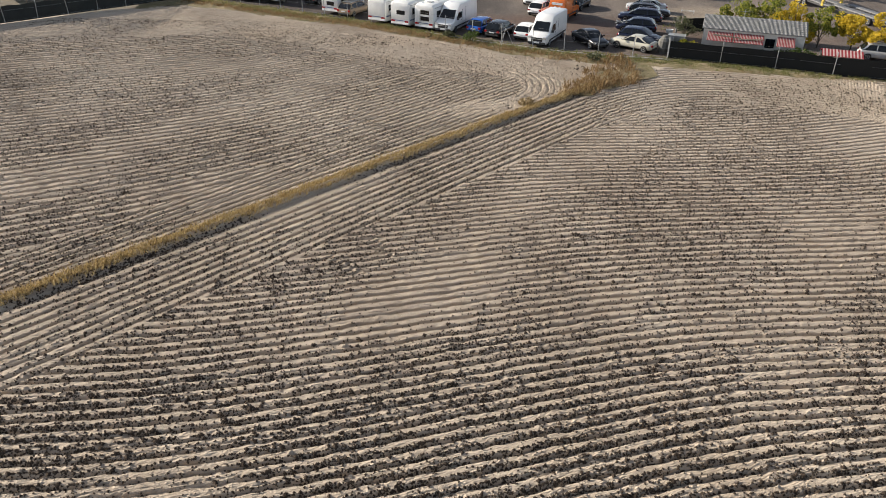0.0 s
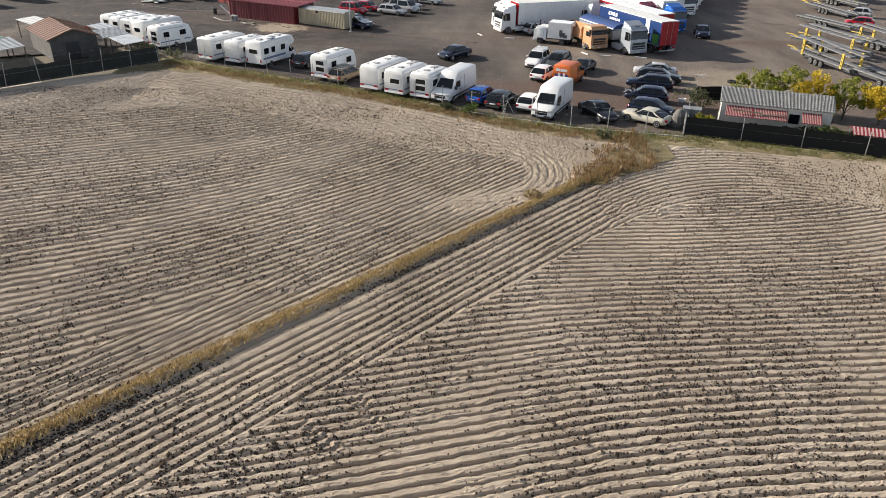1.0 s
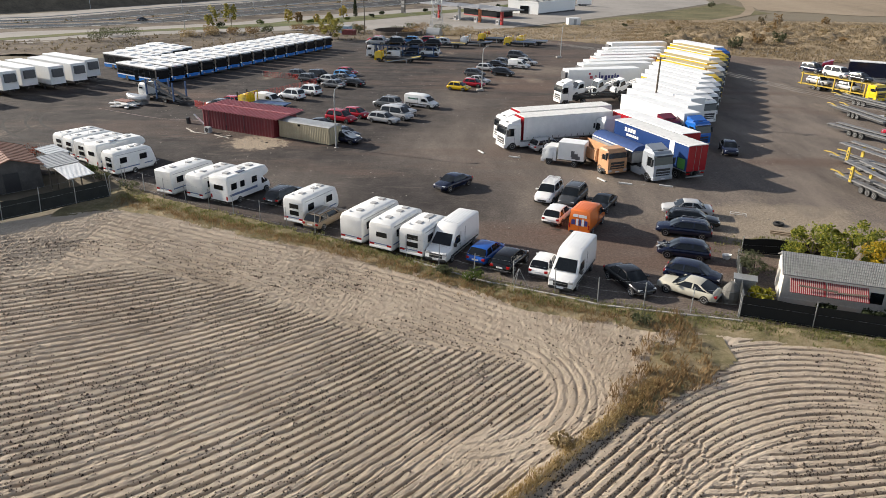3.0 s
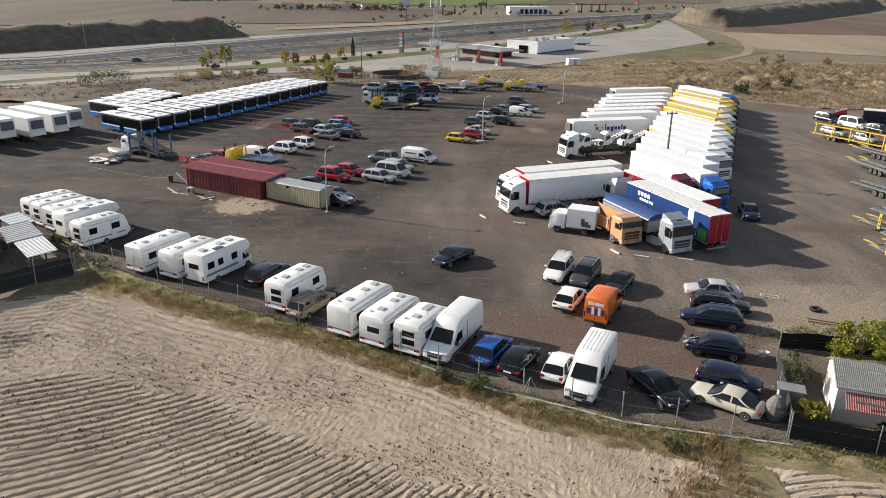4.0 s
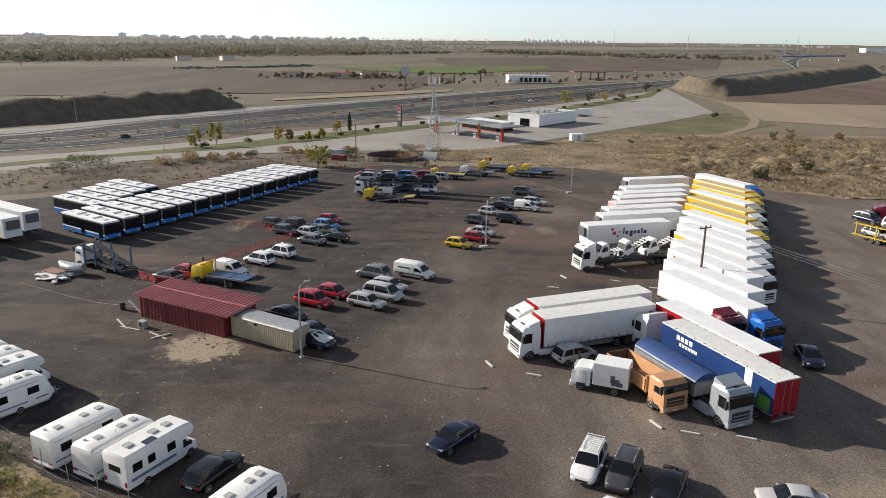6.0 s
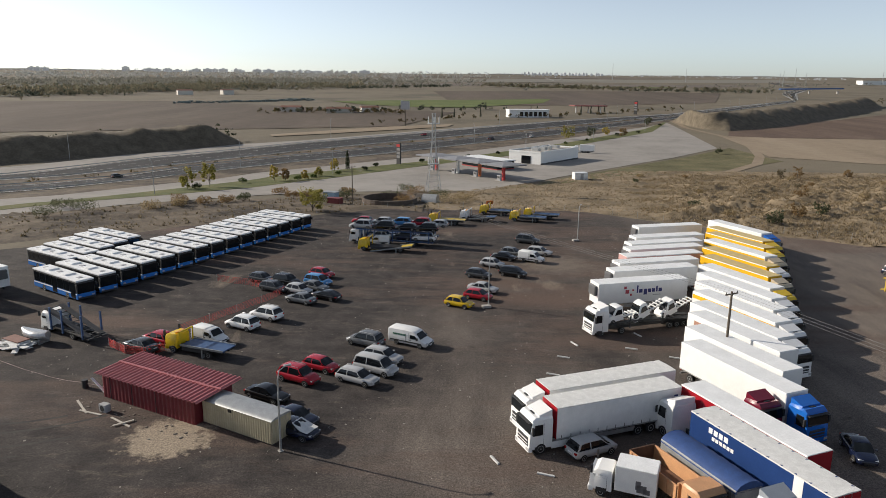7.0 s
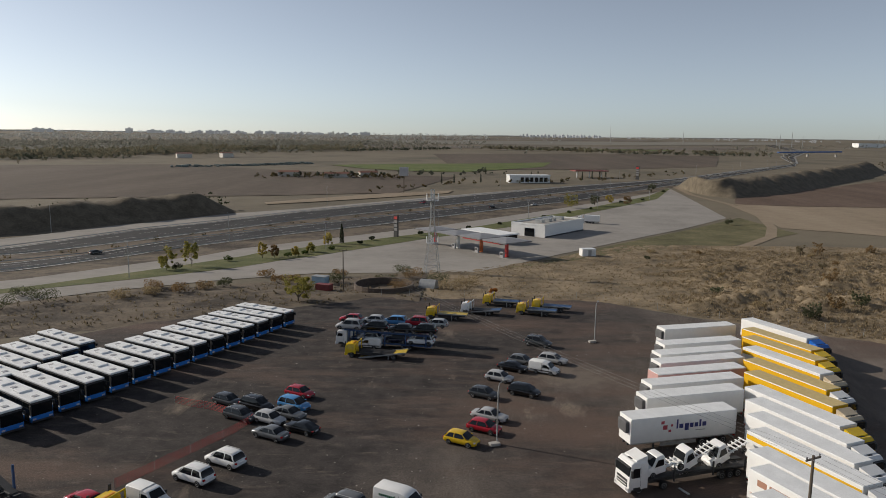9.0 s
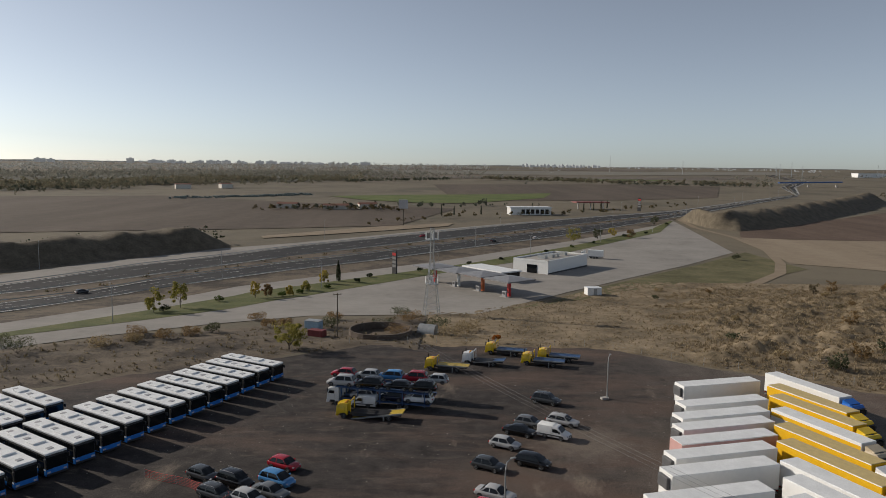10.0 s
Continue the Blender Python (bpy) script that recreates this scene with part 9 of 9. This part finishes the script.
wood("bank_bushes", "bushes along the road embankment", spots([(330, 650), (430, 790), (520, 900), (640, 1060)], 90, 12, 1.5, 4, 9), G_MIXED, .13, 40, 9)
for i, (x, y) in enumerate(((29, 690), (66, 614), (72, 618), (112, 623), (124, 640), (136, 666), (143, 672), (-12, 560), (-2, 566), (20, 575))):
    cp = thing("poplar", "thin dark poplar by the far station", "tree", at(x, y), "thin far trees")
    part("trunk", tube(bmesh.new(), [(0, 0, 0), (0, 0, 5)], [.14, .05], 5), BARK, cp)
    rnd = random.Random(500 + i)
    V, F = leaf_cloud(rnd, 160, lambda: (lambda z, a: (.7 * math.cos(a) * (1 - z / 9), .7 * math.sin(a) * (1 - z / 9), z))(rnd.uniform(.5, 7.5), rnd.uniform(0, 6.3)), .45)
    ob = new("crown", raw("crown", V, F, G_FARDARK))
    ob.parent = cp

ns = thing("far_station", "white flat far station building with dark windows", "building", at(60, 585, 8))
part("wall", boxed(-17, 17, -7, 7, 0, 6), WHITE, ns)
for k in range(6):
    part("window", boxed(-8 + k * 4, -5.2 + k * 4, -7.1, -6.95, 1, 4.6), GLASS, ns)
part("roof", boxed(-17.5, 17.5, -7.5, 7.5, 6, 6.5), ROOFW, ns)
nc = thing("far_canopy", "reddish flat fuel canopy of the far station", "canopy", at(125, 660, 8))
part("roof", boxed(-16, 16, -8, 8, 6, 7), plain("canopy_brown", (0.22, 0.06, 0.05), .6), nc)
for q in (-12, 0, 12):
    part("column", boxed(q - .4, q + .4, -.4, .4, 0, 6), WHITE, nc)
for i, (x, y, w, d, h) in enumerate(((-150, 625, 9, 5, 4), (-105, 618, 12, 5, 3.5), (-80, 632, 8, 5, 4), (-380, 980, 10, 6, 6), (-330, 1010, 8, 6, 6))):
    sh = thing("far_shed", "low pale farm shed in the distance", "shed", at(x, y, 10 * i))
    part("wall", boxed(-w, w, -d, d, 0, h), HUT_WALL, sh)
    part("roof", loft(bmesh.new(), [[(q, -d - .3, h), (q, d + .3, h), (q, 0, h + 1.6)] for q in (-w - .3, w + .3)]), OLD_ROOF, sh)
gh = thing("scrap_yard", "long yard of pale low huts and glasshouses", "sheds", Matrix(), kind="stuff")
bm = bmesh.new()
rnd = random.Random(41)
for _ in range(120):
    f = rnd.random()
    x, y, s = -306 + 130 * f, 745 + 112 * f + rnd.gauss(0, 9), rnd.uniform(1.0, 3.0)
    box(bm, -s, s, -1.5, 1.5, 0, rnd.uniform(.8, 2.4), m=Matrix.Translation((x, y, float(land(x, y)))) @ Matrix.Rotation(rnd.uniform(-.3, .3), 4, "Z"))
part("huts", bm, plain("dull_green_grey", (0.2, 0.24, 0.22), .7, grime=.5, scale=.05), gh)

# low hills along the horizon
# emission on the hills imitates haze
HILL = hazy("haze_glow_hills", (0.2, 0.19, 0.175), 0.42)
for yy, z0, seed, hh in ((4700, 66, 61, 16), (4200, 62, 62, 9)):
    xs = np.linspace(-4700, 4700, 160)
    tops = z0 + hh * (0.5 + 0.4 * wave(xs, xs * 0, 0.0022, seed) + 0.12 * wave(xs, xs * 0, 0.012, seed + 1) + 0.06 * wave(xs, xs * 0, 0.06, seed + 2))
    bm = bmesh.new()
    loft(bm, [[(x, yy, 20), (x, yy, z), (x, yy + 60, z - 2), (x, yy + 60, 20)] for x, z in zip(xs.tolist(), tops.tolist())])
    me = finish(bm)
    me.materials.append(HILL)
    tagged(new("backdrop_hills", me), "low hills along the far horizon with haze-like glow", "hills", kind="structure")

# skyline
# blocks and window rows emit light to look faded by distance
SKY_A = hazy("haze_glow_blocks", (0.27, 0.275, 0.28), 0.5)
SKY_B = hazy("haze_glow_windows", (0.22, 0.225, 0.235), 0.5)
rnd = random.Random(51)


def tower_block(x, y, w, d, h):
    b = thing("apartment_block", "pale apartment block on the far skyline with haze-like glow", "apartment block", at(x, y, rnd.uniform(-10, 10)), "skyline blocks")
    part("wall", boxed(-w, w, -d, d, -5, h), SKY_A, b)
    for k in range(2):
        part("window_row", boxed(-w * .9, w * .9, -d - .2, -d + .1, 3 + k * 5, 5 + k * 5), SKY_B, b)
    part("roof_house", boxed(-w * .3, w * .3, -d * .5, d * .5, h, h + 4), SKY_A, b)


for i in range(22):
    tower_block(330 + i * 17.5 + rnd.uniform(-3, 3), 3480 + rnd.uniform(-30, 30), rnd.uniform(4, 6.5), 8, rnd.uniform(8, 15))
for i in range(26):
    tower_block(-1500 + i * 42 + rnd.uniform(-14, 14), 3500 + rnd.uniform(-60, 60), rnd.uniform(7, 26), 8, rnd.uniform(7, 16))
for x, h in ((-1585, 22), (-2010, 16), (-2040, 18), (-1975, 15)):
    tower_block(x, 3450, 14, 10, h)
wh = thing("white_warehouse", "long white warehouse on the ridge", "warehouse", at(1330, 2300, 10))
part("wall", boxed(-60, 60, -15, 15, -2, 12), WHITE, wh)
part("roof", boxed(-61, 61, -16, 16, 12, 13), ROOFW, wh)
for x, y, h in ((880, 1950, 42), (935, 2000, 48), (960, 1990, 36), (915, 2050, 34), (560, 2600, 60), (760, 2400, 44), (1290, 2200, 40), (1320, 2220, 30)):
    an = thing("radio_mast", "thin radio mast on the ridge", "mast", at(x, y), "radio masts")
    part("mast", tube(bmesh.new(), [(0, 0, 0), (0, 0, h)], [.9, .5], 5), STEEL, an)
br = thing("road_bridge", "blue steel bridge over the motorway", "bridge", Matrix(), kind="structure")
part("deck", loft(bmesh.new(), [[(x, y, z), (x, y + 8, z), (x, y + 8, z + 2.4), (x, y, z + 2.4)] for x, y, z in ((598, 1322, 20), (660, 1340, 21), (735, 1363, 22))]), plain("bridge_blue", (0.03, 0.1, 0.3), .5), br)
for x, y in ((610, 1322), (660, 1338), (722, 1356)):
    part("pier", boxed(x - 1, x + 1, y + 2, y + 6, float(land(x, y)) - 1, 18), CONCRETE_POST, br)
